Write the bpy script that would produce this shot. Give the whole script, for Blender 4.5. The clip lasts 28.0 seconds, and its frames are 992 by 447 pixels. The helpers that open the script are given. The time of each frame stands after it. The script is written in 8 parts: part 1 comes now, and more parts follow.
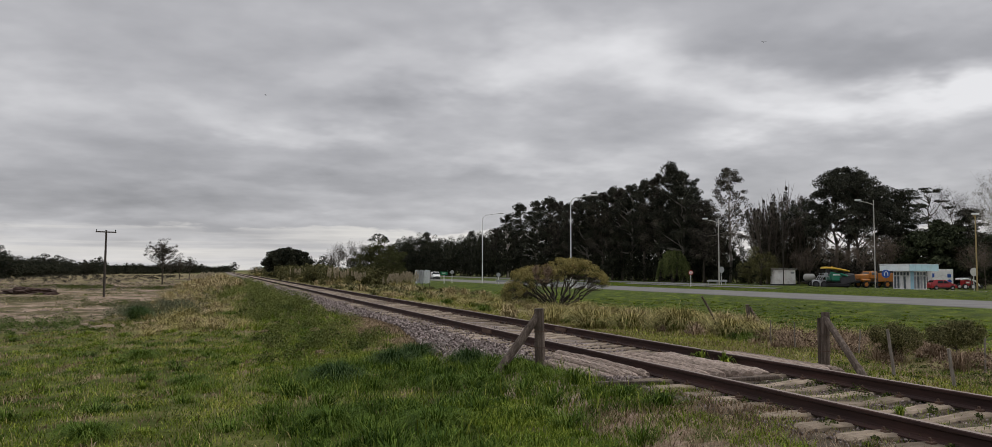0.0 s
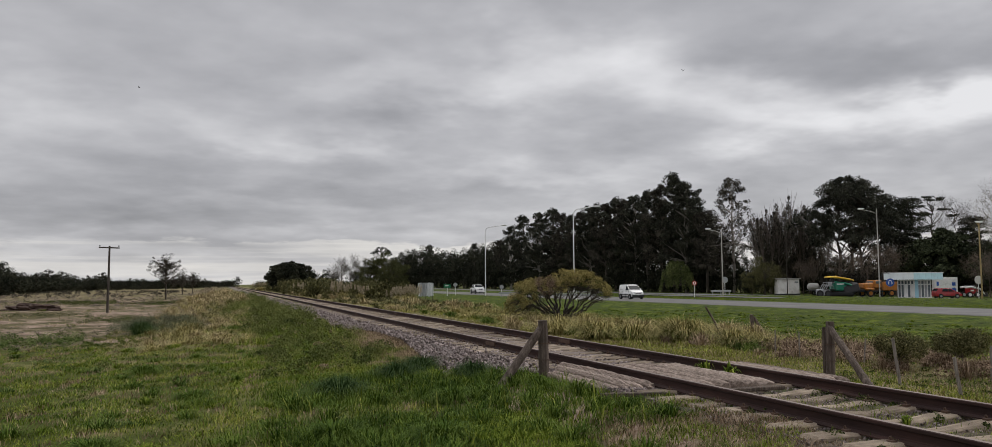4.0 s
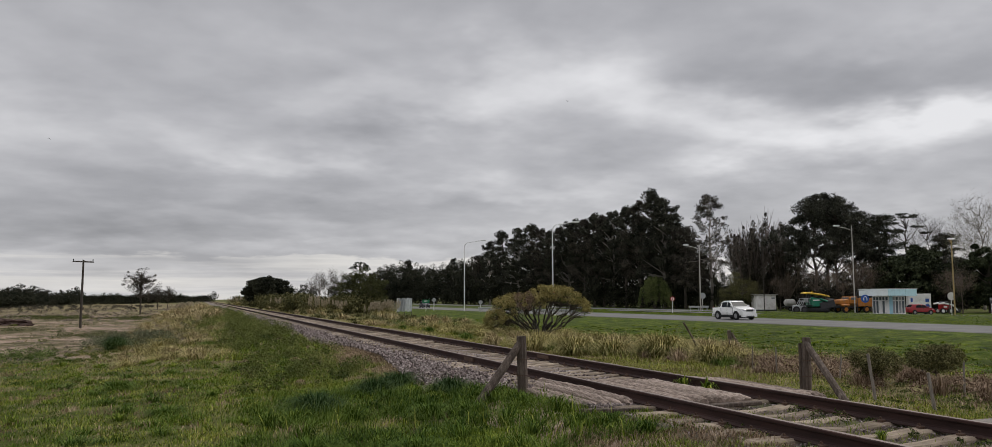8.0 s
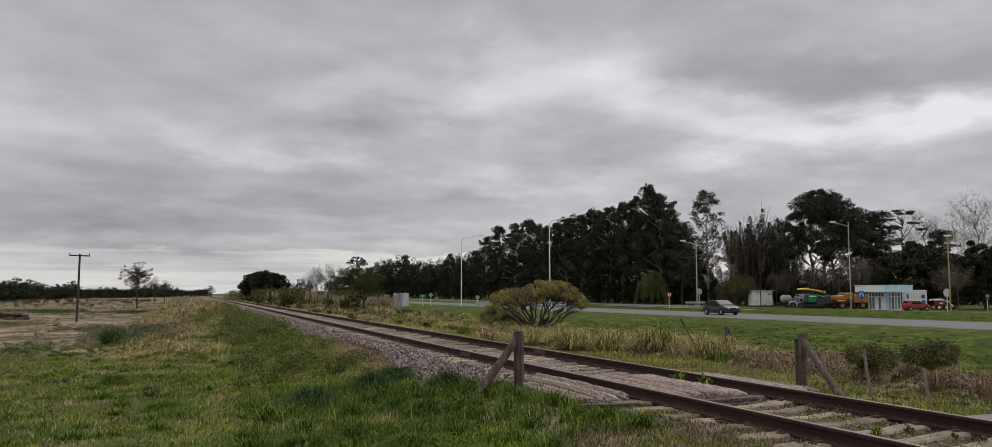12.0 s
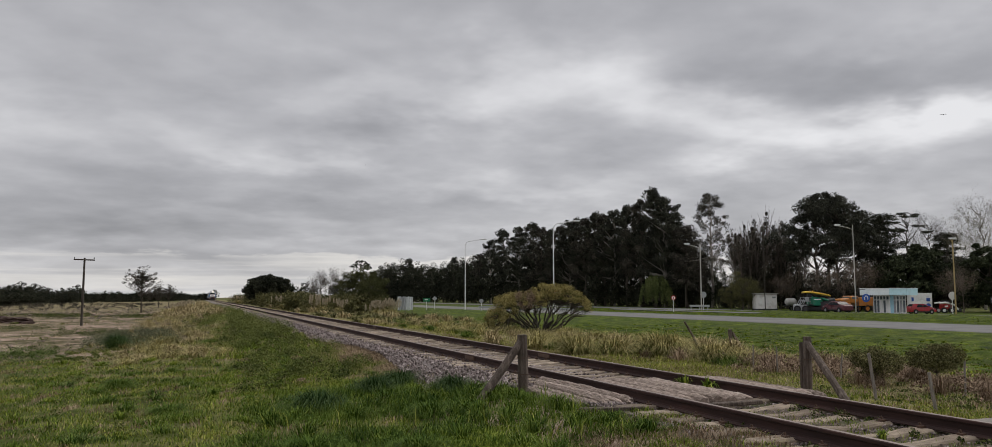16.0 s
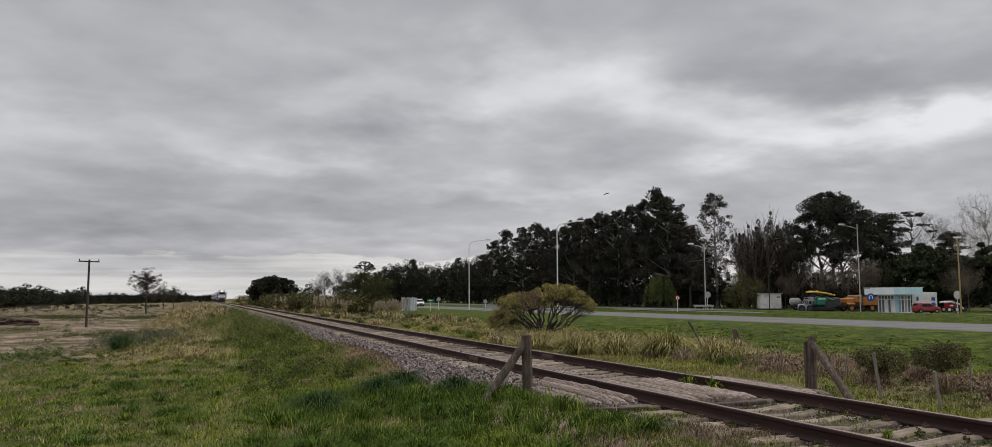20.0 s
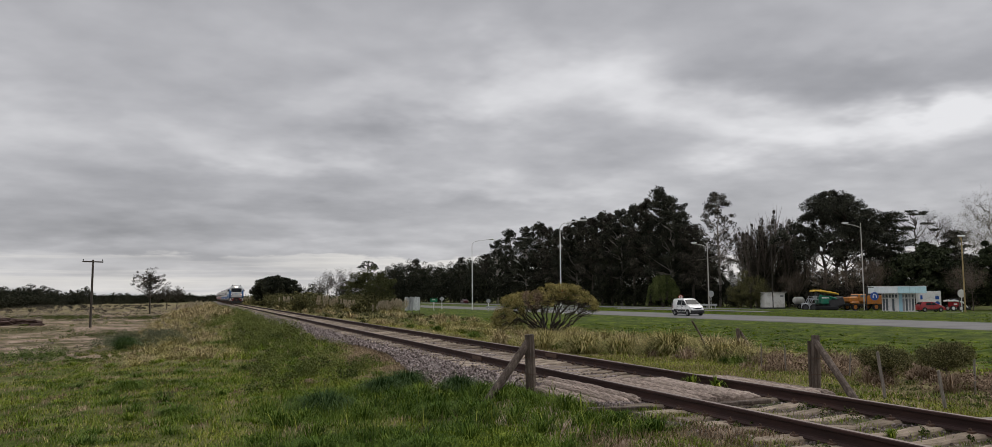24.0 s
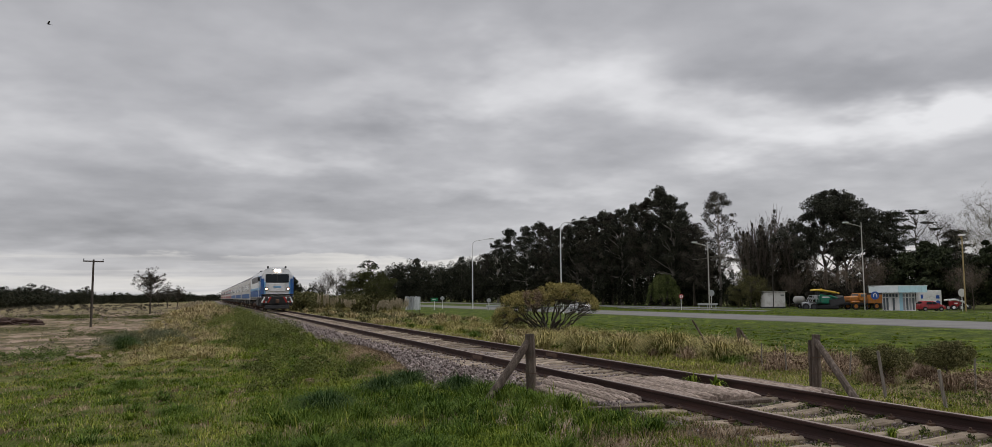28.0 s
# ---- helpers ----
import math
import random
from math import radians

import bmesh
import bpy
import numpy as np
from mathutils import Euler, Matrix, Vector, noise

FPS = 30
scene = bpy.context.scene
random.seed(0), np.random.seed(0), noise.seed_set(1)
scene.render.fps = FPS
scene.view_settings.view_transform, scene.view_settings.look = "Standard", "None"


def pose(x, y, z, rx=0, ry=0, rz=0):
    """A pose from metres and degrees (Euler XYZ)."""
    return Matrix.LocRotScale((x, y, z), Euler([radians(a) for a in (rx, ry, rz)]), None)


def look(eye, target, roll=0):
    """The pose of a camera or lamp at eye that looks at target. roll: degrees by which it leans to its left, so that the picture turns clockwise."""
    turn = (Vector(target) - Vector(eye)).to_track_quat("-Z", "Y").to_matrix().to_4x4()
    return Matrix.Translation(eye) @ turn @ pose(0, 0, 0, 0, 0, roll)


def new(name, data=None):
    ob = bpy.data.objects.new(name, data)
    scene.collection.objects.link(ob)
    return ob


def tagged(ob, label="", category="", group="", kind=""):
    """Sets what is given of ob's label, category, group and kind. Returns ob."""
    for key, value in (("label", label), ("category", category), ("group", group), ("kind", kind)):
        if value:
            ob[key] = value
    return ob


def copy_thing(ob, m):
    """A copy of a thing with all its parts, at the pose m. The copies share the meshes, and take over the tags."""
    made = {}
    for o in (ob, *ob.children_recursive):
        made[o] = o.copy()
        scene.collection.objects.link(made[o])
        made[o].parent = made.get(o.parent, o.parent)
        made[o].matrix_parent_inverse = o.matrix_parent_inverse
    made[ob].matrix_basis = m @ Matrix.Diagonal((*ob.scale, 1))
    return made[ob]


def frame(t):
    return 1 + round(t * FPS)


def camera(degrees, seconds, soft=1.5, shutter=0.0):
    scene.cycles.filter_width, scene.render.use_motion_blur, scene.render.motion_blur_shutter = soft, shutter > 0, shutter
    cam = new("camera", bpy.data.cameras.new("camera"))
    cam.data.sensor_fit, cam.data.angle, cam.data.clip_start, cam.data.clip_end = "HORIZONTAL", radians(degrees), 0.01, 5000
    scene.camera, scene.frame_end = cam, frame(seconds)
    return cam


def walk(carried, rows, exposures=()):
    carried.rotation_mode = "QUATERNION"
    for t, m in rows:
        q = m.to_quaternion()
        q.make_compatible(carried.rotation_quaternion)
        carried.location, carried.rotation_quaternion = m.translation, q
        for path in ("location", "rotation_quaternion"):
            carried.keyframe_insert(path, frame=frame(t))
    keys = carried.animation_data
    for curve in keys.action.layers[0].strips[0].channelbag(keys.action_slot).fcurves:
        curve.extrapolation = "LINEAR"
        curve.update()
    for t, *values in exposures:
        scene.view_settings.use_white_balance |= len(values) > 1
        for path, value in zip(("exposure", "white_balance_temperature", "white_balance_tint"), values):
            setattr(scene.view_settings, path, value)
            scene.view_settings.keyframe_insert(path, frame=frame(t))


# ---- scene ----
TURNS = [
    (0, 93.280, -0.163, -18.660), (0.5, 93.148, -0.151, -18.639), (1, 93.204, -0.179, -18.614), (1.5, 93.375, -0.135, -18.582),
    (2, 93.521, -0.118, -18.528), (2.5, 93.675, -0.041, -18.485), (3, 93.842, 0.079, -18.453), (3.5, 93.990, 0.289, -18.400),
    (5.5, 94.477, 0.487, -18.958), (6, 94.655, 0.366, -19.534), (6.5, 94.816, 0.315, -19.576), (7, 94.927, 0.345, -19.676),
    (7.5, 95.013, 0.183, -19.769), (8, 95.186, 0.229, -19.903), (8.5, 95.349, 0.192, -19.963), (9, 95.519, 0.190, -20.026),
    (9.5, 95.636, 0.016, -20.041), (10, 95.235, 0.013, -20.031), (10.5, 94.833, 0.002, -19.992), (11, 94.968, 0.000, -20.110),
    (11.5, 95.035, 0.002, -20.173), (12, 94.848, 0.064, -20.118), (12.5, 94.687, 0.063, -20.106), (14.5, 94.919, 0.111, -19.970),
    (15, 94.958, 0.162, -19.913), (15.5, 94.968, 0.136, -19.892), (16, 95.095, 0.134, -19.848), (16.5, 95.187, 0.162, -19.823),
    (17, 94.947, 0.194, -19.802), (17.5, 94.893, 0.207, -19.767), (18, 95.004, 0.247, -19.713), (18.5, 95.110, 0.266, -19.686),
    (19, 95.094, 0.294, -19.653), (19.5, 95.078, 0.328, -19.629), (20, 95.130, 0.296, -19.575), (20.5, 95.178, 0.318, -19.553),
    (21, 95.223, 0.345, -19.525), (21.5, 95.219, 0.300, -19.515), (23.5, 94.982, 0.366, -19.389), (24, 95.094, 0.397, -19.357),
    (24.5, 95.168, 0.429, -19.327), (25, 95.256, 0.474, -19.272), (25.5, 95.087, 0.525, -19.258), (26, 95.001, 0.549, -19.268),
    (26.5, 94.916, 0.583, -19.267), (27, 94.775, 0.584, -19.283), (27.5, 94.915, 0.425, -19.341), (28, 95.054, 0.423, -19.328),
]
cam = camera(62.2, 28.0, soft=0.6)
walk(cam, [(t, pose(0, 0, 1.95, rx, ry, rz)) for t, rx, ry, rz in TURNS])

# ---- world, sun, exposure ----
scene.view_settings.exposure = 0.0


def nodes_of(tree):
    """Short hands for adding and linking nodes."""
    def add(kind, **values):
        node = tree.nodes.new(kind)
        for key, value in values.items():
            if key in node.inputs:
                node.inputs[key].default_value = value
            else:
                setattr(node, key, value)
        return node

    def math_(op, a, b=None, c=None):
        node = tree.nodes.new("ShaderNodeMath")
        node.operation = op
        for k, v in enumerate((a, b, c)):
            if v is None:
                continue
            if isinstance(v, (int, float)):
                node.inputs[k].default_value = v
            else:
                tree.links.new(v, node.inputs[k])
        return node.outputs[0]

    def ramp(fac, stops, ease="EASE"):
        node = tree.nodes.new("ShaderNodeValToRGB")
        node.color_ramp.interpolation = ease
        while len(node.color_ramp.elements) < len(stops):
            node.color_ramp.elements.new(0.5)
        for el, (at, col) in zip(node.color_ramp.elements, stops):
            el.position, el.color = at, (*col, 1) if len(col) == 3 else col
        if fac is not None:
            tree.links.new(fac, node.inputs[0])
        return node.outputs[0]
    return add, math_, ramp, tree.links.new


SUN_ROT, SUN_EL = radians(70), radians(48)


# bearing, height, breadth and depth of the thin (bright) and sagging (dark) parts of the cloud deck, and how much lighter they are
CLOUD_HEAPS = [(0.429, 0.259, 0.115, 0.042, 0.2), (0.566, 0.218, 0.092, 0.026, 0.16), (0.709, 0.176, 0.146, 0.023, 0.22), (0.845, 0.199, 0.1, 0.018, 0.24),
               (0.289, 0.241, 0.062, 0.046, 0.14), (0.128, 0.225, 0.092, 0.035, 0.1), (0.092, 0.175, 0.092, 0.015, 0.09), (0.413, 0.129, 0.123, 0.015, 0.12),
               (0.017, 0.066, 0.177, 0.009, 0.1), (0.704, 0.253, 0.2, 0.026, -0.10), (0.847, 0.249, 0.131, 0.031, -0.085), (0.235, 0.19, 0.085, 0.018, -0.15),
               (-0.013, 0.139, 0.2, 0.02, -0.1), (0.072, 0.114, 0.254, 0.012, -0.09), (-0.156, 0.187, 0.1, 0.023, -0.06), (0.515, 0.312, 0.131, 0.027, -0.07),
               (-0.02, 0.074, 0.26, 0.014, -0.075), (0.24, 0.108, 0.10, 0.018, -0.08), (-0.19, 0.085, 0.14, 0.030, -0.14)]


def make_world():
    world = bpy.data.worlds.new("overcast_sky")
    scene.world = world
    world.use_nodes = True
    tree = world.node_tree
    tree.nodes.clear()
    add, math_, ramp, link = nodes_of(tree)
    out = add("ShaderNodeOutputWorld")
    sky = add("ShaderNodeTexSky", sky_type="NISHITA", sun_disc=False, sun_elevation=SUN_EL, sun_rotation=SUN_ROT)
    clear = add("ShaderNodeBackground", Strength=0.1)
    link(sky.outputs[0], clear.inputs[0])
    coord = add("ShaderNodeTexCoord")
    sep = add("ShaderNodeSeparateXYZ")
    link(coord.outputs["Generated"], sep.inputs[0])
    x, y, z = sep.outputs
    up = math_("MAXIMUM", z, 0.0)
    den = math_("ADD", up, 0.17)
    plane = add("ShaderNodeCombineXYZ")
    link(math_("DIVIDE", x, den), plane.inputs[0])
    link(math_("DIVIDE", y, den), plane.inputs[1])
    shift = add("ShaderNodeMapping")
    shift.inputs["Location"].default_value = (3.4, 1.3, 0.7)
    link(plane.outputs[0], shift.inputs[0])

    def layer(scale, detail, rough, distortion=0.0):
        n = add("ShaderNodeTexNoise", Scale=scale, Detail=detail, Roughness=rough, Distortion=distortion)
        link(shift.outputs[0], n.inputs["Vector"])
        return n.outputs["Fac"]

    # the outlines of the heaps are pulled about by the same billows as the rest
    drift = math_("SUBTRACT", layer(1.6, 4.0, 0.55), 0.5)
    rise = math_("SUBTRACT", layer(2.3, 4.0, 0.55), 0.5)
    bearing = math_("ADD", math_("ARCTAN2", x, y), math_("MULTIPLY", drift, 0.55))
    height = math_("ADD", z, math_("MULTIPLY", math_("MULTIPLY", rise, math_("ADD", up, 0.05)), 0.55))

    def heap(u0, v0, su, sv, lift):
        """A broad swelling of the cloud deck: brighter where it thins, darker where it sags."""
        u = math_("DIVIDE", math_("SUBTRACT", bearing, u0), su * 1.15)
        v = math_("DIVIDE", math_("SUBTRACT", height, v0), sv * 1.15)
        r2 = math_("ADD", math_("MULTIPLY", u, u), math_("MULTIPLY", v, v))
        return math_("MULTIPLY", math_("EXPONENT", math_("MULTIPLY", r2, -1.0)), lift)
    # cloud bellies: broad, middle and fine
    mixn = math_("ADD", math_("ADD", math_("MULTIPLY", layer(0.7, 2.0, 0.4), 0.34), math_("MULTIPLY", layer(1.9, 4.0, 0.5, 0.15), 0.48)), math_("MULTIPLY", layer(5.5, 4.0, 0.5), 0.18))
    for swelling in CLOUD_HEAPS:
        mixn = math_("ADD", mixn, heap(*swelling))
    cloud = ramp(mixn, [(0.24, (0.290, 0.290, 0.308)), (0.40, (0.388, 0.387, 0.408)), (0.52, (0.480, 0.478, 0.500)), (0.64, (0.605, 0.602, 0.622)), (0.80, (0.80, 0.797, 0.815))], "LINEAR")
    # the deck is thinner low over the horizon, in streaks
    low = ramp(height, [(0.0, (1, 1, 1)), (0.030, (0.85, 0.85, 0.85)), (0.0465, (0.80, 0.80, 0.80)), (0.049, (0.0, 0.0, 0.0))], "LINEAR")
    streak = add("ShaderNodeTexNoise", Scale=1.0, Detail=6.0, Roughness=0.55)
    stretch = add("ShaderNodeMapping")
    stretch.inputs["Scale"].default_value = (2.6, 2.6, 62.0)
    stretch.inputs["Location"].default_value = (0.4, 0.1, 0.35)
    link(coord.outputs["Generated"], stretch.inputs[0])
    link(stretch.outputs[0], streak.inputs["Vector"])
    band = math_("MULTIPLY", low, ramp(streak.outputs["Fac"], [(0.36, (0.12, 0.12, 0.12)), (0.50, (0.60, 0.60, 0.60)), (0.64, (0.95, 0.95, 0.95))]))
    glow = add("ShaderNodeMixRGB", blend_type="MIX")
    link(band, glow.inputs[0])
    link(cloud, glow.inputs[1])
    glow.inputs[2].default_value = (0.80, 0.775, 0.74, 1)
    gain = ramp(z, [(0.40, (1, 1, 1)), (0.75, (2.05, 2.05, 2.05)), (1.0, (2.4, 2.4, 2.4))], "LINEAR")
    lit = add("ShaderNodeMixRGB", blend_type="MULTIPLY")
    lit.inputs[0].default_value = 1.0
    link(glow.outputs[0], lit.inputs[1])
    link(gain, lit.inputs[2])
    deck = add("ShaderNodeBackground", Strength=1.0)
    link(lit.outputs[0], deck.inputs[0])
    mix = add("ShaderNodeMixShader")
    mix.inputs[0].default_value = 0.96
    link(clear.outputs[0], mix.inputs[1])
    link(deck.outputs[0], mix.inputs[2])
    link(mix.outputs[0], out.inputs[0])


make_world()
sun = new("sun", bpy.data.lights.new("sun", "SUN"))
sun.data.energy, sun.data.angle, sun.data.color = 1.25, radians(25), (1.0, 0.94, 0.85)
sun.matrix_world = look((math.sin(SUN_ROT) * 50, math.cos(SUN_ROT) * 50, 60), (0, 0, 0))

# ---- materials ----


def material(name, colours, scale=4.0, rough=0.8, metal=0.0, bump=0.0, bump_scale=30.0, island=0.0, obj=0.0, detail=5.0,
             stretch=(1, 1, 1), dirt=None, spec=0.4, emit=None, coat=0.0, span=0.44):
    """A procedural surface: a ramp of colours over noise at two scales, with grain, relief and, where given, wear and dirt."""
    m = bpy.data.materials.new(name)
    m.use_nodes = True
    tree = m.node_tree
    add, math_, ramp, link = nodes_of(tree)
    bsdf = tree.nodes["Principled BSDF"]
    coord = add("ShaderNodeTexCoord")
    mp = add("ShaderNodeMapping")
    mp.inputs["Scale"].default_value = stretch
    link(coord.outputs["Object"], mp.inputs[0])
    n1 = add("ShaderNodeTexNoise", Scale=scale, Detail=detail, Roughness=0.6)
    n2 = add("ShaderNodeTexNoise", Scale=scale * 9, Detail=3.0, Roughness=0.6)
    link(mp.outputs[0], n1.inputs["Vector"])
    link(mp.outputs[0], n2.inputs["Vector"])
    fac = math_("ADD", math_("MULTIPLY", n1.outputs["Fac"], 0.7), math_("MULTIPLY", n2.outputs["Fac"], 0.3))
    if island:
        geo = add("ShaderNodeNewGeometry")
        fac = math_("ADD", fac, math_("MULTIPLY", math_("SUBTRACT", geo.outputs["Random Per Island"], 0.5), island))
    if obj:
        info = add("ShaderNodeObjectInfo")
        fac = math_("ADD", fac, math_("MULTIPLY", math_("SUBTRACT", info.outputs["Random"], 0.5), obj))
    k = len(colours)
    stops = [(0.5 - span / 2 + span * i / max(1, k - 1), c) for i, c in enumerate(colours)]
    col = ramp(fac, stops, "LINEAR")
    if dirt:
        n3 = add("ShaderNodeTexNoise", Scale=dirt[1], Detail=6.0, Roughness=0.65)
        link(coord.outputs["Object"], n3.inputs["Vector"])
        mix = add("ShaderNodeMixRGB")
        link(math_("MULTIPLY", ramp(n3.outputs["Fac"], [(0.48, (0, 0, 0)), (0.66, (1, 1, 1))]), dirt[2]), mix.inputs[0])
        link(col, mix.inputs[1])
        mix.inputs[2].default_value = (*dirt[0], 1)
        col = mix.outputs[0]
    link(col, bsdf.inputs["Base Color"])
    bsdf.inputs["Metallic"].default_value = metal
    link(math_("ADD", math_("MULTIPLY", n2.outputs["Fac"], 0.16), rough - 0.08), bsdf.inputs["Roughness"])
    bsdf.inputs["Specular IOR Level"].default_value = spec
    bsdf.inputs["Coat Weight"].default_value = coat
    if bump:
        nb = add("ShaderNodeTexNoise", Scale=bump_scale, Detail=5.0, Roughness=0.65)
        link(mp.outputs[0], nb.inputs["Vector"])
        bp = add("ShaderNodeBump", Strength=bump, Distance=0.02)
        link(nb.outputs["Fac"], bp.inputs["Height"])
        link(bp.outputs[0], bsdf.inputs["Normal"])
    if emit:
        bsdf.inputs["Emission Color"].default_value = (*emit[0], 1)
        bsdf.inputs["Emission Strength"].default_value = emit[1]
    return m


def paint(name, c, rough=0.35, wear=0.25, coat=0.3):
    dark = tuple(v * 0.86 for v in c)
    return material(name, [dark, c, tuple(min(1, v * 1.06 + 0.004) for v in c)], scale=1.2, rough=rough, dirt=((0.16, 0.14, 0.11), 2.2, wear), coat=coat)


def glass(name, c=(0.012, 0.015, 0.018), spec=0.28):
    m = material(name, [c, tuple(v * 1.5 for v in c)], scale=0.7, rough=0.14, spec=spec)
    return m


def make_ground_material():
    """Grass, dry grass and bare earth, laid out over the plan."""
    m = bpy.data.materials.new("meadow_ground")
    m.use_nodes = True
    tree = m.node_tree
    add, math_, ramp, link = nodes_of(tree)
    bsdf = tree.nodes["Principled BSDF"]
    coord = add("ShaderNodeTexCoord")
    pos = coord.outputs["Object"]
    sep = add("ShaderNodeSeparateXYZ")
    link(pos, sep.inputs[0])
    p, s, _ = sep.outputs

    def noise_(scale, detail=5.0, rough=0.6):
        n = add("ShaderNodeTexNoise", Scale=scale, Detail=detail, Roughness=rough)
        link(pos, n.inputs["Vector"])
        return n.outputs["Fac"]

    def mix(f, a, b):
        n = add("ShaderNodeMixRGB")
        link(f, n.inputs[0])
        link(a, n.inputs[1])
        link(b, n.inputs[2])
        return n.outputs[0]

    def between(v, a, b, soft):
        """1 inside a..b, falling off over soft metres."""
        lo = math_("DIVIDE", math_("SUBTRACT", v, a - soft), soft)
        hi = math_("DIVIDE", math_("SUBTRACT", b + soft, v), soft)
        n = add("ShaderNodeClamp")
        link(math_("MINIMUM", lo, hi), n.inputs[0])
        return n.outputs[0]
    grain = noise_(14.0, 6.0)
    mid = noise_(1.1)
    wide = noise_(0.12, 4.0)
    wob = math_("MULTIPLY", math_("SUBTRACT", noise_(0.16, 4.0), 0.5), 9.0)
    pw = math_("ADD", p, wob)
    sw = math_("ADD", s, math_("MULTIPLY", wob, 2.0))
    g = math_("ADD", math_("MULTIPLY", mid, 0.6), math_("MULTIPLY", grain, 0.4))
    green = ramp(g, [(0.30, (0.026, 0.035, 0.005)), (0.50, (0.064, 0.080, 0.011)), (0.66, (0.125, 0.122, 0.030))], "LINEAR")
    dry = ramp(g, [(0.30, (0.085, 0.070, 0.030)), (0.5, (0.17, 0.145, 0.066)), (0.7, (0.27, 0.23, 0.12))], "LINEAR")
    earth = ramp(math_("ADD", math_("MULTIPLY", g, 0.65), math_("MULTIPLY", noise_(3.6, 6.0, 0.7), 0.35)), [(0.36, (0.10, 0.072, 0.052)), (0.48, (0.235, 0.172, 0.130)), (0.60, (0.42, 0.325, 0.255))], "LINEAR")
    lawn = ramp(math_("ADD", math_("MULTIPLY", g, 0.45), math_("MULTIPLY", noise_(0.8, 6.0, 0.75), 0.55)), [(0.42, (0.010, 0.022, 0.001)), (0.5, (0.046, 0.074, 0.003)), (0.58, (0.125, 0.158, 0.010))], "LINEAR")
    lawn = mix(ramp(math_("ADD", math_("MULTIPLY", noise_(0.35, 4.0), 0.5), math_("MULTIPLY", noise_(1.7, 5.0, 0.7), 0.5)), [(0.44, (0.75, 0.75, 0.75)), (0.58, (0, 0, 0))]), lawn, ramp(g, [(0.3, (0.026, 0.040, 0.004)), (0.7, (0.072, 0.090, 0.011))], "LINEAR"))
    speck = ramp(math_("ADD", math_("MULTIPLY", wide, 0.5), math_("MULTIPLY", mid, 0.5)), [(0.47, (0, 0, 0)), (0.60, (1, 1, 1))])
    col = mix(math_("MULTIPLY", speck, 0.55), green, dry)
    # dry strips on both sides of the line
    fac = math_("MULTIPLY", between(pw, 8.4, 20.0, 2.0), 0.75)
    col = mix(fac, col, dry)
    # dirt yard past the near meadow, then dry fields
    tuftmix = ramp(g, [(0.3, (0.036, 0.036, 0.013)), (0.5, (0.085, 0.076, 0.032)), (0.7, (0.17, 0.145, 0.075))], "LINEAR")
    yard = math_("MULTIPLY", between(pw, -300.0, -2.3, 0.8), between(sw, 29.5, 400.0, 2.0))
    col = mix(math_("MULTIPLY", yard, ramp(math_("ADD", math_("MULTIPLY", noise_(0.22, 5.0), 0.6), math_("MULTIPLY", noise_(1.3, 6.0, 0.7), 0.4)), [(0.46, (0.0, 0.0, 0.0)), (0.56, (1, 1, 1))])), mix(yard, col, tuftmix), earth)
    bank = math_("MULTIPLY", between(pw, -2.3, 3.0, 1.0), between(sw, 27.0, 600.0, 5.0))
    col = mix(math_("MULTIPLY", bank, 0.5), col, dry)
    fields = between(sw, 150.0, 5000.0, 30.0)
    col = mix(math_("MULTIPLY", math_("MULTIPLY", fields, between(p, -4000.0, 2.0, 3.0)), 0.6), col, dry)
    # mown verges by the highway
    col = mix(math_("MULTIPLY", between(pw, 21.0, 97.0, 2.5), between(s, -300.0, 600.0, 20.0)), col, lawn)
    tawny = ramp(g, [(0.3, (0.12, 0.075, 0.045)), (0.5, (0.23, 0.155, 0.10)), (0.7, (0.34, 0.245, 0.17))], "LINEAR")
    foot = math_("MULTIPLY", between(p, 3.0, 4.2, 0.35), between(s, 13.0, 60.0, 2.0))
    col = mix(math_("MULTIPLY", foot, ramp(noise_(0.5, 4.0), [(0.40, (0, 0, 0)), (0.52, (1, 1, 1))])), col, tawny)
    # worn earth beside the crossing
    col = mix(math_("MULTIPLY", math_("MULTIPLY", between(p, 3.6, 9.5, 0.8), between(s, -2.0, 11.0, 1.6)), ramp(noise_(1.6, 6.0), [(0.42, (0, 0, 0)), (0.58, (1, 1, 1))])), col, earth)
    link(col, bsdf.inputs["Base Color"])
    bsdf.inputs["Roughness"].default_value = 0.95
    bsdf.inputs["Specular IOR Level"].default_value = 0.15
    bp = add("ShaderNodeBump", Strength=0.7, Distance=0.06)
    link(noise_(9.0, 7.0, 0.7), bp.inputs["Height"])
    swell = add("ShaderNodeBump", Strength=0.8, Distance=0.3)
    link(noise_(1.5, 5.0, 0.65), swell.inputs["Height"])
    link(swell.outputs[0], bp.inputs["Normal"])
    link(bp.outputs[0], bsdf.inputs["Normal"])
    return m


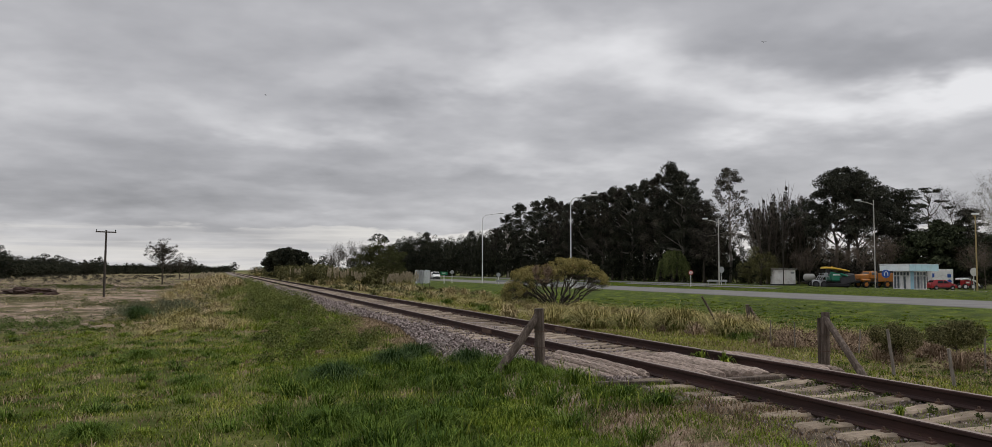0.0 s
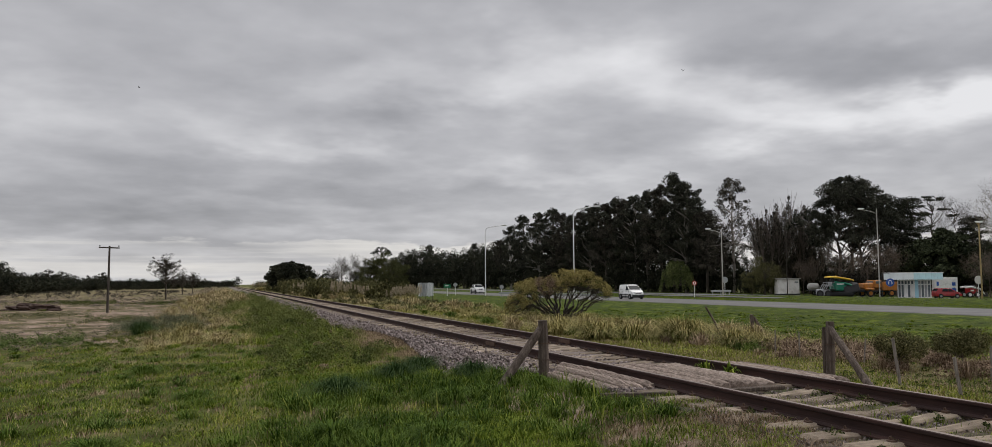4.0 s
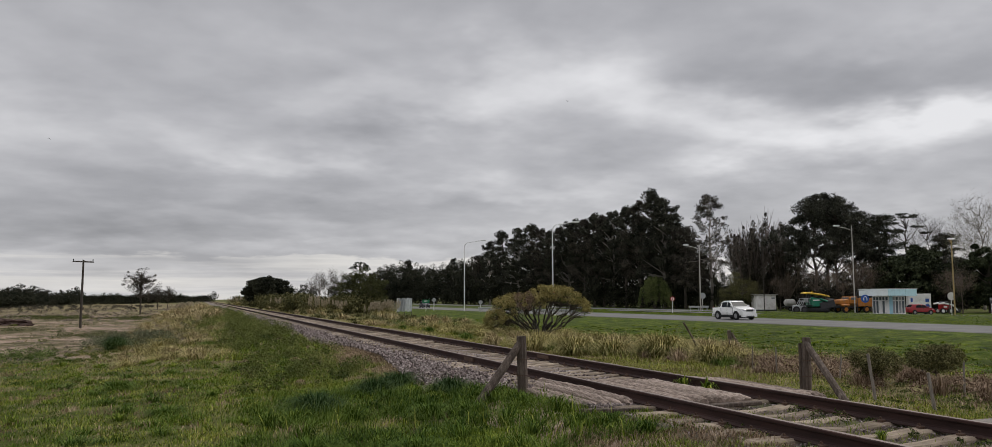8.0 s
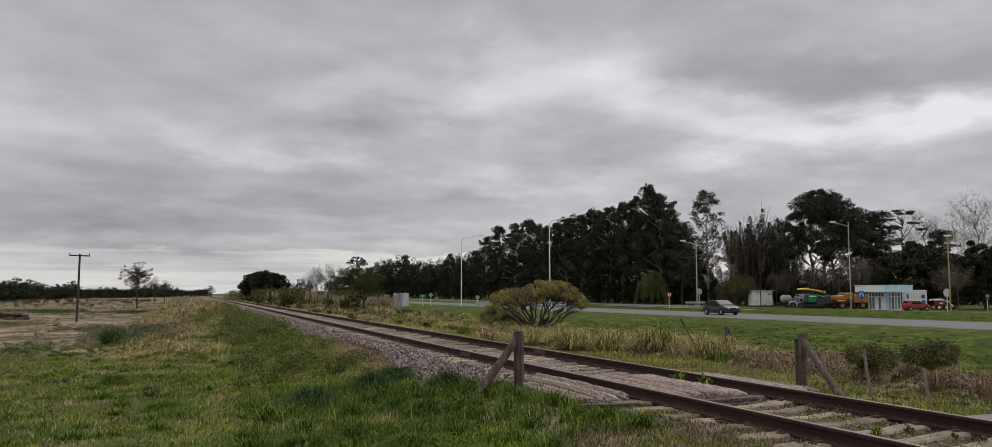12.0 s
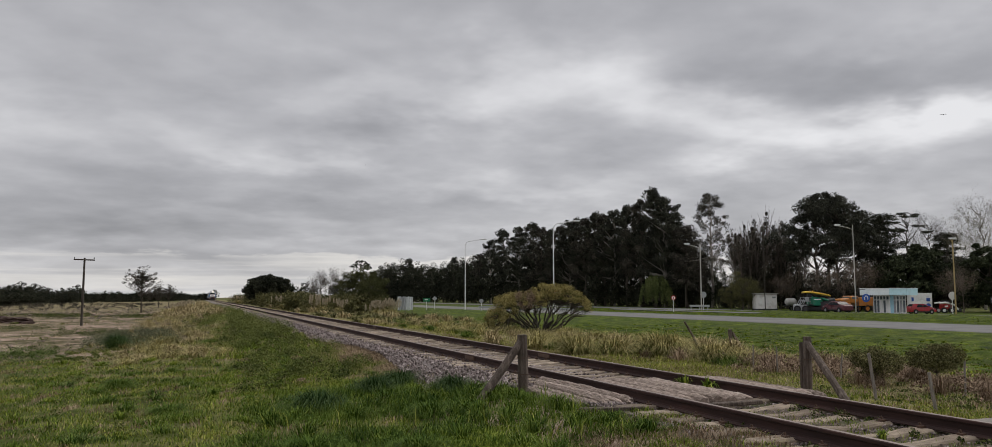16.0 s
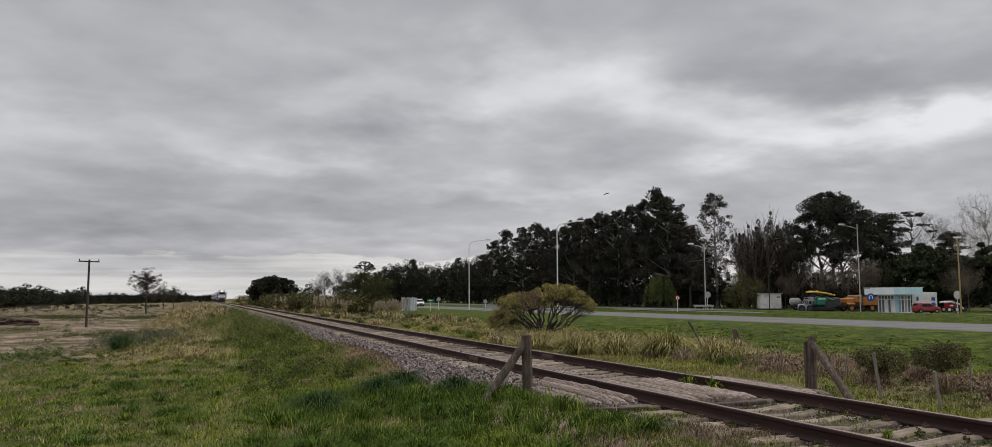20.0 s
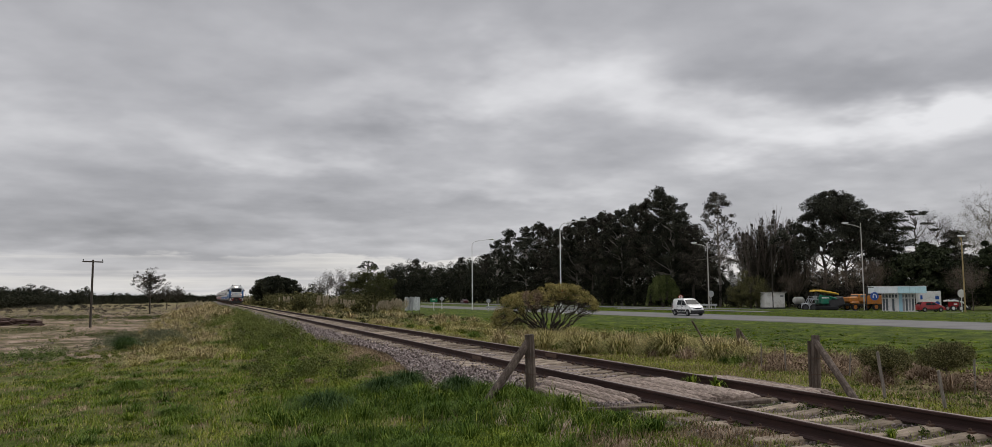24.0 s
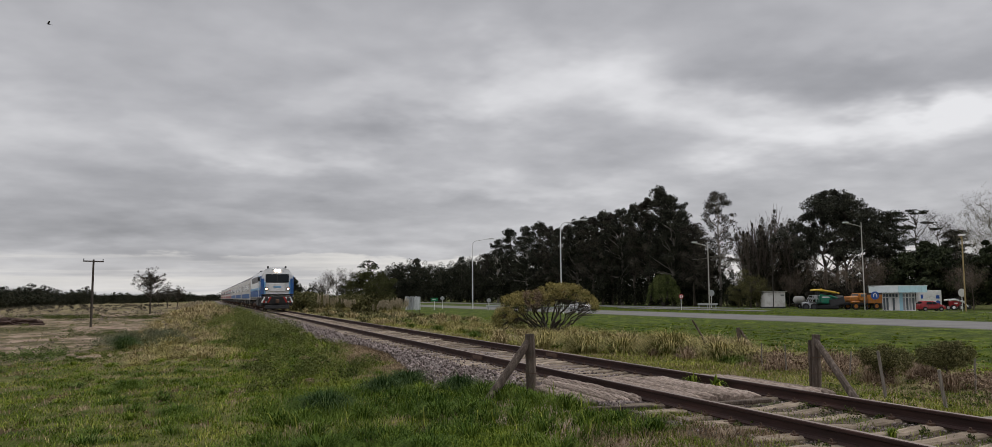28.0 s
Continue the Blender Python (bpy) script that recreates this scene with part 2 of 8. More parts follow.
GROUND = make_ground_material()
ASPHALT = material("worn_asphalt", [(0.078, 0.076, 0.076), (0.118, 0.115, 0.114), (0.160, 0.157, 0.153)], scale=0.35, rough=0.85, bump=0.2, bump_scale=60, dirt=((0.19, 0.185, 0.17), 0.5, 0.4))
CONCRETE = material("pale_concrete", [(0.30, 0.29, 0.27), (0.42, 0.41, 0.38), (0.52, 0.50, 0.46)], scale=1.5, rough=0.9, bump=0.3, dirt=((0.16, 0.15, 0.12), 1.4, 0.5))
BALLAST = material("grey_ballast_bed", [(0.080, 0.064, 0.058), (0.172, 0.145, 0.133), (0.27, 0.235, 0.219)], scale=9, rough=0.95, bump=1.0, bump_scale=26, dirt=((0.13, 0.09, 0.062), 0.9, 0.6))
SOIL = material("trodden_soil_with_grit", [(0.034, 0.026, 0.017), (0.085, 0.064, 0.042), (0.18, 0.142, 0.098)], scale=9, rough=0.95, bump=1.0, bump_scale=40, dirt=((0.052, 0.060, 0.016), 1.5, 0.75))
STONE = material("crushed_granite", [(0.108, 0.086, 0.080), (0.205, 0.169, 0.158), (0.292, 0.244, 0.230), (0.390, 0.332, 0.314)], scale=3, rough=0.95, island=0.4, spec=0.2)
SLEEPER = material("grey_weathered_timber", [(0.105, 0.080, 0.056), (0.230, 0.182, 0.132), (0.375, 0.305, 0.23)], scale=2.2, rough=0.92, bump=0.6, bump_scale=24, stretch=(0.5, 5, 5), obj=0.4, dirt=((0.10, 0.075, 0.055), 3.0, 0.5))
PLANK = material("bleached_crossing_timber", [(0.118, 0.088, 0.070), (0.300, 0.236, 0.195), (0.50, 0.408, 0.350)], scale=7, rough=0.93, bump=1.0, bump_scale=30, stretch=(3.2, 1.3, 3.2), obj=0.3, dirt=((0.13, 0.10, 0.08), 2.4, 0.5))
RUST = material("rusted_rail_steel", [(0.016, 0.007, 0.006), (0.033, 0.015, 0.012), (0.062, 0.028, 0.021)], scale=3, rough=0.9, bump=0.25, bump_scale=40, stretch=(4, 0.4, 4))
RAILTOP = material("dull_running_steel", [(0.13, 0.098, 0.084), (0.205, 0.160, 0.140), (0.29, 0.235, 0.21)], scale=3, rough=0.55, metal=0.5, stretch=(8, 0.3, 8))
IRON = material("rusty_iron", [(0.045, 0.028, 0.02), (0.09, 0.052, 0.036), (0.13, 0.08, 0.055)], scale=9, rough=0.85)
STAKEWOOD = material("bleached_stake_timber", [(0.10, 0.088, 0.075), (0.22, 0.195, 0.17), (0.38, 0.345, 0.31)], scale=5, rough=0.95, bump=0.6, bump_scale=40, stretch=(5, 5, 0.5))
POSTWOOD = material("old_fence_timber", [(0.030, 0.022, 0.018), (0.108, 0.082, 0.066), (0.27, 0.22, 0.182)], scale=3.4, rough=0.95, bump=0.9, bump_scale=22, stretch=(5, 5, 0.5), dirt=((0.035, 0.028, 0.024), 4, 0.5))
POLEWOOD = material("dark_creosoted_pole", [(0.03, 0.024, 0.02), (0.06, 0.05, 0.042), (0.10, 0.085, 0.07)], scale=2.0, rough=0.9, stretch=(5, 5, 0.4))
BARK_DARK = material("dark_bark", [(0.035, 0.028, 0.022), (0.07, 0.058, 0.046), (0.12, 0.10, 0.082)], scale=1.4, rough=0.95, bump=0.6, stretch=(4, 4, 0.5))
BARK_BROWN = material("brown_shoots", [(0.055, 0.042, 0.034), (0.105, 0.082, 0.068), (0.17, 0.137, 0.117)], scale=1.2, rough=0.95)
BARK_PALE = material("pale_peeling_bark", [(0.12, 0.10, 0.085), (0.22, 0.195, 0.17), (0.34, 0.31, 0.28)], scale=1.0, rough=0.9, stretch=(3, 3, 0.4))
GALV = material("galvanised_steel", [(0.62, 0.62, 0.62), (0.72, 0.72, 0.715), (0.80, 0.80, 0.79)], scale=1.2, rough=0.6, metal=0.0, stretch=(3, 3, 0.3))


def leafy(name, dark, mid, light, island=0.9, rough=0.75, scale=0.5, span=0.44):
    return material(name, [dark, mid, light], scale=scale, rough=rough, island=island, spec=0.04, detail=2.0, span=span)


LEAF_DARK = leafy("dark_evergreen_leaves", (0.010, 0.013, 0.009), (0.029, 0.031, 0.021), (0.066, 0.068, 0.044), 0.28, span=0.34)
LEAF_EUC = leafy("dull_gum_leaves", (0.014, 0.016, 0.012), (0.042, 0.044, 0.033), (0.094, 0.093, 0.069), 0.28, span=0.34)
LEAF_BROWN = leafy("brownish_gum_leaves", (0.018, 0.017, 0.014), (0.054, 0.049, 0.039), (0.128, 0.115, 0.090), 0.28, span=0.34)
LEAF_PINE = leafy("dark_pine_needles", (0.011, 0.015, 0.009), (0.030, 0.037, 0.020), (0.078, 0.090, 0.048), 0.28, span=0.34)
LEAF_GREEN = leafy("mid_green_leaves", (0.027, 0.041, 0.012), (0.061, 0.083, 0.024), (0.134, 0.152, 0.049))
LEAF_FRESH = leafy("fresh_green_leaves", (0.043, 0.073, 0.018), (0.091, 0.140, 0.037), (0.183, 0.232, 0.073))
LEAF_OLIVE = leafy("olive_shrub_leaves", (0.040, 0.042, 0.018), (0.100, 0.098, 0.040), (0.205, 0.190, 0.086), 0.6)
FLOWER = leafy("yellowing_seed_heads", (0.075, 0.062, 0.022), (0.235, 0.198, 0.070), (0.48, 0.410, 0.165), 0.35, scale=2.4, span=0.30)
GRASS = leafy("lush_grass_blades", (0.047, 0.077, 0.009), (0.122, 0.181, 0.019), (0.262, 0.311, 0.052), 0.5, scale=0.9, span=0.36)
GRASS_DEEP = leafy("deep_green_blades", (0.029, 0.056, 0.011), (0.070, 0.119, 0.018), (0.153, 0.209, 0.041), 0.5)
BLUEGREEN = leafy("dark_bluish_green_blades", (0.016, 0.035, 0.013), (0.038, 0.070, 0.023), (0.088, 0.130, 0.048), 0.5)
LUSH = leafy("lush_dark_green_blades", (0.020, 0.042, 0.007), (0.056, 0.098, 0.014), (0.140, 0.190, 0.034), 0.55)
GRASS_LIGHT = leafy("yellowish_green_blades", (0.125, 0.145, 0.020), (0.225, 0.252, 0.040), (0.390, 0.395, 0.095), 0.5, scale=0.9, span=0.36)
TAWNY = leafy("tawny_dead_blades", (0.13, 0.088, 0.055), (0.27, 0.195, 0.130), (0.42, 0.325, 0.225), 0.6)
LAWN = leafy("short_lawn_blades", (0.040, 0.066, 0.003), (0.092, 0.134, 0.006), (0.185, 0.222, 0.016), 0.3, scale=0.6, span=0.26)
DRYGRASS = leafy("dry_straw_blades", (0.150, 0.115, 0.058), (0.325, 0.262, 0.138), (0.52, 0.435, 0.250), 0.6)
MIXGRASS = leafy("yellow_green_blades", (0.100, 0.094, 0.034), (0.265, 0.230, 0.088), (0.47, 0.405, 0.180), 0.6)
WEED = leafy("broad_weed_leaves", (0.050, 0.066, 0.018), (0.125, 0.148, 0.042), (0.255, 0.260, 0.088), 0.3, scale=0.9, span=0.36)
GREYGREEN = leafy("grey_green_weed_leaves", (0.045, 0.052, 0.030), (0.100, 0.110, 0.064), (0.20, 0.205, 0.130), 0.3, scale=1.2)
PLUME = leafy("pale_feathery_plumes", (0.22, 0.18, 0.118), (0.36, 0.305, 0.215), (0.54, 0.475, 0.355))
GREYBRUSH = leafy("weathered_grey_brush", (0.105, 0.085, 0.066), (0.205, 0.172, 0.140), (0.33, 0.285, 0.24), 0.6)
DEADBRUSH = leafy("dead_brown_brush", (0.090, 0.058, 0.039), (0.200, 0.140, 0.098), (0.350, 0.262, 0.188))

TWIGS = leafy("fine_grey_twigs", (0.045, 0.038, 0.034), (0.085, 0.074, 0.068), (0.145, 0.128, 0.118))
TWIGS_BROWN = leafy("fine_brown_twigs", (0.090, 0.068, 0.050), (0.165, 0.128, 0.096), (0.27, 0.22, 0.17))
TWIGS_PALE = leafy("fine_yellowish_twigs", (0.110, 0.104, 0.070), (0.195, 0.184, 0.130), (0.31, 0.29, 0.215))

# ---- mesh helpers ----


def link_mesh(name, verts, faces, mat, parent=None, label="", smooth=False, mats=None, index=None):
    me = bpy.data.meshes.new(name)
    me.from_pydata(verts, [], faces)
    for mm in (mats or [mat]):
        me.materials.append(mm)
    if index is not None:
        me.polygons.foreach_set("material_index", index)
    if smooth:
        me.polygons.foreach_set("use_smooth", [True] * len(me.polygons))
    me.update()
    ob = new(name, me)
    if parent is not None:
        ob.parent = parent
    if label:
        ob["label"] = label
    return ob


def part(name, bm, mat, parent, label="", smooth=False):
    me = bpy.data.meshes.new(name)
    bmesh.ops.recalc_face_normals(bm, faces=bm.faces[:])
    bm.to_mesh(me)
    bm.free()
    me.materials.append(mat)
    if smooth:
        me.polygons.foreach_set("use_smooth", [True] * len(me.polygons))
    ob = new(name, me)
    if parent is not None:
        ob.parent = parent
    if label:
        ob["label"] = label
    return ob


def thing(name, label, category, m=None, group="", kind=""):
    ob = new(name)
    ob.empty_display_size = 0.2
    if m is not None:
        ob.matrix_basis = m
    return tagged(ob, label, category, group, kind)


def add_box(bm, c, size, bevel=0.0, rot=None):
    r = bmesh.ops.create_cube(bm, size=1.0)
    vs = r["verts"]
    m = Matrix.Translation(c) @ (rot.to_4x4() if rot is not None else Matrix.Identity(4)) @ Matrix.Diagonal((*size, 1))
    bmesh.ops.transform(bm, matrix=m, verts=vs)
    if bevel:
        es = list({e for v in vs for e in v.link_edges})
        bmesh.ops.bevel(bm, geom=es, offset=bevel, segments=1, affect="EDGES", profile=0.5)


def box(c, size, bevel=0.0, rot=None):
    bm = bmesh.new()
    add_box(bm, c, size, bevel, rot)
    return bm


def add_tube(bm, points, radii, n=8, wob=0.0, cap=True):
    """A tube through points, with a radius at each."""
    pts = [Vector(p) for p in points]
    rings = []
    for i, p in enumerate(pts):
        d = (pts[min(i + 1, len(pts) - 1)] - pts[max(i - 1, 0)]).normalized()
        a = d.orthogonal().normalized() if abs(d.z) < 0.9 else (Vector((1, 0, 0)) - d * d.x).normalized()
        b = d.cross(a)
        r = radii[i] if isinstance(radii, (list, tuple)) else radii
        rings.append([bm.verts.new(p + (a * math.cos(k * math.tau / n) + b * math.sin(k * math.tau / n)) * r * (1 + wob * random.uniform(-1, 1))) for k in range(n)])
    for r0, r1 in zip(rings, rings[1:]):
        for k in range(n):
            bm.faces.new((r0[k], r0[(k + 1) % n], r1[(k + 1) % n], r1[k]))
    if cap:
        bm.faces.new(rings[0][::-1])
        bm.faces.new(rings[-1])


def tube(points, radii, n=8, wob=0.0):
    bm = bmesh.new()
    add_tube(bm, points, radii, n, wob)
    return bm


def disc(c, axis, r, depth, n=20):
    a = Vector(axis).normalized() * depth / 2
    return tube([Vector(c) - a, Vector(c) + a], r, n)

# ---- the lie of the land: x across the railway, y along it ----


LAND_X = [-5000, -60, -12, -6, -2, 1, 3, 3.7, 4.3, 8.2, 8.9, 10.5, 13, 17, 22, 30, 5000]
LAND_Z = [0, 0, 0.0, 0.0, 0.08, 0.22, 0.32, 0.36, 0.45, 0.45, 0.36, 0.27, 0.15, 0, -0.12, -0.29, -0.29]


def centre(y):
    """The middle of the near carriageway, which bends away slowly."""
    y = np.asarray(y, float)
    return 51.3 + 0.00004 * np.clip(y - 69, 0, 600) ** 2


def lumps(x, y, seed, size):
    """Uneven patches over the plan, about -1 to 1, without repeats."""
    rng = np.random.RandomState(seed)
    f = 0
    for k in range(14):
        a, w = rng.uniform(0, math.tau), math.tau / (size * rng.uniform(0.45, 2.2))
        f = f + np.sin((x * math.cos(a) + y * math.sin(a)) * w + rng.uniform(0, math.tau))
    return f / 3.7


def land(x, y):
    """The height of the ground."""
    x, y = np.asarray(x, float), np.asarray(y, float)
    z = np.interp(x, LAND_X, LAND_Z)
    z = z + 0.11 * np.exp(-((x - 4.1) / 0.9) ** 2) * np.clip((13.5 - y) / 2.5, 0, 1)
    z = z + (0.12 + 0.25 * np.clip((112 - y) / 24, 0, 1)) * np.exp(-((x - centre(y) - 18.3) / 2.8) ** 2)
    bumps = 0.045 * np.sin(x * 1.1 + 0.6 * y) * np.sin(y * 0.83 - 0.4 * x) + 0.03 * np.sin(x * 2.7 - y * 1.3) + 0.06 * np.sin(x * 0.31 + 1) * np.sin(y * 0.27)
    ridges = 0.05 * lumps(x, y, 41, 3.2) + 0.032 * lumps(x, y, 42, 1.6)
    z = z + ridges * np.clip((x - 16) / 4, 0, 1) * np.clip((44 - x) / 3, 0, 1)
    calm = np.clip(np.minimum(np.abs(x - 6.2) - 2.3, 6) / 2.0, 0, 1) * np.clip((36 - x) / 6, 0, 1)
    return z + bumps * calm


def grid_lines(spans):
    out = []
    for a, b, step in spans:
        out += list(np.arange(a, b, step))
    return np.array(out + [spans[-1][1]])


def make_ground():
    xs = grid_lines([(-4000, -400, 400), (-400, -60, 34), (-60, -14, 2.0), (-14, 42, 0.4), (42, 60, 2.0), (60, 78, 0.8), (78, 90, 2.0), (90, 400, 31), (400, 4000, 400)])
    ys = grid_lines([(-3000, -300, 300), (-300, -10, 29), (-10, 60, 0.5), (60, 200, 2.0), (200, 600, 20), (600, 4800, 300)])
    X, Y = np.meshgrid(xs, ys)
    Z = land(X, Y)
    verts = np.stack([X, Y, Z], -1).reshape(-1, 3).tolist()
    w = len(xs)
    faces = [(j * w + i, j * w + i + 1, (j + 1) * w + i + 1, (j + 1) * w + i) for j in range(len(ys) - 1) for i in range(w - 1)]
    return tagged(link_mesh("ground", verts, faces, GROUND, smooth=True), "uneven meadow of green and dry grass with bare earth", "ground", kind="structure")


def strip(name, ys, left, right, z, mat, label, category, thick=0.05, kind="structure", parent=None):
    """A paved band between two edges that follow the road."""
    verts, faces = [], []
    for y in ys:
        a, b = float(left(y)), float(right(y))
        verts += [(a - 0.15, y, z - thick), (a, y, z), ((a + b) / 2, y, z + 0.04), (b, y, z), (b + 0.15, y, z - thick)]
    for j in range(len(ys) - 1):
        for k in range(4):
            faces.append((j * 5 + k, j * 5 + k + 1, (j + 1) * 5 + k + 1, (j + 1) * 5 + k))
    return tagged(link_mesh(name, verts, faces, mat, parent), label, category, kind=kind)


make_ground()
ROAD_Y = grid_lines([(-900, -50, 50), (-50, 250, 6), (250, 900, 25)])
strip("road", ROAD_Y, lambda y: centre(y) - 6.2, lambda y: centre(y) + 4.0, -0.24, ASPHALT, "grey worn asphalt carriageway of a highway", "road")
strip("road_far", ROAD_Y, lambda y: centre(y) + 21.6, lambda y: centre(y) + 31.6, -0.24, ASPHALT, "far asphalt carriageway behind a grass strip", "road")

# ---- railway ----
NEAR_RAIL, FAR_RAIL, RAIL_TOP, MID = 5.36, 7.03, 0.76, 6.195
TRACK_Y = grid_lines([(-60, -6, 6), (-6, 60, 1.0), (60, 200, 5), (200, 2000, 100)])


def bed_edge(y):
    """How far the grass has crept over the near shoulder of the bed."""
    y = np.asarray(y, float)
    return 1.05 * np.clip((13.6 - y) / 2.2, 0, 1) + 0.75 * tawny(y)


def tawny(y):
    """1 along the stretch of bed whose foot is overgrown with dead straw."""
    return np.clip(1.25 - np.abs(np.asarray(y, float) - 22.5) / 7.5, 0, 1)


def make_bed(name, ys, mat, label, drop):
    prof = [(3.45, 0.28), (3.8, 0.37), (4.5, 0.57), (5.2, 0.572), (6.2, 0.56), (7.2, 0.572), (7.9, 0.57), (8.6, 0.40), (9.0, 0.30)]
    verts, faces = [], []
    rng = np.random.RandomState(4)
    for y in ys:
        e = float(bed_edge(y))
        for k, (x, z) in enumerate(prof):
            xx = x + e if k < 2 else max(x, 3.8 + e + 0.1 * k)
            verts.append((xx + rng.uniform(-.06, .06), y, z - drop + rng.uniform(-.018, .018)))
    n = len(prof)
    for j in range(len(ys) - 1):
        for k in range(n - 1):
            faces.append((j * n + k, j * n + k + 1, (j + 1) * n + k + 1, (j + 1) * n + k))
    return tagged(link_mesh(name, verts, faces, mat), label, "ballast", kind="structure")


def make_ballast():
    make_bed("ballast_bed", TRACK_Y[TRACK_Y >= 9], BALLAST, "grey crushed stone ballast under the railway track", 0)
    make_soil()


def soil_z(x, y):
    """Earth between the sleepers near the crossing: trodden hollows and small heaps."""
    prof = np.interp(x, [4.1, 4.4, 4.8, 5.2, 6.2, 7.2, 7.9, 8.6, 9.0], [0.42, 0.52, 0.582, 0.580, 0.552, 0.572, 0.575, 0.42, 0.30])
    return prof + 0.014 * lumps(x, y, 41, 0.55) + 0.008 * lumps(x, y, 42, 0.2)


def make_soil():
    xs, ys = np.arange(4.1, 9.05, 0.08), np.concatenate([np.arange(-6, 3, 0.5), np.arange(3, 9.15, 0.07)])
    gx, gy = np.meshgrid(xs, ys)
    v = np.stack([gx.ravel(), gy.ravel(), soil_z(gx.ravel(), gy.ravel())], 1)
    n = len(xs)
    j, k = np.meshgrid(np.arange(len(ys) - 1), np.arange(n - 1), indexing="ij")
    q = (j * n + k).ravel()
    bed = fast_mesh("soil_bed", v, np.stack([q, q + 1, q + n + 1, q + n], 1), SOIL)
    tagged(bed, "trodden earth and grit between sleepers near the crossing", "ballast", kind="structure")


def rail_mesh(y0, y1, step):
    """The rolled section: foot, web and head."""
    sec = [(-.068, 0), (.068, 0), (.068, .012), (.018, .03), (.010, .045), (.010, .105), (.035, .118), (.036, .142), (.028, .15), (-.028, .15), (-.036, .142), (-.035, .118), (-.010, .105), (-.010, .045), (-.018, .03), (-.068, .012)]
    ys = np.arange(y0, y1 + 0.01, step)
    verts = [(x, y, z) for y in ys for x, z in sec]
    n, faces, idx = len(sec), [], []
    for j in range(len(ys) - 1):
        for k in range(n):
            faces.append((j * n + k, j * n + (k + 1) % n, (j + 1) * n + (k + 1) % n, (j + 1) * n + k))
            idx.append(1 if k == 8 else 0)
    return verts, faces, idx


def sleeper_mesh(rng):
    """A worn sleeper: full under the rails, hollowed in the middle, with sloping sides and broken ends."""
    bm = bmesh.new()
    rings = []
    for x in (-1.35, -1.30, -1.05, -0.80, -0.58, -0.30, 0.0, 0.30, 0.58, 0.80, 1.05, 1.30, 1.35):
        a = abs(x)
        top = 0.07 - 0.040 * max(0.0, min(1.0, (0.75 - a) / 0.45)) - (0.03 if a > 1.32 else 0.012 * max(0, a - 0.95)) + rng.uniform(-.006, .006)
        wt = (0.115 if a > 0.5 else 0.092) * (0.8 if a > 1.32 else 1.0) * rng.uniform(0.92, 1.06)
        sh = rng.uniform(-.008, .008)
        rings.append([bm.verts.new((x + rng.uniform(-.02, .02), sh + yy, z)) for yy, z in ((-wt - 0.03, -0.08), (-wt - 0.004, top - 0.02), (-wt + 0.02, top), (wt - 0.02, top), (wt + 0.004, top - 0.02), (wt + 0.03, -0.08))])
    for r0, r1 in zip(rings, rings[1:]):
        for q in range(6):
            bm.faces.new((r0[q], r1[q], r1[(q + 1) % 6], r0[(q + 1) % 6]))
    bm.faces.new(rings[0])
    bm.faces.new(rings[-1][::-1])
    return bm


def make_track():
    track = thing("railway_track", "single railway track of rusty rails on weathered sleepers", "railway", kind="structure")
    for x in (NEAR_RAIL, FAR_RAIL):
        v, f, i = rail_mesh(-60, 1500, 12)
        rail = link_mesh("rail", v, f, RUST, track, "brown rusted steel rail with a dull running edge", mats=[RUST, RAILTOP], index=i)
        rail.location = (x, 0, RAIL_TOP - 0.15)
    rng = random.Random(7)
    shapes = []
    for k in range(6):
        bm = sleeper_mesh(rng)
        me = bpy.data.meshes.new("sleeper")
        bm.to_mesh(me)
        bm.free()
        me.materials.append(SLEEPER)
        shapes.append(me)
    plate = box((0, 0, 0), (0.30, 0.15, 0.014), 0.004)
    pm = bpy.data.meshes.new("rail_fastening")
    for sx in (-1, 1):
        add_box(plate, (sx * 0.098, 0.0, 0.020), (0.06, 0.07, 0.030), 0.006)
        add_tube(plate, [(sx * 0.10, 0.0, 0.03), (sx * 0.108, 0.01, 0.062)], 0.014, 6)
    plate.to_mesh(pm)
    plate.free()
    pm.materials.append(IRON)
    y, k = -5.60, 0
    far = ([], [])
    while y < 420:
        if y < 105:
            o = new("sleeper", shapes[k % 6])
            o.parent = track
            o.matrix_basis = pose(MID + rng.uniform(-.07, .07), y + rng.uniform(-.03, .03), (0.554 if y > 9.2 else 0.550) + rng.uniform(-.010, .008), 0, 0, rng.uniform(-2.0, 2.0))
            if 3 < y < 45:
                for x in (NEAR_RAIL, FAR_RAIL):
                    o2 = new("rail_fastening", pm)
                    o2.parent = track
                    o2.matrix_basis = pose(x + rng.uniform(-.012, .012), y + rng.uniform(-.03, .03), 0.606, 0, 0, rng.uniform(-7, 7))
        else:
            b = len(far[0])
            far[0].extend([(MID + sx * 1.35, y + sy * .12, 0.46 + sz * .135) for sx in (-1, 1) for sy in (-1, 1) for sz in (0, 1)])
            far[1].extend([tuple(b + q for q in f) for f in ((1, 5, 7, 3), (0, 1, 3, 2), (4, 6, 7, 5), (0, 4, 5, 1), (2, 3, 7, 6))])
        y += 0.505
        k += 1
    tagged(link_mesh("far_sleepers", *far, SLEEPER, track), kind="stuff")
    # steel fishplates at rail joints
    for y in (16.4, 34.4):
        for x in (NEAR_RAIL, FAR_RAIL):
            part("fishplate", box((x, y, 0.69), (0.075, 0.6, 0.09), 0.01), IRON, track)


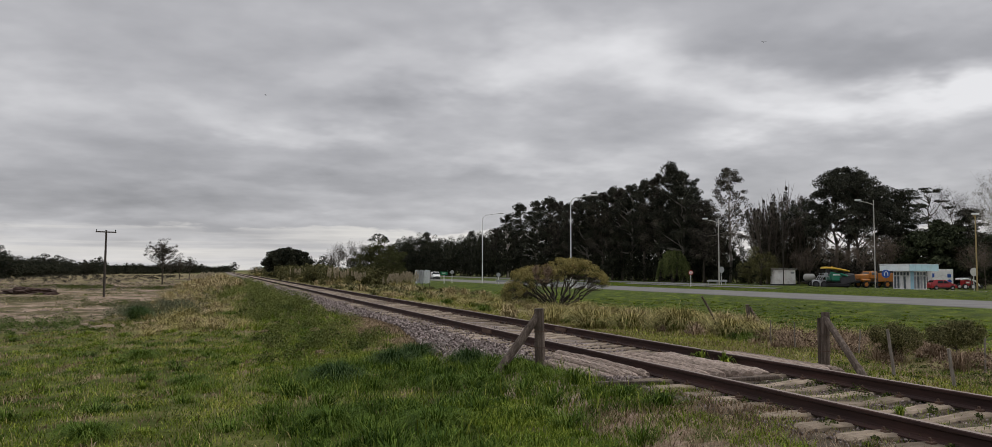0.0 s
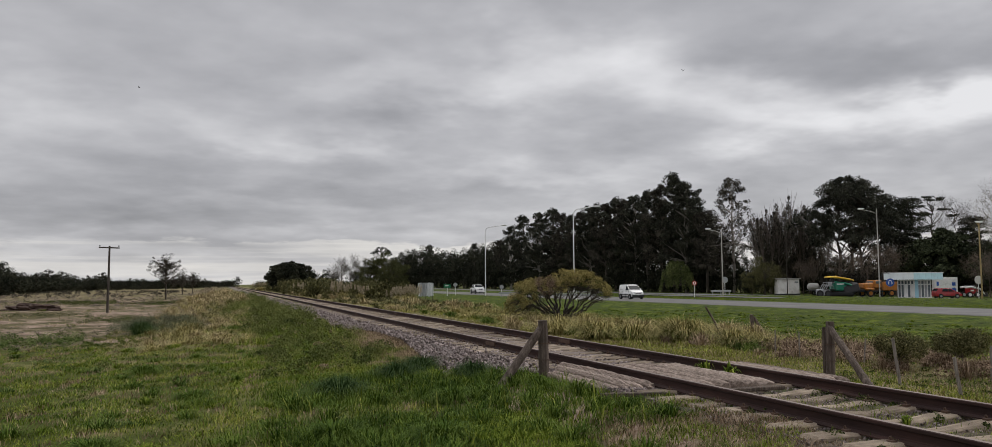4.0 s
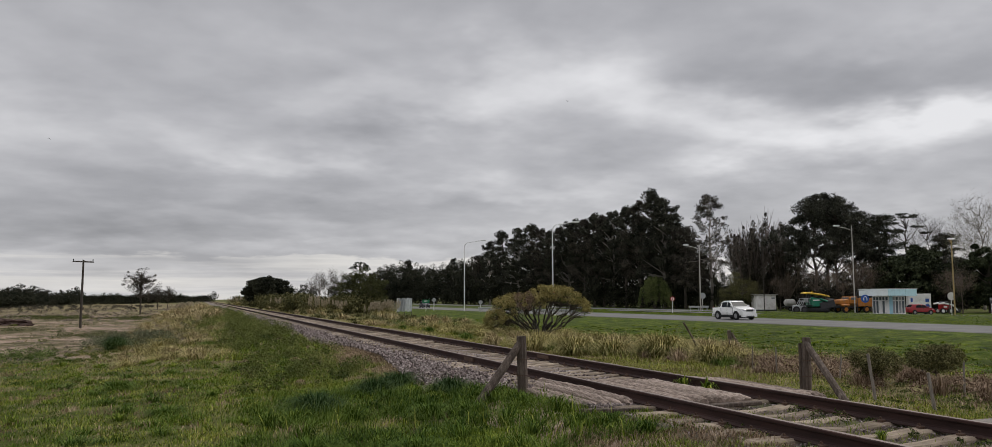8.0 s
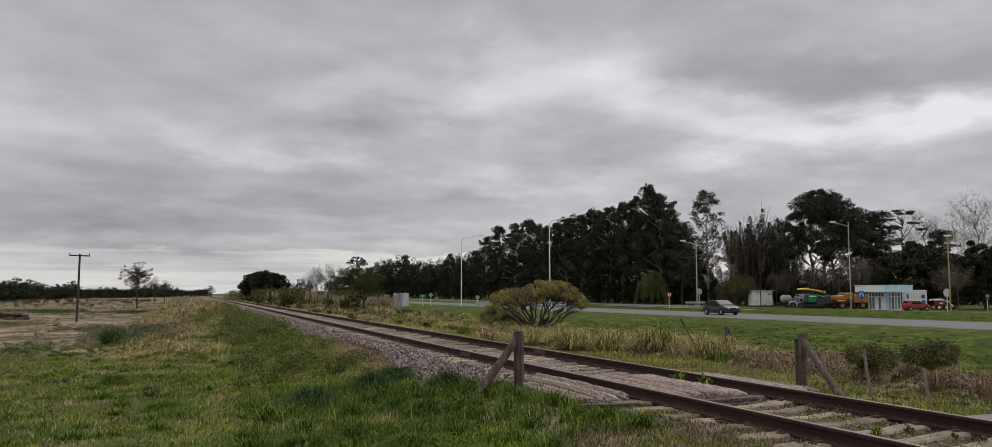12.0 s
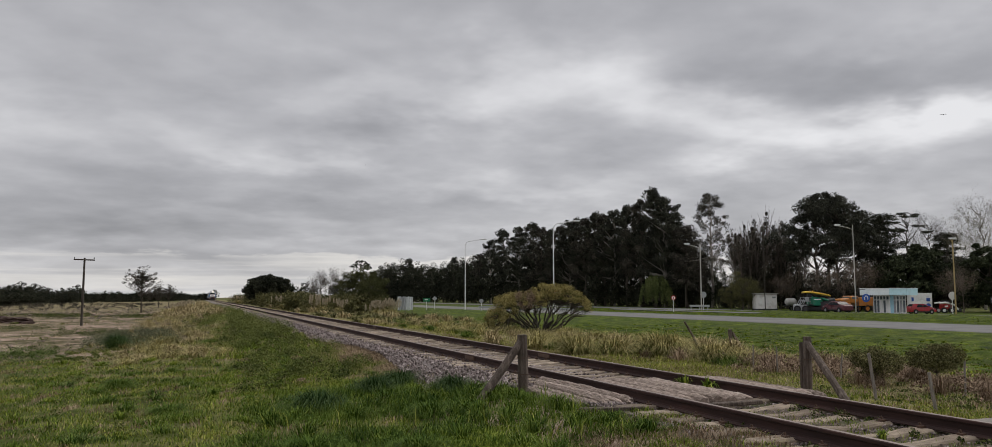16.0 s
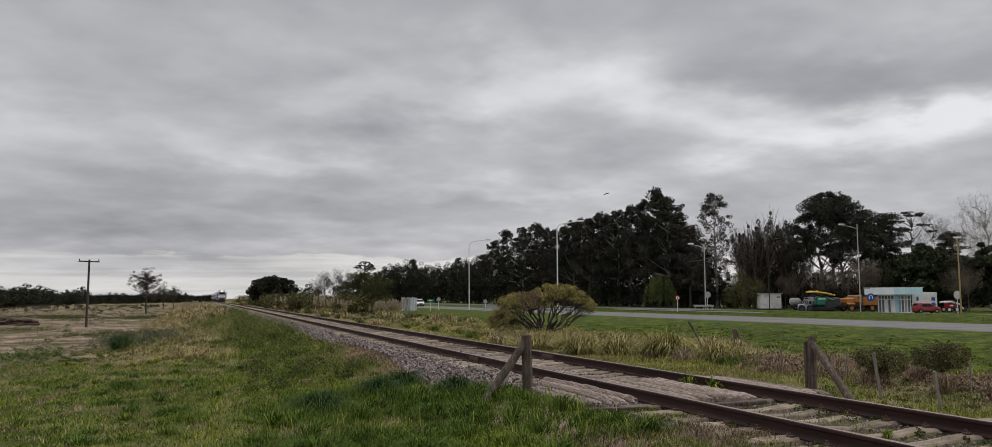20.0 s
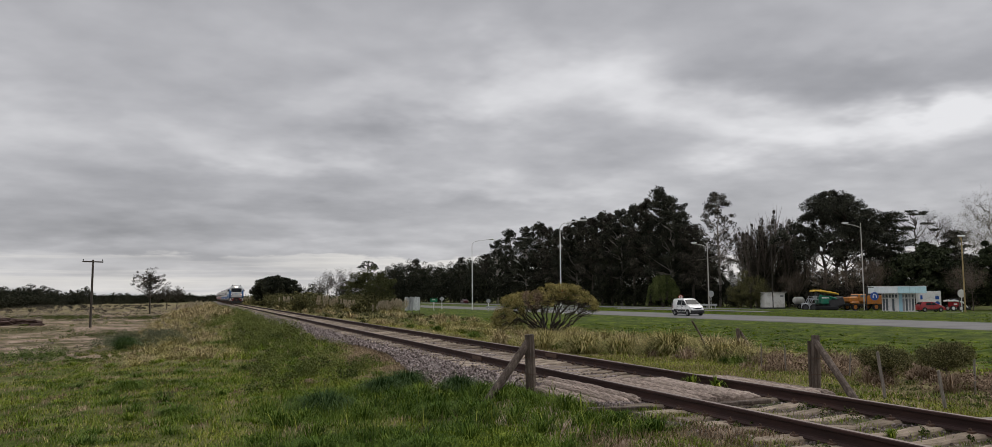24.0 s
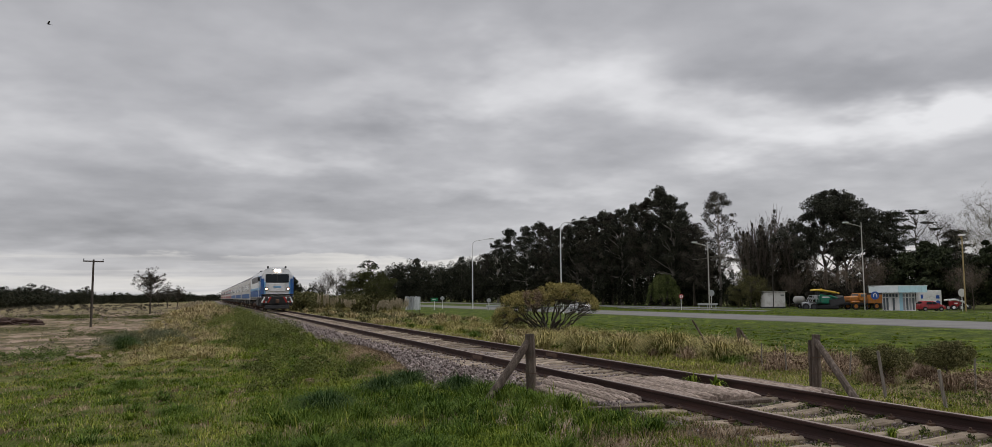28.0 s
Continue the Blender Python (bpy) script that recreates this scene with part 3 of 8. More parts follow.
def chunks(n, where, size, mat, name, label, category, seed):
    """Loose angular stones as one body: each a twisted, squashed box with cut corners."""
    rng = np.random.RandomState(seed)
    base = np.array([(-1, -1, -1), (1, -1, -1), (1, 1, -1), (-1, 1, -1), (-.7, -.6, 1), (.8, -.7, .8), (.6, .7, 1), (-.8, .6, .9)], float) * 0.5
    quads = np.array([(4, 5, 6, 7), (0, 1, 5, 4), (1, 2, 6, 5), (2, 3, 7, 6), (3, 0, 4, 7)])
    pos = where(rng, n)
    s = rng.uniform(size[0], size[1], (n, 1, 1)) * rng.uniform(0.65, 1.25, (n, 1, 3))
    v = base[None] * s * rng.uniform(0.75, 1.2, (n, 8, 3))
    q = rng.normal(size=(n, 4))
    q /= np.linalg.norm(q, axis=1)[:, None]
    w, x, y, z = q.T
    R = np.stack([1 - 2 * (y * y + z * z), 2 * (x * y - z * w), 2 * (x * z + y * w), 2 * (x * y + z * w), 1 - 2 * (x * x + z * z), 2 * (y * z - x * w), 2 * (x * z - y * w), 2 * (y * z + x * w), 1 - 2 * (x * x + y * y)], 1).reshape(n, 3, 3)
    v = np.einsum("nij,nkj->nki", R, v) + pos[:, None, :]
    f = (quads[None] + 8 * np.arange(n)[:, None, None]).reshape(-1, 4)
    return tagged(fast_mesh(name, v.reshape(-1, 3), f, mat), label, category, kind="stuff")


def fast_mesh(name, verts, faces, mat, tris=None, parent=None):
    """A mesh from arrays of vertices, quads and triangles."""
    me = bpy.data.meshes.new(name)
    nq, nt = len(faces), 0 if tris is None else len(tris)
    me.vertices.add(len(verts))
    me.vertices.foreach_set("co", np.ascontiguousarray(verts, dtype=np.float32).ravel())
    loops = np.asarray(faces, np.int32).ravel()
    if nt:
        loops = np.concatenate([loops, np.asarray(tris, np.int32).ravel()])
    me.loops.add(len(loops))
    me.loops.foreach_set("vertex_index", loops)
    me.polygons.add(nq + nt)
    starts = np.concatenate([np.arange(nq) * 4, nq * 4 + np.arange(nt) * 3]).astype(np.int32)
    me.polygons.foreach_set("loop_start", starts)
    me.update(calc_edges=True)
    me.materials.append(mat)
    ob = new(name, me)
    if parent is not None:
        ob.parent = parent
    return ob


def ballast_z(x):
    return np.interp(x, [3.45, 3.8, 4.5, 5.2, 7.2, 7.9, 8.6, 9.0], [0.28, 0.37, 0.565, 0.565, 0.555, 0.565, 0.40, 0.30])


def on_ballast(y0, y1, power=1.6):
    def where(rng, n):
        y = y0 + (y1 - y0) * rng.uniform(0, 1, n) ** power
        x = rng.uniform(3.5, 8.8, n)
        x = np.maximum(x, 3.6 + bed_edge(y) + rng.uniform(0, 0.3, n))
        heap = 0.028 * ((x < 5.2) | (x > 7.3)) - 0.012 * ((x > 5.55) & (x < 6.85))
        return np.stack([x, y, ballast_z(x) + heap + rng.uniform(-.005, .02, n)], 1)
    return where


make_ballast()
make_track()
chunks(40000, on_ballast(9.3, 75), (0.024, 0.047), STONE, "ballast_stones", "loose grey and pinkish crushed stones along the track", "ballast", 11)
chunks(11000, lambda rng, n: np.stack([(x := rng.uniform(4.7, 8.6, n)), rng.uniform(2.5, 9.5, n), soil_z(x, x * 0 + 7) + 0.004], 1), (0.008, 0.024), STONE, "ballast_stones_sparse", "sparse loose stones between the sleepers near the crossing", "ballast", 12)


def timber(w, ln, h, rng, parts_=26, crown=1.0):
    """An old baulk with a rounded, furrowed top and worn ends."""
    bm = bmesh.new()
    rings = []
    sag = [rng.uniform(-.006, .006) for _ in range(4)]
    steps = [0.0, 0.012, 0.03, 0.055] + [0.08 + 0.84 * j / parts_ for j in range(parts_ + 1)] + [0.945, 0.97, 0.988, 1.0]
    for f in steps:
        y = -ln / 2 + ln * f
        e = min(f, 1 - f) * ln
        end = min(1.0, 0.52 + 0.48 * math.sqrt(min(1.0, e / 0.13)))
        dip = sag[0] * math.sin(3 * f + sag[1] * 90) + sag[2] * math.sin(8 * f + sag[3] * 90)
        pts = [(-.5, -.5), (-.5, .5 - .24 * crown), (-.40, .5 - .10 * crown), (-.2, .5 - .02 * crown), (0, .5), (.2, .5 - .03 * crown), (.40, .5 - .11 * crown), (.5, .5 - .26 * crown), (.5, -.5)]
        rings.append([bm.verts.new((x * w * (0.72 + 0.28 * end) + rng.uniform(-.005, .005), y + rng.uniform(-.006, .006), (z * h * end if z > 0 else z * h) + (dip + rng.uniform(-.009, .006) if z > 0 else 0))) for x, z in pts])
    n = len(rings[0])
    for r0, r1 in zip(rings, rings[1:]):
        for k in range(n):
            bm.faces.new((r0[k], r0[(k + 1) % n], r1[(k + 1) % n], r1[k]))
    bm.faces.new(rings[0][::-1])
    bm.faces.new(rings[-1])
    return bm


def make_crossing():
    """Old timbers laid along the rails as a foot crossing."""
    rng = random.Random(5)
    for tag, x0, count, y0, y1, w, z, crown in (("outer", 4.46, 8, 9.32, 12.3, 0.104, 0.655, 1.1), ("inner", 5.56, 6, 9.10, 11.5, 0.218, 0.700, 2.0), ("far", 7.20, 5, 9.2, 11.8, 0.185, 0.665, 1.2)):
        deck = thing("crossing_deck", "bleached grey timbers laid along the rails as a crossing", "crossing deck", group="crossing decks")
        for k in range(count):
            a, b = y0 + rng.uniform(-.05, .05), y1 + rng.uniform(-.25, .25)
            if tag == "outer":
                a += 0.10 * (k % 3 == 1) + (0.12 if k < 2 else 0)
                b -= 0.17 * (7 - k)
            bm = timber(w * (0.73 if tag == "inner" else 0.78), b - a, 0.125 if tag == "inner" else 0.15, rng, crown=crown)
            o = part("crossing_plank", bm, PLANK, deck)
            o.location = (x0 + w * (k + 0.5), (a + b) / 2, z - 0.075 + rng.uniform(-.010, .008) + (0.003 * k if tag == "outer" else 0))
    deck = thing("crossing_slab", "flat grey concrete slab beside the far rail", "slab")
    part("slab", box((8.05, 5.35, 0.60), (1.5, 2.6, 0.09), 0.02), material("dirty_slab", [(0.10, 0.088, 0.076), (0.19, 0.17, 0.15), (0.29, 0.265, 0.235)], scale=2.5, rough=0.95, bump=0.6), deck)
    part("packing", box((8.05, 5.35, 0.45), (1.4, 2.5, 0.23), 0.01), BALLAST, deck)
    plank = thing("loose_plank", "long thin weathered board lying across the sleeper ends", "plank")
    part("board", box((4.68, 8.88, 0.615), (0.80, 0.075, 0.05), 0.01, Euler((0, 0, radians(-12))).to_matrix()), POSTWOOD, plank)
    plank = thing("loose_plank", "long thin weathered board lying between the rails", "plank")
    part("board", box((6.15, 8.72, 0.625), (1.10, 0.085, 0.05), 0.01, Euler((0, 0, radians(3))).to_matrix()), POSTWOOD, plank)


make_crossing()

# ---- fence ----


def z_at(x, y):
    return float(land(x, y))


def post(name, label, x, y, h, r, lean=(0, 0), brace=None, group=""):
    z = z_at(x, y)
    rng_ = random.Random(int(x * 100 + y))
    fp = thing(name, label, "fence post", pose(x, y, z), group)
    pts = [(lean[0] * k / 6 * h, lean[1] * k / 6 * h, -0.25 + (h + 0.25) * k / 6) for k in range(7)]
    if r < 0.05:
        pts = [(px + rng_.uniform(-.3, .3) * r, py + rng_.uniform(-.3, .3) * r, pz) for px, py, pz in pts]
    part("post_shaft", tube(pts, [r * f for f in (1.1, 1.06, 1.0, 1.02, 0.97, 0.98, 0.9)], 10, 0.05), POSTWOOD if r > 0.03 else STAKEWOOD, fp)
    if r > 0.05:
        for zz in (0.35 * h, 0.62 * h):
            part("wire_tie", tube([(lean[0] * zz + r * 1.09 * math.cos(a), lean[1] * zz + r * 1.09 * math.sin(a), zz) for a in np.linspace(0, 6.2, 14)], 0.006, 4), IRON, fp)
    if brace:
        bx, by, top, rb = brace
        bz = z_at(x + bx, y + by) - z - 0.05
        part("brace", tube([(bx * (1 - k / 5), by * (1 - k / 5), bz + (top - bz) * k / 5) for k in range(6)], [rb * f for f in (1.12, 1.08, 1.0, 1.0, 0.95, 0.9)], 9, 0.06), POSTWOOD, fp)
    return fp


post("fence_post", "short round weathered post with a leaning timber brace", 4.47, 11.2, 0.865, 0.076, (-0.03, 0.0), (-0.78, -0.12, 0.82, 0.060))
post("fence_post", "thick old post with a leaning brace by the crossing", 9.3, 10.95, 0.96, 0.070, (0.02, 0.0), (-0.20, -1.15, 0.88, 0.054))
post("fence_post", "thin split stake beside a thick post", 9.31, 11.08, 0.86, 0.032, (0.01, 0.02))
for fx, fy, fh, fr, lx, ly in ((10.01, 10.21, 0.72, 0.024, -.16, 0.06), (10.07, 9.15, 0.56, 0.025, -.20, 0.06), (13.27, 14.6, 0.56, 0.018, .16, 0), (12.02, 15.1, 0.60, 0.015, .0, 0), (12.56, 16.64, 0.60, 0.015, 0.0, 0), (14.9, 13.94, 0.55, 0.018, .14, 0), (13.12, 11.33, 0.62, 0.019, .05, 0)):
    post("fence_stake", "thin leaning grey wooden stake of a broken fence", fx, fy, fh, fr, (lx, ly), group="fence stakes")
post("fence_post", "old split post with a slanting brace among tall grass", 15.4, 21.4, 0.80, 0.06, (-.10, 0), (0.36, -0.25, 0.72, 0.05))
post("fence_stake", "dark slanting stick among tall grass", 15.4, 22.7, 1.1, 0.035, (-.70, 0.1), group="fence stakes")

# ---- grass, weeds and tussocks ----


def blades(name, pts, h, w, bend, mat, label, category, seed, width_top=0.55):
    """Grass as bent, tapering blades standing on the given points."""
    rng = np.random.RandomState(seed)
    n = len(pts)
    a = rng.uniform(0, math.tau, n)
    side = np.stack([np.cos(a), np.sin(a), np.zeros(n)], 1)
    lean_a = rng.uniform(0, math.tau, n)
    lean = np.stack([np.cos(lean_a), np.sin(lean_a), np.zeros(n)], 1) * (rng.uniform(0.1, 1, n) * bend)[:, None]
    hh = h * rng.uniform(0.55, 1.2, n)
    up = np.stack([np.zeros(n), np.zeros(n), hh], 1)
    ww = (w * rng.uniform(0.7, 1.3, n))[:, None]
    b0, b1 = pts - side * ww / 2, pts + side * ww / 2
    m = pts + up * 0.6 + lean * hh[:, None] * 0.35
    m0, m1 = m - side * ww * width_top / 2, m + side * ww * width_top / 2
    tip = pts + up * (1 - 0.25 * np.linalg.norm(lean, axis=1))[:, None] + lean * hh[:, None]
    v = np.stack([b0, b1, m1, m0, tip], 1).reshape(-1, 3)
    k = 5 * np.arange(n)
    q = np.stack([k, k + 1, k + 2, k + 3], 1)
    t = np.stack([k + 3, k + 2, k + 4], 1)
    return tagged(fast_mesh(name, v, q, mat, t), label, category, kind="stuff")


def field(n, x0, x1, y0, y1, seed, clump=0.0, keep=None, near=1.0):
    """Points on the ground, gathered in clumps."""
    rng = np.random.RandomState(seed)
    y = y0 + (y1 - y0) * rng.uniform(0, 1, n) ** near
    x = rng.uniform(x0, x1, n)
    if clump:
        f = lumps(x, y, seed % 7, 2.0)
        ok = rng.uniform(-1, 1, n) < f + 1 - 2 * clump
        x, y = x[ok], y[ok]
    if keep is not None:
        ok = keep(x, y, rng)
        x, y = x[ok], y[ok]
    return np.stack([x, y, land(x, y)], 1)


def off_track(x, y, rng):
    return (x < 3.75) | (x > 8.7)


def leafy_side(x, y, rng):
    """The green side of the shoulder, next to the ballast."""
    return (x < 3.75) & (x > 0.3 + 0.9 * lumps(x, y, 22, 5.0) + rng.uniform(-.4, .4, len(x)))


def straw_side(x, y, rng):
    """The straw-coloured side of the shoulder, towards the yard."""
    return (x < 0.9 + 0.9 * lumps(x, y, 22, 5.0)) & (x > -3.2 - 0.02 * (y - 36) + 0.8 * lumps(x, y, 23, 6.0) + rng.uniform(-.4, .4, len(x)))


def yard_strips(x, y, rng):
    """Long low strips of growth across the bare yard."""
    return (x < -3.5) & (y > 62) & (lumps(x * 0.35, y, 24, 7.0) + 0.5 * lumps(x, y, 25, 2.5) > 0.62)


# middle and half-axes of the low mats of green on the bare yard
YARD_MATS = [(-11.6, 59.4, 2.6, 0.8), (-7.4, 56.2, 0.9, 0.5), (-5.4, 50.5, 1.6, 3.2), (-6.2, 91, 2.0, 6), (-3.6, 99, 1.6, 4), (-13.0, 96, 2.5, 4), (-16, 104, 4, 5), (-9.4, 78, 0.7, 0.5), (-4.3, 45.4, 0.9, 0.9), (-5.6, 35.0, 0.8, 0.9), (-3.5, 36.0, 0.4, 0.4)]


def on_mats(x, y, rng):
    inside = np.zeros(len(x), bool)
    for mx, my, rx, ry in YARD_MATS:
        inside |= np.hypot((x - mx) / rx, (y - my) / ry) + 0.35 * lumps(x, y, 26, 0.9) + rng.uniform(-.2, .2, len(x)) < 1
    return inside


def vary(n, seed, lo=0.6, hi=1.3):
    return np.random.RandomState(seed).uniform(lo, hi, n)


def cover(name, n, area, seed, h, w, bend, mat, label, clump=0.0, keep=off_track, near=1.0, category="grass", over=None):
    pts = field(n, *area, seed, clump, keep, near)
    if over is not None:
        pts[:, 2] = np.maximum(pts[:, 2], over(pts[:, 0], pts[:, 1]))
    wave = np.clip(1.0 + 0.32 * lumps(pts[:, 0], pts[:, 1], 31, 1.2), 0.45, 1.6)
    return blades(name, pts, h * wave, np.full(len(pts), w), bend, mat, label, category, seed + 1)


def near_edge(x, y, rng):
    """Grass up to the sleeper ends near the crossing and to the foot of the bed beyond."""
    return x < 3.72 + bed_edge(y) - 0.85 * tawny(y) * np.clip(0.75 + 0.6 * lumps(y, y * 0, 3, 3.0), 0.2, 1) + rng.uniform(-.15, .12, len(x))


def in_patch(seed, size, low, bare=False, lush=True):
    def keep(x, y, rng):
        dead = lumps(x, y, 7, 1.1) + rng.uniform(-.2, .2, len(x)) > 0.62
        if lush is False:
            dead = dead | ((x > 1.2 + 1.5 * lumps(x, y, 12, 2.6) + rng.uniform(-.8, .8, len(x))) & (y < 13.5 + rng.uniform(-2, 2, len(x))))
        return near_edge(x, y, rng) & (lumps(x, y, seed, size) + rng.uniform(-.2, .2, len(x)) > low) & (dead if bare else ~dead)
    return keep


cover("near_grass", 80000, (-8, 4.7, 6.3, 20), 21, 0.062, 0.010, 1.7, GRASS, "lush short green grass of the near meadow", 0.1, keep=in_patch(7, 1.3, -9, lush=False))
cover("near_deep_grass", 60000, (-8, 4.7, 6.3, 24), 121, 0.09, 0.010, 1.6, GRASS_DEEP, "darker green patches of the near meadow", 0, keep=in_patch(3, 1.5, 0.35))
cover("near_light_grass", 60000, (-8, 4.7, 6.3, 26), 122, 0.07, 0.010, 1.7, GRASS_LIGHT, "yellowish green patches of the near meadow", 0, keep=in_patch(5, 1.7, 0.20, lush=False))
cover("arching_near_grass", 350, (0.8, 4.6, 6.8, 12.5), 123, 0.25, 0.016, 1.7, GRASS_LIGHT, "long pale arching blades below the railway", 0.45, keep=near_edge)
cover("brown_spots", 60000, (-8, 4.4, 6.3, 28), 124, 0.085, 0.013, 1.3, TAWNY, "small spots of flattened brown straw in the meadow", 0, keep=in_patch(7, 1.1, -9, True))
cover("tawny_foot", 60000, (3.0, 4.8, 13.5, 34), 125, 0.075, 0.012, 1.8, TAWNY, "tawny dead straw creeping over the foot of the ballast", 0, keep=lambda x, y, rng: ~near_edge(x, y, rng) & (x < 3.85 + bed_edge(y) + rng.uniform(-.2, .1, len(x))))
def below_bed(x, y, rng):
    """Ragged towards the meadow, thick towards the railway."""
    return near_edge(x, y, rng) & (x > 1.2 + 1.5 * lumps(x, y, 12, 2.6) + rng.uniform(-.8, .8, len(x))) & ~((x > 3.6 + rng.uniform(-.3, .3, len(x))) & (y < 7.5 + 0.4 * lumps(x, y, 36, 0.8)))


cover("tall_deep_grass", 46000, (-2.5, 4.6, 6.5, 15.0), 129, 0.15, 0.011, 1.4, GRASS_DEEP, "long deep green grass below the railway", 0.25, keep=below_bed)
cover("tall_near_grass", 4000, (-2.5, 4.6, 7.2, 15.5), 23, 0.15, 0.012, 1.1, GRASS, "long bending green grass below the railway", 0.35, keep=below_bed)
cover("mid_grass", 60000, (-14, 3.75, 18, 40), 25, 0.065, 0.016, 2.0, GRASS, "green grass of the meadow", 0.3, keep=lambda x, y, rng: in_patch(7, 1.3, -9)(x, y, rng) & (x < 3.6) & (y < 27.5 + 1.5 * np.sin(x * 0.7) + rng.uniform(0, 2.5, len(x)) + 2.2 * np.clip(x + 3, 0, 6)))
cover("straw_in_meadow", 18000, (-9, 4.2, 6.3, 34), 27, 0.10, 0.013, 1.2, MIXGRASS, "yellowish blades mixed into the green meadow", 0.6, keep=in_patch(7, 1.3, -9, lush=False))
cover("crossing_dry_grass", 16000, (3.4, 5.15, 3.6, 8.3), 29, 0.07, 0.008, 1.5, TAWNY, "short dry straw beside the crossing", 0.35, keep=None, over=soil_z)
cover("crossing_green_grass", 26000, (2.4, 5.1, 3.6, 9.2), 30, 0.07, 0.008, 1.4, GRASS, "short green grass beside the crossing", 0.0, keep=lambda x, y, rng: (lumps(x, y, 35, 0.9) + rng.uniform(-.4, .4, len(x)) > -0.05) | (x < 3.4), over=soil_z)
cover("between_rails_grass", 9000, (4.9, 8.6, 3.5, 8.6), 28, 0.06, 0.007, 1.6, GRASS, "sparse grass sprouting between the sleepers", 0.6, keep=None, over=soil_z)
cover("between_rails_straw", 4000, (4.9, 8.6, 3.5, 8.8), 130, 0.05, 0.007, 1.8, TAWNY, "short straw between the sleepers", 0.5, keep=None, over=soil_z)
cover("slope_yellow", 26000, (-1.5, 3.9, 10.5, 32), 73, 0.075, 0.011, 2.0, GRASS_LIGHT, "yellowish patches of bent grass on the slope below the ballast", 0, keep=lambda x, y, rng: near_edge(x, y, rng) & (lumps(x, y, 37, 1.5) + rng.uniform(-.25, .25, len(x)) > 0.42))
cover("slope_tawny", 14000, (-2.5, 3.9, 13, 32), 74, 0.065, 0.011, 2.2, TAWNY, "tawny patches of dead grass on the slope below the ballast", 0, keep=lambda x, y, rng: near_edge(x, y, rng) & (lumps(x, y, 38, 1.2) + rng.uniform(-.25, .25, len(x)) > 0.68))
cover("slope_green", 34000, (0.0, 3.9, 12.5, 30), 69, 0.085, 0.011, 2.1, GRASS, "thick green grass on the slope below the ballast", 0.15, keep=lambda x, y, rng: near_edge(x, y, rng) & (x > 0.8 + 1.2 * lumps(x, y, 12, 2.6)))
cover("slope_dry_grass", 18000, (3.3, 4.3, 15, 42), 31, 0.075, 0.013, 1.4, DRYGRASS, "tawny dry grass at the foot of the ballast", 0.3, keep=None)
cover("bank_grass", 26000, (9.0, 14, 12.5, 30), 33, 0.07, 0.014, 1.2, MIXGRASS, "short yellow-green grass behind the track", 0.3, keep=None)
cover("bank_green_grass", 34000, (8.7, 15, 5.5, 22), 34, 0.055, 0.011, 1.3, GRASS, "short green grass behind the track", 0.35)
cover("bank_turf_straw", 14000, (8.8, 14, 5.5, 14), 131, 0.045, 0.010, 1.6, TAWNY, "flattened tawny straw in the short turf behind the track", 0.55)
cover("bank_turf_deep", 16000, (8.8, 14, 5.5, 16), 132, 0.07, 0.010, 1.2, GRASS_DEEP, "deep green patches in the short turf behind the track", 0.6)
cover("bank_moss", 60000, (8.75, 11.6, 7, 34), 126, 0.055, 0.011, 1.5, GRASS_LIGHT, "short mossy grass between rail and tall clumps", 0.25, keep=None)
cover("bank_brown", 16000, (9.6, 12.5, 9, 34), 127, 0.09, 0.012, 1.4, TAWNY, "brown dead straw at the foot of tall clumps", 0.6, keep=None)
cover("far_bank_grass", 60000, (9.6, 23, 18, 130), 35, 0.12, 0.020, 1.9, MIXGRASS, "yellow dry grass between railway and highway", 0.3)
cover("bank_green_flow", 30000, (10.0, 18.5, 15, 60), 141, 0.15, 0.016, 1.8, GRASS_LIGHT, "bent yellow-green grass between the clumps", 0.35)
cover("verge_deep_grass", 90000, (12.5, 34, 9, 55), 139, 0.055, 0.022, 1.8, LUSH, "darker green patches of the highway verge", 0.0, near=1.2, keep=lambda x, y, rng: lumps(x, y, 32, 0.9) + 0.7 * lumps(x, y, 33, 3.0) + rng.uniform(-.15, .15, len(x)) > 0.6)
cover("verge_dry_grass", 16000, (12.5, 34, 9, 55), 140, 0.055, 0.018, 1.7, TAWNY, "thin dead straw in the highway verge", 0.0, near=1.2, keep=lambda x, y, rng: lumps(x, y, 34, 1.6) + rng.uniform(-.3, .3, len(x)) > 0.5)
cover("verge_grass", 130000, (14, 45, 9, 85), 39, 0.045, 0.026, 1.9, LAWN, "mown bright green grass of the highway verge", 0, near=1.25, keep=lambda x, y, rng: rng.uniform(0, 1, len(x)) < (34 - x) / 13)
cover("median_grass", 30000, (58, 72.5, 40, 150), 41, 0.07, 0.05, 1.4, LAWN, "green grass strip between the carriageways", 0.2)
cover("shoulder_straw", 40000, (-6, 1.5, 33, 150), 43, 0.17, 0.012, 2.3, DRYGRASS, "dry tawny grass along the railway shoulder", 0.4, near=1.4, keep=straw_side)
cover("shoulder_mixed", 42000, (-5, 3.6, 28, 150), 45, 0.16, 0.012, 2.3, MIXGRASS, "yellow-green grass along the railway shoulder", 0.3, near=1.4, keep=straw_side)
cover("yard_strip_grass", 40000, (-40, -3, 33, 130), 68, 0.13, 0.026, 1.5, LEAF_OLIVE, "low olive grass in strips across the yard", 0, near=1.5, keep=yard_strips)
cover("yard_straw", 30000, (-60, -4, 42, 260), 47, 0.10, 0.05, 1.4, DRYGRASS, "thin dry grass on the bare yard", 0.7, near=1.3)


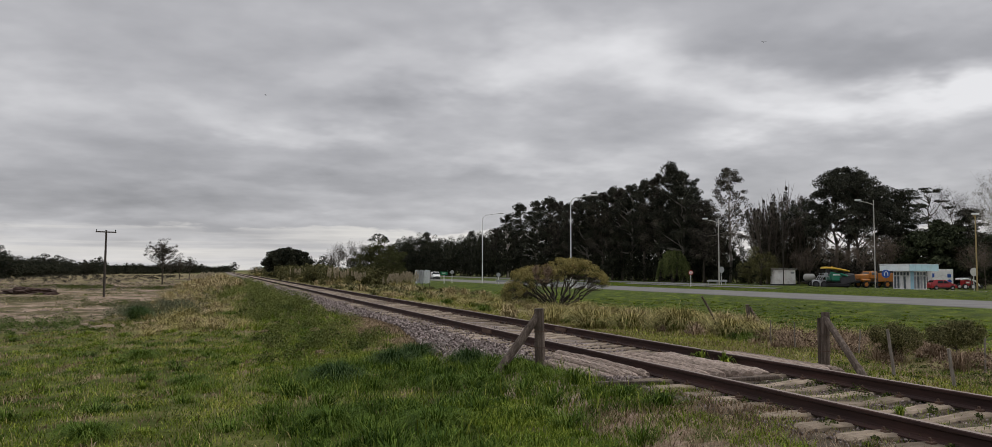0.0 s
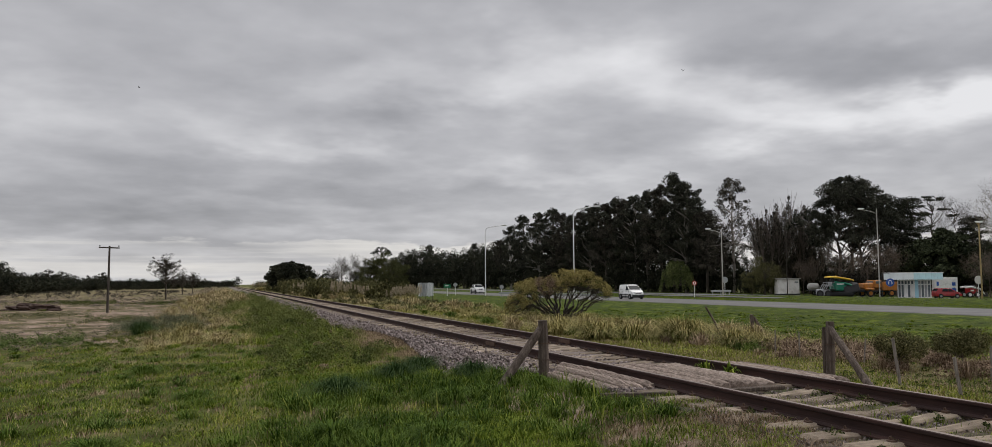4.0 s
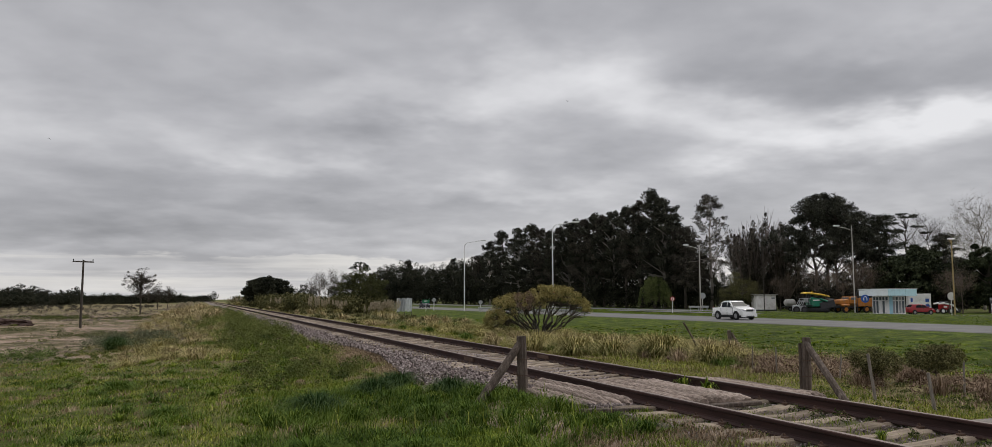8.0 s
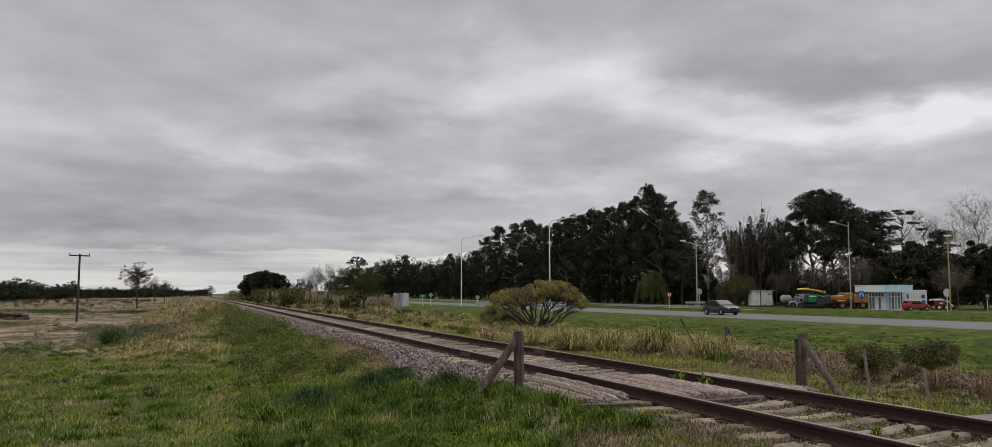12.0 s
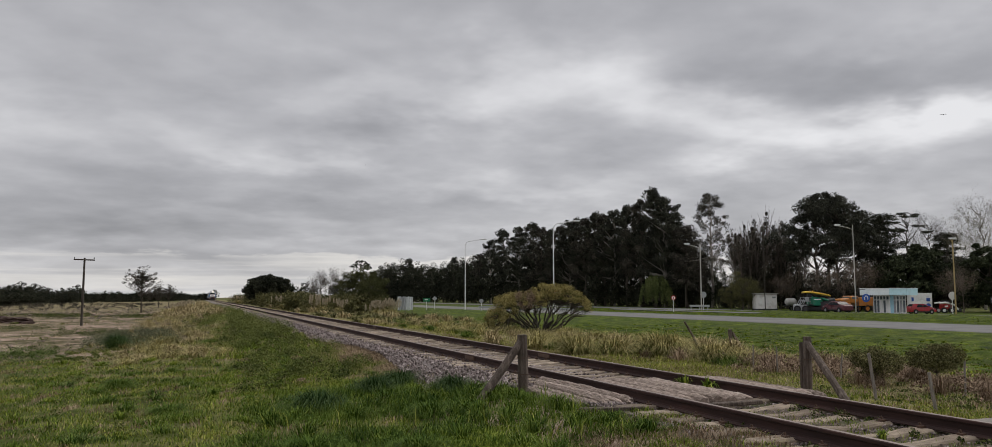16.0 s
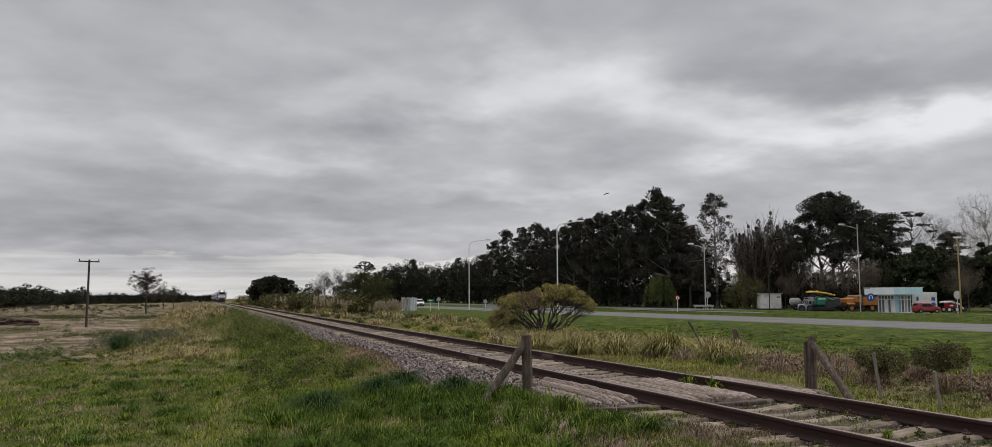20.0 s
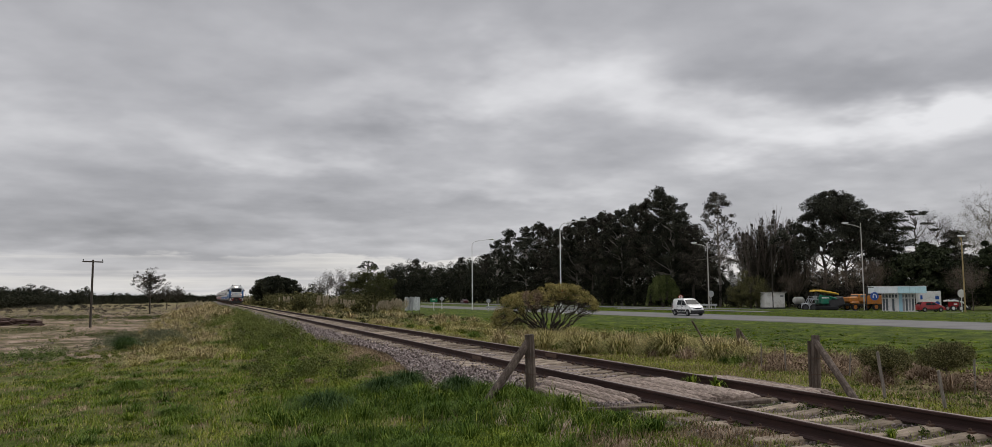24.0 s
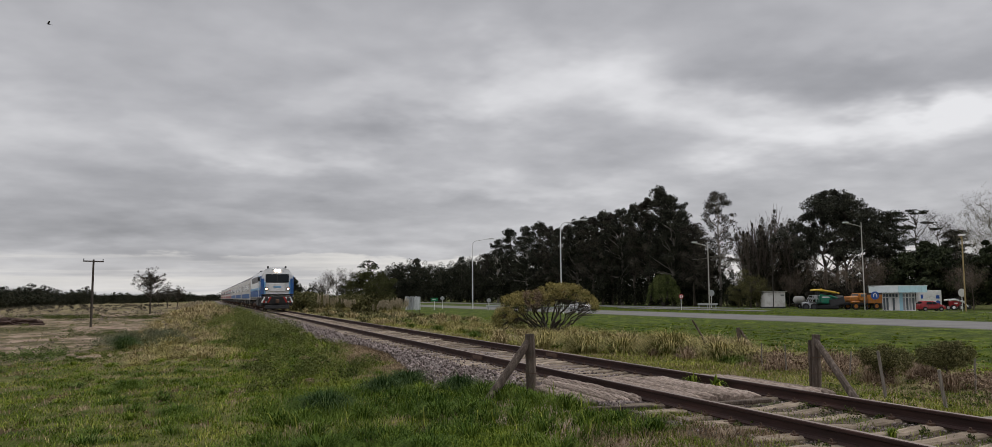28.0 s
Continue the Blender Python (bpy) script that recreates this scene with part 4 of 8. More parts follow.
def arching(rng, root, dirv, side, out, hh, w):
    """Blades from their roots: each rises, bends over by its own amount and tapers; some stand, some droop to the ground."""
    m = len(out)
    droop = rng.uniform(0.0, 1.0, m) ** 0.75
    skew = rng.uniform(-.5, .5, m)
    rows = []
    for k, (f0, f1, o0, o1) in enumerate(((0, 0, 0, 0), (0.55, 0.60, 0.10, 0.32), (0.90, 0.72, 0.25, 0.75), (1.12, 0.30, 0.42, 1.15))):
        o = out * (o0 + (o1 - o0) * droop)
        p = root + dirv * o[:, None] + side * (o * skew * k / 3)[:, None]
        p[:, 2] += hh * (f0 + (f1 - f0) * droop) - 0.03
        ww = w * (1.0, 0.9, 0.6, 0.1)[k]
        rows += [p - side * ww / 2, p + side * ww / 2]
    v = np.stack(rows, 1).reshape(-1, 3)
    q = 8 * np.arange(m)[:, None]
    return v, np.concatenate([q + np.array([[2 * k, 2 * k + 1, 2 * k + 3, 2 * k + 2]]) for k in range(3)])


def tussocks(name, n, area, seed, h, spread, per, mat, label, w=0.02, keep=None, near=1.0, clump=0.2):
    """A field of arching grass clumps as one body."""
    rng = np.random.RandomState(seed)
    c = field(n, *area, seed, clump, keep, near)
    m = len(c) * per
    sc = np.repeat(rng.uniform(0.45, 1.25, len(c)), per)
    c = np.repeat(c, per, axis=0)
    a = rng.uniform(0, math.tau, m)
    out = rng.uniform(0.1, 1.0, m) * spread * sc
    hh = h * rng.uniform(0.4, 1.0, m) * sc
    dirv = np.stack([np.cos(a), np.sin(a), np.zeros(m)], 1)
    side = np.stack([-np.sin(a), np.cos(a), np.zeros(m)], 1)
    root = c + dirv * (rng.uniform(0, 0.45, m) * spread * sc)[:, None]
    v, f = arching(rng, root, dirv, side, out, hh, w)
    return tagged(fast_mesh(name, v, f, mat), label, "grass", kind="stuff")


tussocks("bank_tussocks", 95, (10.4, 17.5, 18, 60), 301, 0.46, 0.85, 230, MIXGRASS, "arching yellow-green grass clumps behind the track", 0.015, near=1.3)
tussocks("bank_deep_tussocks", 40, (10.4, 17.5, 18, 60), 313, 0.44, 0.75, 200, GRASS_DEEP, "darker green grass clumps behind the track", 0.014, near=1.3)
tussocks("bank_straw_tussocks", 40, (10.4, 17.5, 18, 60), 302, 0.46, 0.75, 190, DRYGRASS, "pale straw clumps behind the track", 0.014, near=1.3)
tussocks("far_tussocks", 60, (9.8, 22, 50, 150), 303, 0.75, 0.8, 60, DRYGRASS, "pale dry clumps along the railway", 0.06)
tussocks("far_green_tussocks", 220, (9.8, 22, 50, 150), 304, 0.55, 0.9, 60, LEAF_OLIVE, "yellow-green clumps along the railway", 0.06)
tussocks("shoulder_tussocks", 230, (-4.5, 2.5, 32, 130), 305, 0.46, 0.6, 150, MIXGRASS, "yellow-green clumps on the railway shoulder", 0.013, near=1.5, keep=straw_side)
tussocks("shoulder_straw_tussocks", 200, (-4.5, 2.2, 34, 150), 306, 0.46, 0.6, 150, DRYGRASS, "tawny clumps on the railway shoulder", 0.013, near=1.5, keep=straw_side)
tussocks("slope_mixed_tussocks", 95, (-2.0, 1.3, 24.5, 37), 321, 0.28, 0.48, 170, MIXGRASS, "low yellow-green clumps at the near end of the shoulder", 0.011, clump=0.1)
tussocks("slope_straw_tussocks", 60, (-2.2, 1.0, 25, 38), 322, 0.26, 0.45, 150, DRYGRASS, "low straw clumps at the near end of the shoulder", 0.011, clump=0.2)
tussocks("tall_shoulder_straw", 120, (-2.6, 2.4, 72, 170), 311, 1.0, 0.75, 110, DRYGRASS, "tall tawny pampas clumps along the distant shoulder", 0.05)
cover("dead_patches", 11000, (-8, 3.6, 6.5, 30), 49, 0.05, 0.011, 1.5, DRYGRASS, "flattened dead straw in patches of the meadow", 0.85, keep=near_edge)
tussocks("fresh_tussocks", 40, (-7, 3.6, 8.0, 26), 309, 0.16, 0.26, 120, LEAF_FRESH, "fresh bright green clumps in the meadow", 0.012)
tussocks("meadow_tussocks", 150, (-8, 3.9, 7.5, 28), 307, 0.17, 0.26, 130, GRASS, "coarse green clumps in the meadow", 0.008)
tussocks("meadow_deep_tussocks", 190, (-9, 3.6, 7.5, 29), 317, 0.17, 0.32, 150, GRASS_DEEP, "dark green clumps in the meadow", 0.009, clump=0.35)
tussocks("lush_clumps", 360, (-1.0, 4.7, 6.2, 14.0), 318, 0.24, 0.26, 120, LUSH, "long arching deep green grass below the railway", 0.011, keep=below_bed, clump=0.1)
def by_fence(x, y, rng):
    """Behind the broken fence, which slants towards the railway."""
    return x > 12.7 - 0.13 * (y - 9) + rng.uniform(-.3, .3, len(x))


tussocks("verge_tufts", 1100, (14, 36, 9, 58), 319, 0.13, 0.26, 30, LAWN, "bright tufts of the mown highway verge", 0.024, near=1.2, clump=0.15)
tussocks("verge_dark_tufts", 500, (14, 34, 9, 52), 320, 0.12, 0.28, 30, LUSH, "dark green tufts of the mown highway verge", 0.024, near=1.2, clump=0.3)
tussocks("brush_stems", 120, (11.2, 15.8, 9.0, 20), 310, 0.42, 0.36, 150, DEADBRUSH, "thin dead brown stems along the broken fence", 0.008, keep=by_fence)
tussocks("fence_straw", 110, (11.2, 15.8, 8.5, 19), 308, 0.36, 0.42, 130, TAWNY, "dry tawny clumps along the broken fence", 0.010, keep=by_fence)


def leaf_cards(centres, radius, count, size, seed, flat=0.75, hang=0.0, aspect=1.7, fine=False):
    """Small leaf-shaped pieces gathered round clump centres; fine: three-cornered, for leaves seen from far off."""
    rng = np.random.RandomState(seed)
    centres = np.asarray(centres, float)
    n = len(centres) * count
    c = np.repeat(centres, count, axis=0)
    r = np.repeat(np.broadcast_to(np.asarray(radius, float), (len(centres),)), count)
    d = rng.normal(size=(n, 3))
    d /= np.linalg.norm(d, axis=1)[:, None]
    d *= (rng.uniform(0.25, 1.0, n) ** 0.55)[:, None]
    d[:, 2] *= flat
    pos = c + d * r[:, None]
    u = rng.normal(size=(n, 3))
    u[:, 2] -= hang
    u /= np.linalg.norm(u, axis=1)[:, None]
    w = np.cross(u, rng.normal(size=(n, 3)))
    w /= np.linalg.norm(w, axis=1)[:, None] + 1e-9
    sz = (size * rng.uniform(0.6, 1.4, n))[:, None]
    if fine:
        v = np.stack([pos - u * sz * aspect / 2, pos + w * sz, pos + u * sz * aspect / 2], 1).reshape(-1, 3)
        return v, (3 * np.arange(n)[:, None] + np.arange(3)[None])
    v = np.stack([pos - u * sz * aspect / 2, pos + w * sz / 2, pos + u * sz * aspect / 2, pos - w * sz / 2], 1).reshape(-1, 3)
    return v, (4 * np.arange(n)[:, None] + np.arange(4)[None])


def weeds(name, n, area, seed, r, mat, label, size=0.06, count=26, keep=off_track, clump=0.3, near=1.0, lift=0.5, rise=None, level=None, flat=0.9):
    pts = field(n, *area, seed, clump, keep, near)
    rr = r * vary(len(pts), seed + 1, 0.45, 1.4)
    if rise:
        rr = rr * np.clip((pts[:, 1] - rise[0]) / (rise[1] - rise[0]), 0.35, 1)
    if level is not None:
        pts[:, 2] = level
    pts[:, 2] += rr * lift
    v, f = leaf_cards(pts, rr, count, size, seed + 2, flat, fine=True)
    return tagged(fast_mesh(name, v, f[:0], mat, f), label, "weeds", kind="stuff")


weeds("tall_shoulder_weeds", 115, (2.0, 3.75, 33, 130), 56, 0.46, WEED, "tall leafy weeds leaning over the edge of the ballast", 0.030, 620, near=1.4, clump=0.15, lift=0.55, keep=leafy_side)
weeds("shoulder_weeds", 150, (-0.5, 3.6, 26, 140), 51, 0.44, WEED, "leafy green weeds crowding the railway shoulder", 0.028, 600, rise=(22, 40), near=1.5, clump=0.2, keep=leafy_side)
weeds("shoulder_deep_weeds", 60, (0.2, 3.6, 28, 140), 57, 0.42, LEAF_GREEN, "dark green weeds in the shade of the railway shoulder", 0.030, 360, rise=(22, 40), near=1.5, clump=0.3, keep=leafy_side)
cover("shoulder_green", 16000, (-0.5, 3.75, 24, 110), 66, 0.30, 0.018, 1.5, GRASS, "long green grass among the weeds of the shoulder", 0.4, near=1.5, keep=leafy_side)
weeds("slope_weed_clumps", 95, (1.1, 3.9, 17, 34), 72, 0.30, WEED, "separate leafy weed clumps on the slope below the ballast", 0.020, 520, clump=0.25, keep=near_edge, lift=0.35, flat=0.75)
weeds("slope_deep_clumps", 60, (0.9, 3.9, 16, 34), 75, 0.26, LEAF_GREEN, "separate dark weed clumps on the slope below the ballast", 0.020, 480, clump=0.25, keep=near_edge, lift=0.35, flat=0.75)
weeds("slope_dead_clumps", 26, (0.5, 3.8, 13, 34), 76, 0.20, TAWNY, "small heaps of dead brown weeds on the slope below the ballast", 0.018, 300, clump=0.25, keep=near_edge, lift=0.3, flat=0.6)
weeds("shoulder_dead_weeds", 150, (-3.5, 2.4, 34, 110), 58, 0.24, GREYBRUSH, "pale dead weeds on the railway shoulder", 0.026, 180, rise=(22, 40), near=1.3, clump=0.45, keep=straw_side)
weeds("shoulder_olive_weeds", 200, (-3.0, 3.2, 29, 140), 55, 0.26, LEAF_OLIVE, "dull olive weeds on the railway shoulder", 0.030, 180, rise=(22, 42), near=1.4, clump=0.4, keep=straw_side)
weeds("yard_weeds", 1500, (-50, -3.5, 36, 150), 53, 0.26, LEAF_OLIVE, "low olive weeds in strips across the yard", 0.028, 80, near=1.5, clump=0.0, keep=yard_strips, lift=0.3, flat=0.4)
weeds("yard_dead_weeds", 1100, (-70, -4.5, 82, 190), 59, 0.30, GREYBRUSH, "dull grey-brown brush along the back of the yard", 0.05, 80, near=1.2, clump=0.35, keep=None, lift=0.4, flat=0.4)
weeds("yard_edge_scraps", 300, (-9, -2.0, 29, 42), 63, 0.07, GREYBRUSH, "scraps of dead weed on the bare earth", 0.018, 60, clump=0.55, lift=0.3, flat=0.4)
weeds("yard_green_weeds", 130, (-7.6, -4.6, 28.6, 33.5), 60, 0.22, LEAF_FRESH, "fresh green nettles at the edge of the meadow", 0.024, 170, clump=0.45)
weeds("yard_mats", 9000, (-21, -2, 33, 110), 70, 0.22, LEAF_GREEN, "low dark green mats of weeds on the bare yard", 0.022, 70, clump=0.0, keep=on_mats, lift=0.35, flat=0.7)
weeds("bank_grey_weeds", 240, (-4.0, -0.9, 33.6, 44), 71, 0.34, GREYGREEN, "dull grey-green weeds massed on the foot of the shoulder", 0.024, 260, clump=0.15, keep=lambda x, y, rng: np.hypot((x + 2.5) / 1.5, (y - 38.0) / 5.0) + rng.uniform(-.2, .2, len(x)) < 1)
weeds("yard_green_scraps", 120, (-4.2, -1.2, 28, 34.0), 64, 0.12, WEED, "low green weeds at the edge of the bare earth", 0.022, 100, clump=0.4, flat=0.4)
weeds("rail_weeds", 190, (4.75, 8.3, 4.2, 9.2), 65, 0.07, LEAF_GREEN, "low green weeds sprouting beside the rails", 0.016, 90, keep=lambda x, y, rng: np.minimum(np.abs(x - 5.36), np.abs(x - 7.03)) < rng.uniform(0.08, 0.45, len(x)), clump=0.2, lift=0.3, level=0.585)
weeds("meadow_weeds", 120, (-8, 3.4, 9, 28), 54, 0.11, WEED, "small leafy weeds in the meadow", 0.018, 90)


def tussock(name, label, x, y, h, spread, n, mat, category="grass clump", seed=0, w=0.012, group=""):
    """A clump of arching blades from one root."""
    rng = np.random.RandomState(seed)
    base = thing(name, label, category, pose(x, y, z_at(x, y) - 0.03), group)
    a = rng.uniform(0, math.tau, n)
    out = rng.uniform(0.15, 1.0, n) * spread
    hh = h * rng.uniform(0.45, 1.0, n)
    dirv = np.stack([np.cos(a), np.sin(a), np.zeros(n)], 1)
    side = np.stack([-np.sin(a), np.cos(a), np.zeros(n)], 1)
    root = dirv * (rng.uniform(0, 0.4, n) * spread)[:, None]
    v, f = arching(rng, root, dirv, side, out, hh, w)
    fast_mesh("leaf_fountain", v, f, mat, parent=base)
    # shade inside big pampas clumps is coloured in: smaller blade copies in deep green
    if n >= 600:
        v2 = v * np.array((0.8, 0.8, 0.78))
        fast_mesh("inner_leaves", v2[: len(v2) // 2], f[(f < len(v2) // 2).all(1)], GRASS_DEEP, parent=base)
    return base


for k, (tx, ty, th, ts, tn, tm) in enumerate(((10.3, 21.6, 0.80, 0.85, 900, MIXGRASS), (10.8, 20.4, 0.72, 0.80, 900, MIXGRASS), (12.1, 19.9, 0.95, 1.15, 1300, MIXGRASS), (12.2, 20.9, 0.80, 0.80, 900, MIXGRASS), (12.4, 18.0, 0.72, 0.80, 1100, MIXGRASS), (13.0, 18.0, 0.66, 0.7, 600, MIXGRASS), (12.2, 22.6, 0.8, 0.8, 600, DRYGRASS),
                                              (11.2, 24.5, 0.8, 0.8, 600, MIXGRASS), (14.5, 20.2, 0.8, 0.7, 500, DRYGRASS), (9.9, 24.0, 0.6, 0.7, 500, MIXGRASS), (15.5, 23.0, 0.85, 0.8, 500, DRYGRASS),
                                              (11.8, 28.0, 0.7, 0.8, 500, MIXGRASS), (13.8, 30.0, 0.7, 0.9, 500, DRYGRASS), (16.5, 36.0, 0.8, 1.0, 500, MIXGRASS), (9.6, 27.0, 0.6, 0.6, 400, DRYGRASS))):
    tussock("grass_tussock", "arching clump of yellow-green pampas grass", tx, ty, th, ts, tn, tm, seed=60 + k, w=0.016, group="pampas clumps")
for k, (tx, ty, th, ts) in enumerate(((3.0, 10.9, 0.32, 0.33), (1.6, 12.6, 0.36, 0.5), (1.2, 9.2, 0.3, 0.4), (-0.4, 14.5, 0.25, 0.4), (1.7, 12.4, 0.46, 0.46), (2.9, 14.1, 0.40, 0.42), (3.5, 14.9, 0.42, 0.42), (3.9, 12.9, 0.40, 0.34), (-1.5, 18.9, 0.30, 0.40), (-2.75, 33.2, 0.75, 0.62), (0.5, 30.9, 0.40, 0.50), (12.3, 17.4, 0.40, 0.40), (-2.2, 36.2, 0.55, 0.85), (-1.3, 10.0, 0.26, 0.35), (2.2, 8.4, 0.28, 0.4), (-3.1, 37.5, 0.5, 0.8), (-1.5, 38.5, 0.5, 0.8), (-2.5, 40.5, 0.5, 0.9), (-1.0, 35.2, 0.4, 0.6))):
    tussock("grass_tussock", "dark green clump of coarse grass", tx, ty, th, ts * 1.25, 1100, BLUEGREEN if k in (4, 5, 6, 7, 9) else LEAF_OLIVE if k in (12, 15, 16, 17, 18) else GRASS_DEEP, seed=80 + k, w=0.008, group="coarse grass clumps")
for k, (tx, ty) in enumerate(((6.87, 10.75), (6.87, 10.15), (6.3, 6.4), (5.9, 5.9))):
    tussock("weed_tuft", "small bright green tuft growing beside the rail", tx, ty, *((0.27, 0.15, 45) if k < 2 else (0.12, 0.10, 40)), GRASS, "weed", 95 + k, 0.030 if k < 2 else 0.016).location.z = 0.58


# ---- shrubs and trees ----


def limb(bm, a, b, r0, r1, rng, n=6, kinks=4, wob=0.06):
    a, b = Vector(a), Vector(b)
    ln = (b - a).length
    pts = [a.lerp(b, k / kinks) + (Vector((rng.uniform(-1, 1), rng.uniform(-1, 1), rng.uniform(-.5, .8))) * ln * wob if 0 < k < kinks else Vector()) for k in range(kinks + 1)]
    add_tube(bm, pts, [r0 + (r1 - r0) * k / kinks for k in range(kinks + 1)], n, 0.03)
    return pts


def tree(name, label, clumps, trunk_r, fork, leaf, bark, count, size, seed, category="tree", hang=0.0, flat=0.75, limbs=14, twig=False, lean=(0, 0), aspect=1.7):
    """A tapered trunk, limbs that reach the clumps, and a crown of leaf cards round them. Stands at the origin."""
    rng = random.Random(seed)
    t = thing(name, label, category)
    bm = bmesh.new()
    top = max(c[2] for c in clumps)
    spine = limb(bm, (0, 0, -0.3), (lean[0], lean[1], fork), trunk_r, trunk_r * 0.72, rng, 9, 5, 0.02)
    spine += limb(bm, (lean[0], lean[1], fork), (lean[0] * 1.6, lean[1] * 1.6, top * 0.9), trunk_r * 0.7, trunk_r * 0.14, rng, 7, 5, 0.04)[1:]
    reach = sorted(clumps, key=lambda c: -c[3])[:limbs]
    for c in reach:
        zz = min(max(fork * 0.8, c[2] - math.hypot(c[0], c[1]) * 0.8), top * 0.85)
        s = min(spine, key=lambda q: abs(q.z - zz))
        limb(bm, s, c[:3], trunk_r * 0.33, trunk_r * 0.08, rng, 5, 4, 0.08)
        if twig:
            for _ in range(5):
                e = Vector(c[:3]) + Vector((rng.uniform(-1, 1), rng.uniform(-1, 1), rng.uniform(0.1, 1.2))) * c[3]
                q = Vector(s).lerp(Vector(c[:3]), rng.uniform(0.5, 1))
                tw = limb(bm, q, e, trunk_r * 0.09, trunk_r * 0.03, rng, 4, 3, 0.1)
                for _ in range(4):
                    limb(bm, tw[rng.randint(1, 3)], e + Vector((rng.uniform(-1, 1), rng.uniform(-1, 1), rng.uniform(-.2, 1))) * c[3] * 0.6, trunk_r * 0.035, trunk_r * 0.018, rng, 3, 2, 0.08)
    if name == "thicket":
        tagged(part("twig_tangle", bm, bark, t), kind="stuff")
    else:
        part("trunk", bm, bark, t, smooth=True)
    if leaf is not None:
        v, f = leaf_cards([c[:3] for c in clumps], [c[3] for c in clumps], count, size, seed, flat, hang, aspect, True)
        fast_mesh("crown", v, f[:0], leaf, f, parent=t)
    return t


def crown_blob(rng, n, c, r, clump, shell=0.45):
    """Clumps spread through an ellipsoid, thicker towards its skin."""
    out = []
    for _ in range(n):
        d = Vector((rng.gauss(0, 1), rng.gauss(0, 1), rng.gauss(0, 1))).normalized() * (rng.uniform(shell, 1.0))
        out.append((c[0] + d.x * r[0], c[1] + d.y * r[1], c[2] + d.z * r[2], clump * rng.uniform(0.6, 1.35)))
    return out


def make_gum(seed, h, leaf=None, wide=1.0, bark=None, low=0.28, heads=20):
    """A tall gum: many uneven heads on bare limbs, with gaps between them."""
    rng = random.Random(seed)
    cl = []
    for j in range(heads):
        a, q = j * 2.4 + rng.uniform(-.4, .4), rng.uniform(0.25, 1.0)
        f = (j + rng.uniform(0, 1)) / heads
        zc = h * (low + (0.93 - low) * f)
        reach = h * 0.24 * wide * (1.1 - 0.75 * f ** 2)
        cl += crown_blob(rng, 7, (math.cos(a) * q * reach, math.sin(a) * q * reach, zc), (h * .085 * wide, h * .085 * wide, h * .055), h * 0.038, 0.3)
    cl += crown_blob(rng, 8, (0, 0, h * 0.94), (h * .06, h * .06, h * .05), h * 0.034, 0.2)
    return tree("gum_tree", "tall dark gum tree with an uneven open crown", cl, h * 0.016, h * 0.34, leaf or LEAF_EUC, bark or BARK_DARK, 140, h * 0.0068, seed, hang=0.6, limbs=40)


def make_dense(seed, h, leaf, label, name="evergreen_tree", count=135, fine=0.0098):
    rng = random.Random(seed)
    cl = crown_blob(rng, 90, (0, 0, h * 0.56), (h * .38, h * .38, h * .40), h * 0.08, 0.45)
    cl += crown_blob(rng, 16, (0, 0, h * 0.24), (h * .26, h * .26, h * .18), h * 0.07, 0.6)
    return tree(name, label, cl, h * 0.025, h * 0.25, leaf, BARK_DARK, count, h * fine, seed, limbs=12)


def make_slender(seed, h, leaf):
    rng = random.Random(seed)
    cl = []
    for k in range(210):
        f = rng.uniform(0.2, 1.0) ** 0.85
        w = h * 0.235 * math.sin(math.pi * min(0.97, f * 0.80 + 0.14)) + 0.25
        a = rng.uniform(0, math.tau)
        q = math.sqrt(rng.uniform(0.05, 1))
        cl.append((math.cos(a) * w * q, math.sin(a) * w * q, h * f, h * 0.032 * rng.uniform(.6, 1.3)))
    return tree("slender_tree", "slender tall gum tree with thin open foliage", cl, h * 0.014, h * 0.55, leaf, BARK_PALE, 60, h * 0.0065, seed, hang=0.8, limbs=60)


def make_broom(seed, h):
    """A tree of steep dark flames of foliage on many stems, with bare shoots above and gaps between."""
    rng = random.Random(seed)
    cl, tips = [], []
    for k in range(15):
        a, q = k * 2.399 + rng.uniform(-.3, .3), math.sqrt((k + 0.4) / 15)
        reach_, top = h * 0.29 * q, h * rng.uniform(0.80, 0.97) * (1 - 0.20 * q * q)
        start = h * rng.uniform(0.16, 0.34)
        for j in range(13):
            f = j / 12
            z = start + (top - start) * f
            w = reach_ * (0.40 + 0.60 * f) + rng.uniform(-.012, .012) * h
            cl.append((math.cos(a) * w, math.sin(a) * w, z, h * 0.047 * (0.35 + math.sin(math.pi * min(1, 0.18 + 0.80 * f))) * rng.uniform(.6, 1.15)))
        tips.append((math.cos(a) * reach_, math.sin(a) * reach_, top))
    t = tree("broom_tree", "dark tree of steep upright shoots with bare tips", cl, h * 0.02, h * 0.16, LEAF_BROWN, BARK_DARK, 90, h * 0.0060, seed, hang=-1.2, flat=1.7, limbs=40, aspect=2.6)
    bm = bmesh.new()
    for x, y, z in tips:
        limb(bm, (0, 0, h * 0.1), (x * 0.6, y * 0.6, z * 0.55), h * 0.011, h * 0.006, rng, 5, 3, 0.03)
        for _ in range(16):
            e = (x + rng.uniform(-.07, .07) * h, y + rng.uniform(-.07, .07) * h, z + h * rng.uniform(-0.22, 0.10))
            limb(bm, (x * 0.7, y * 0.7, z * rng.uniform(0.45, 0.75)), e, h * 0.0034, h * 0.0010, rng, 3, 3, 0.02)
    part("bare_top", bm, BARK_BROWN, t, "bare upright shoots")
    return t


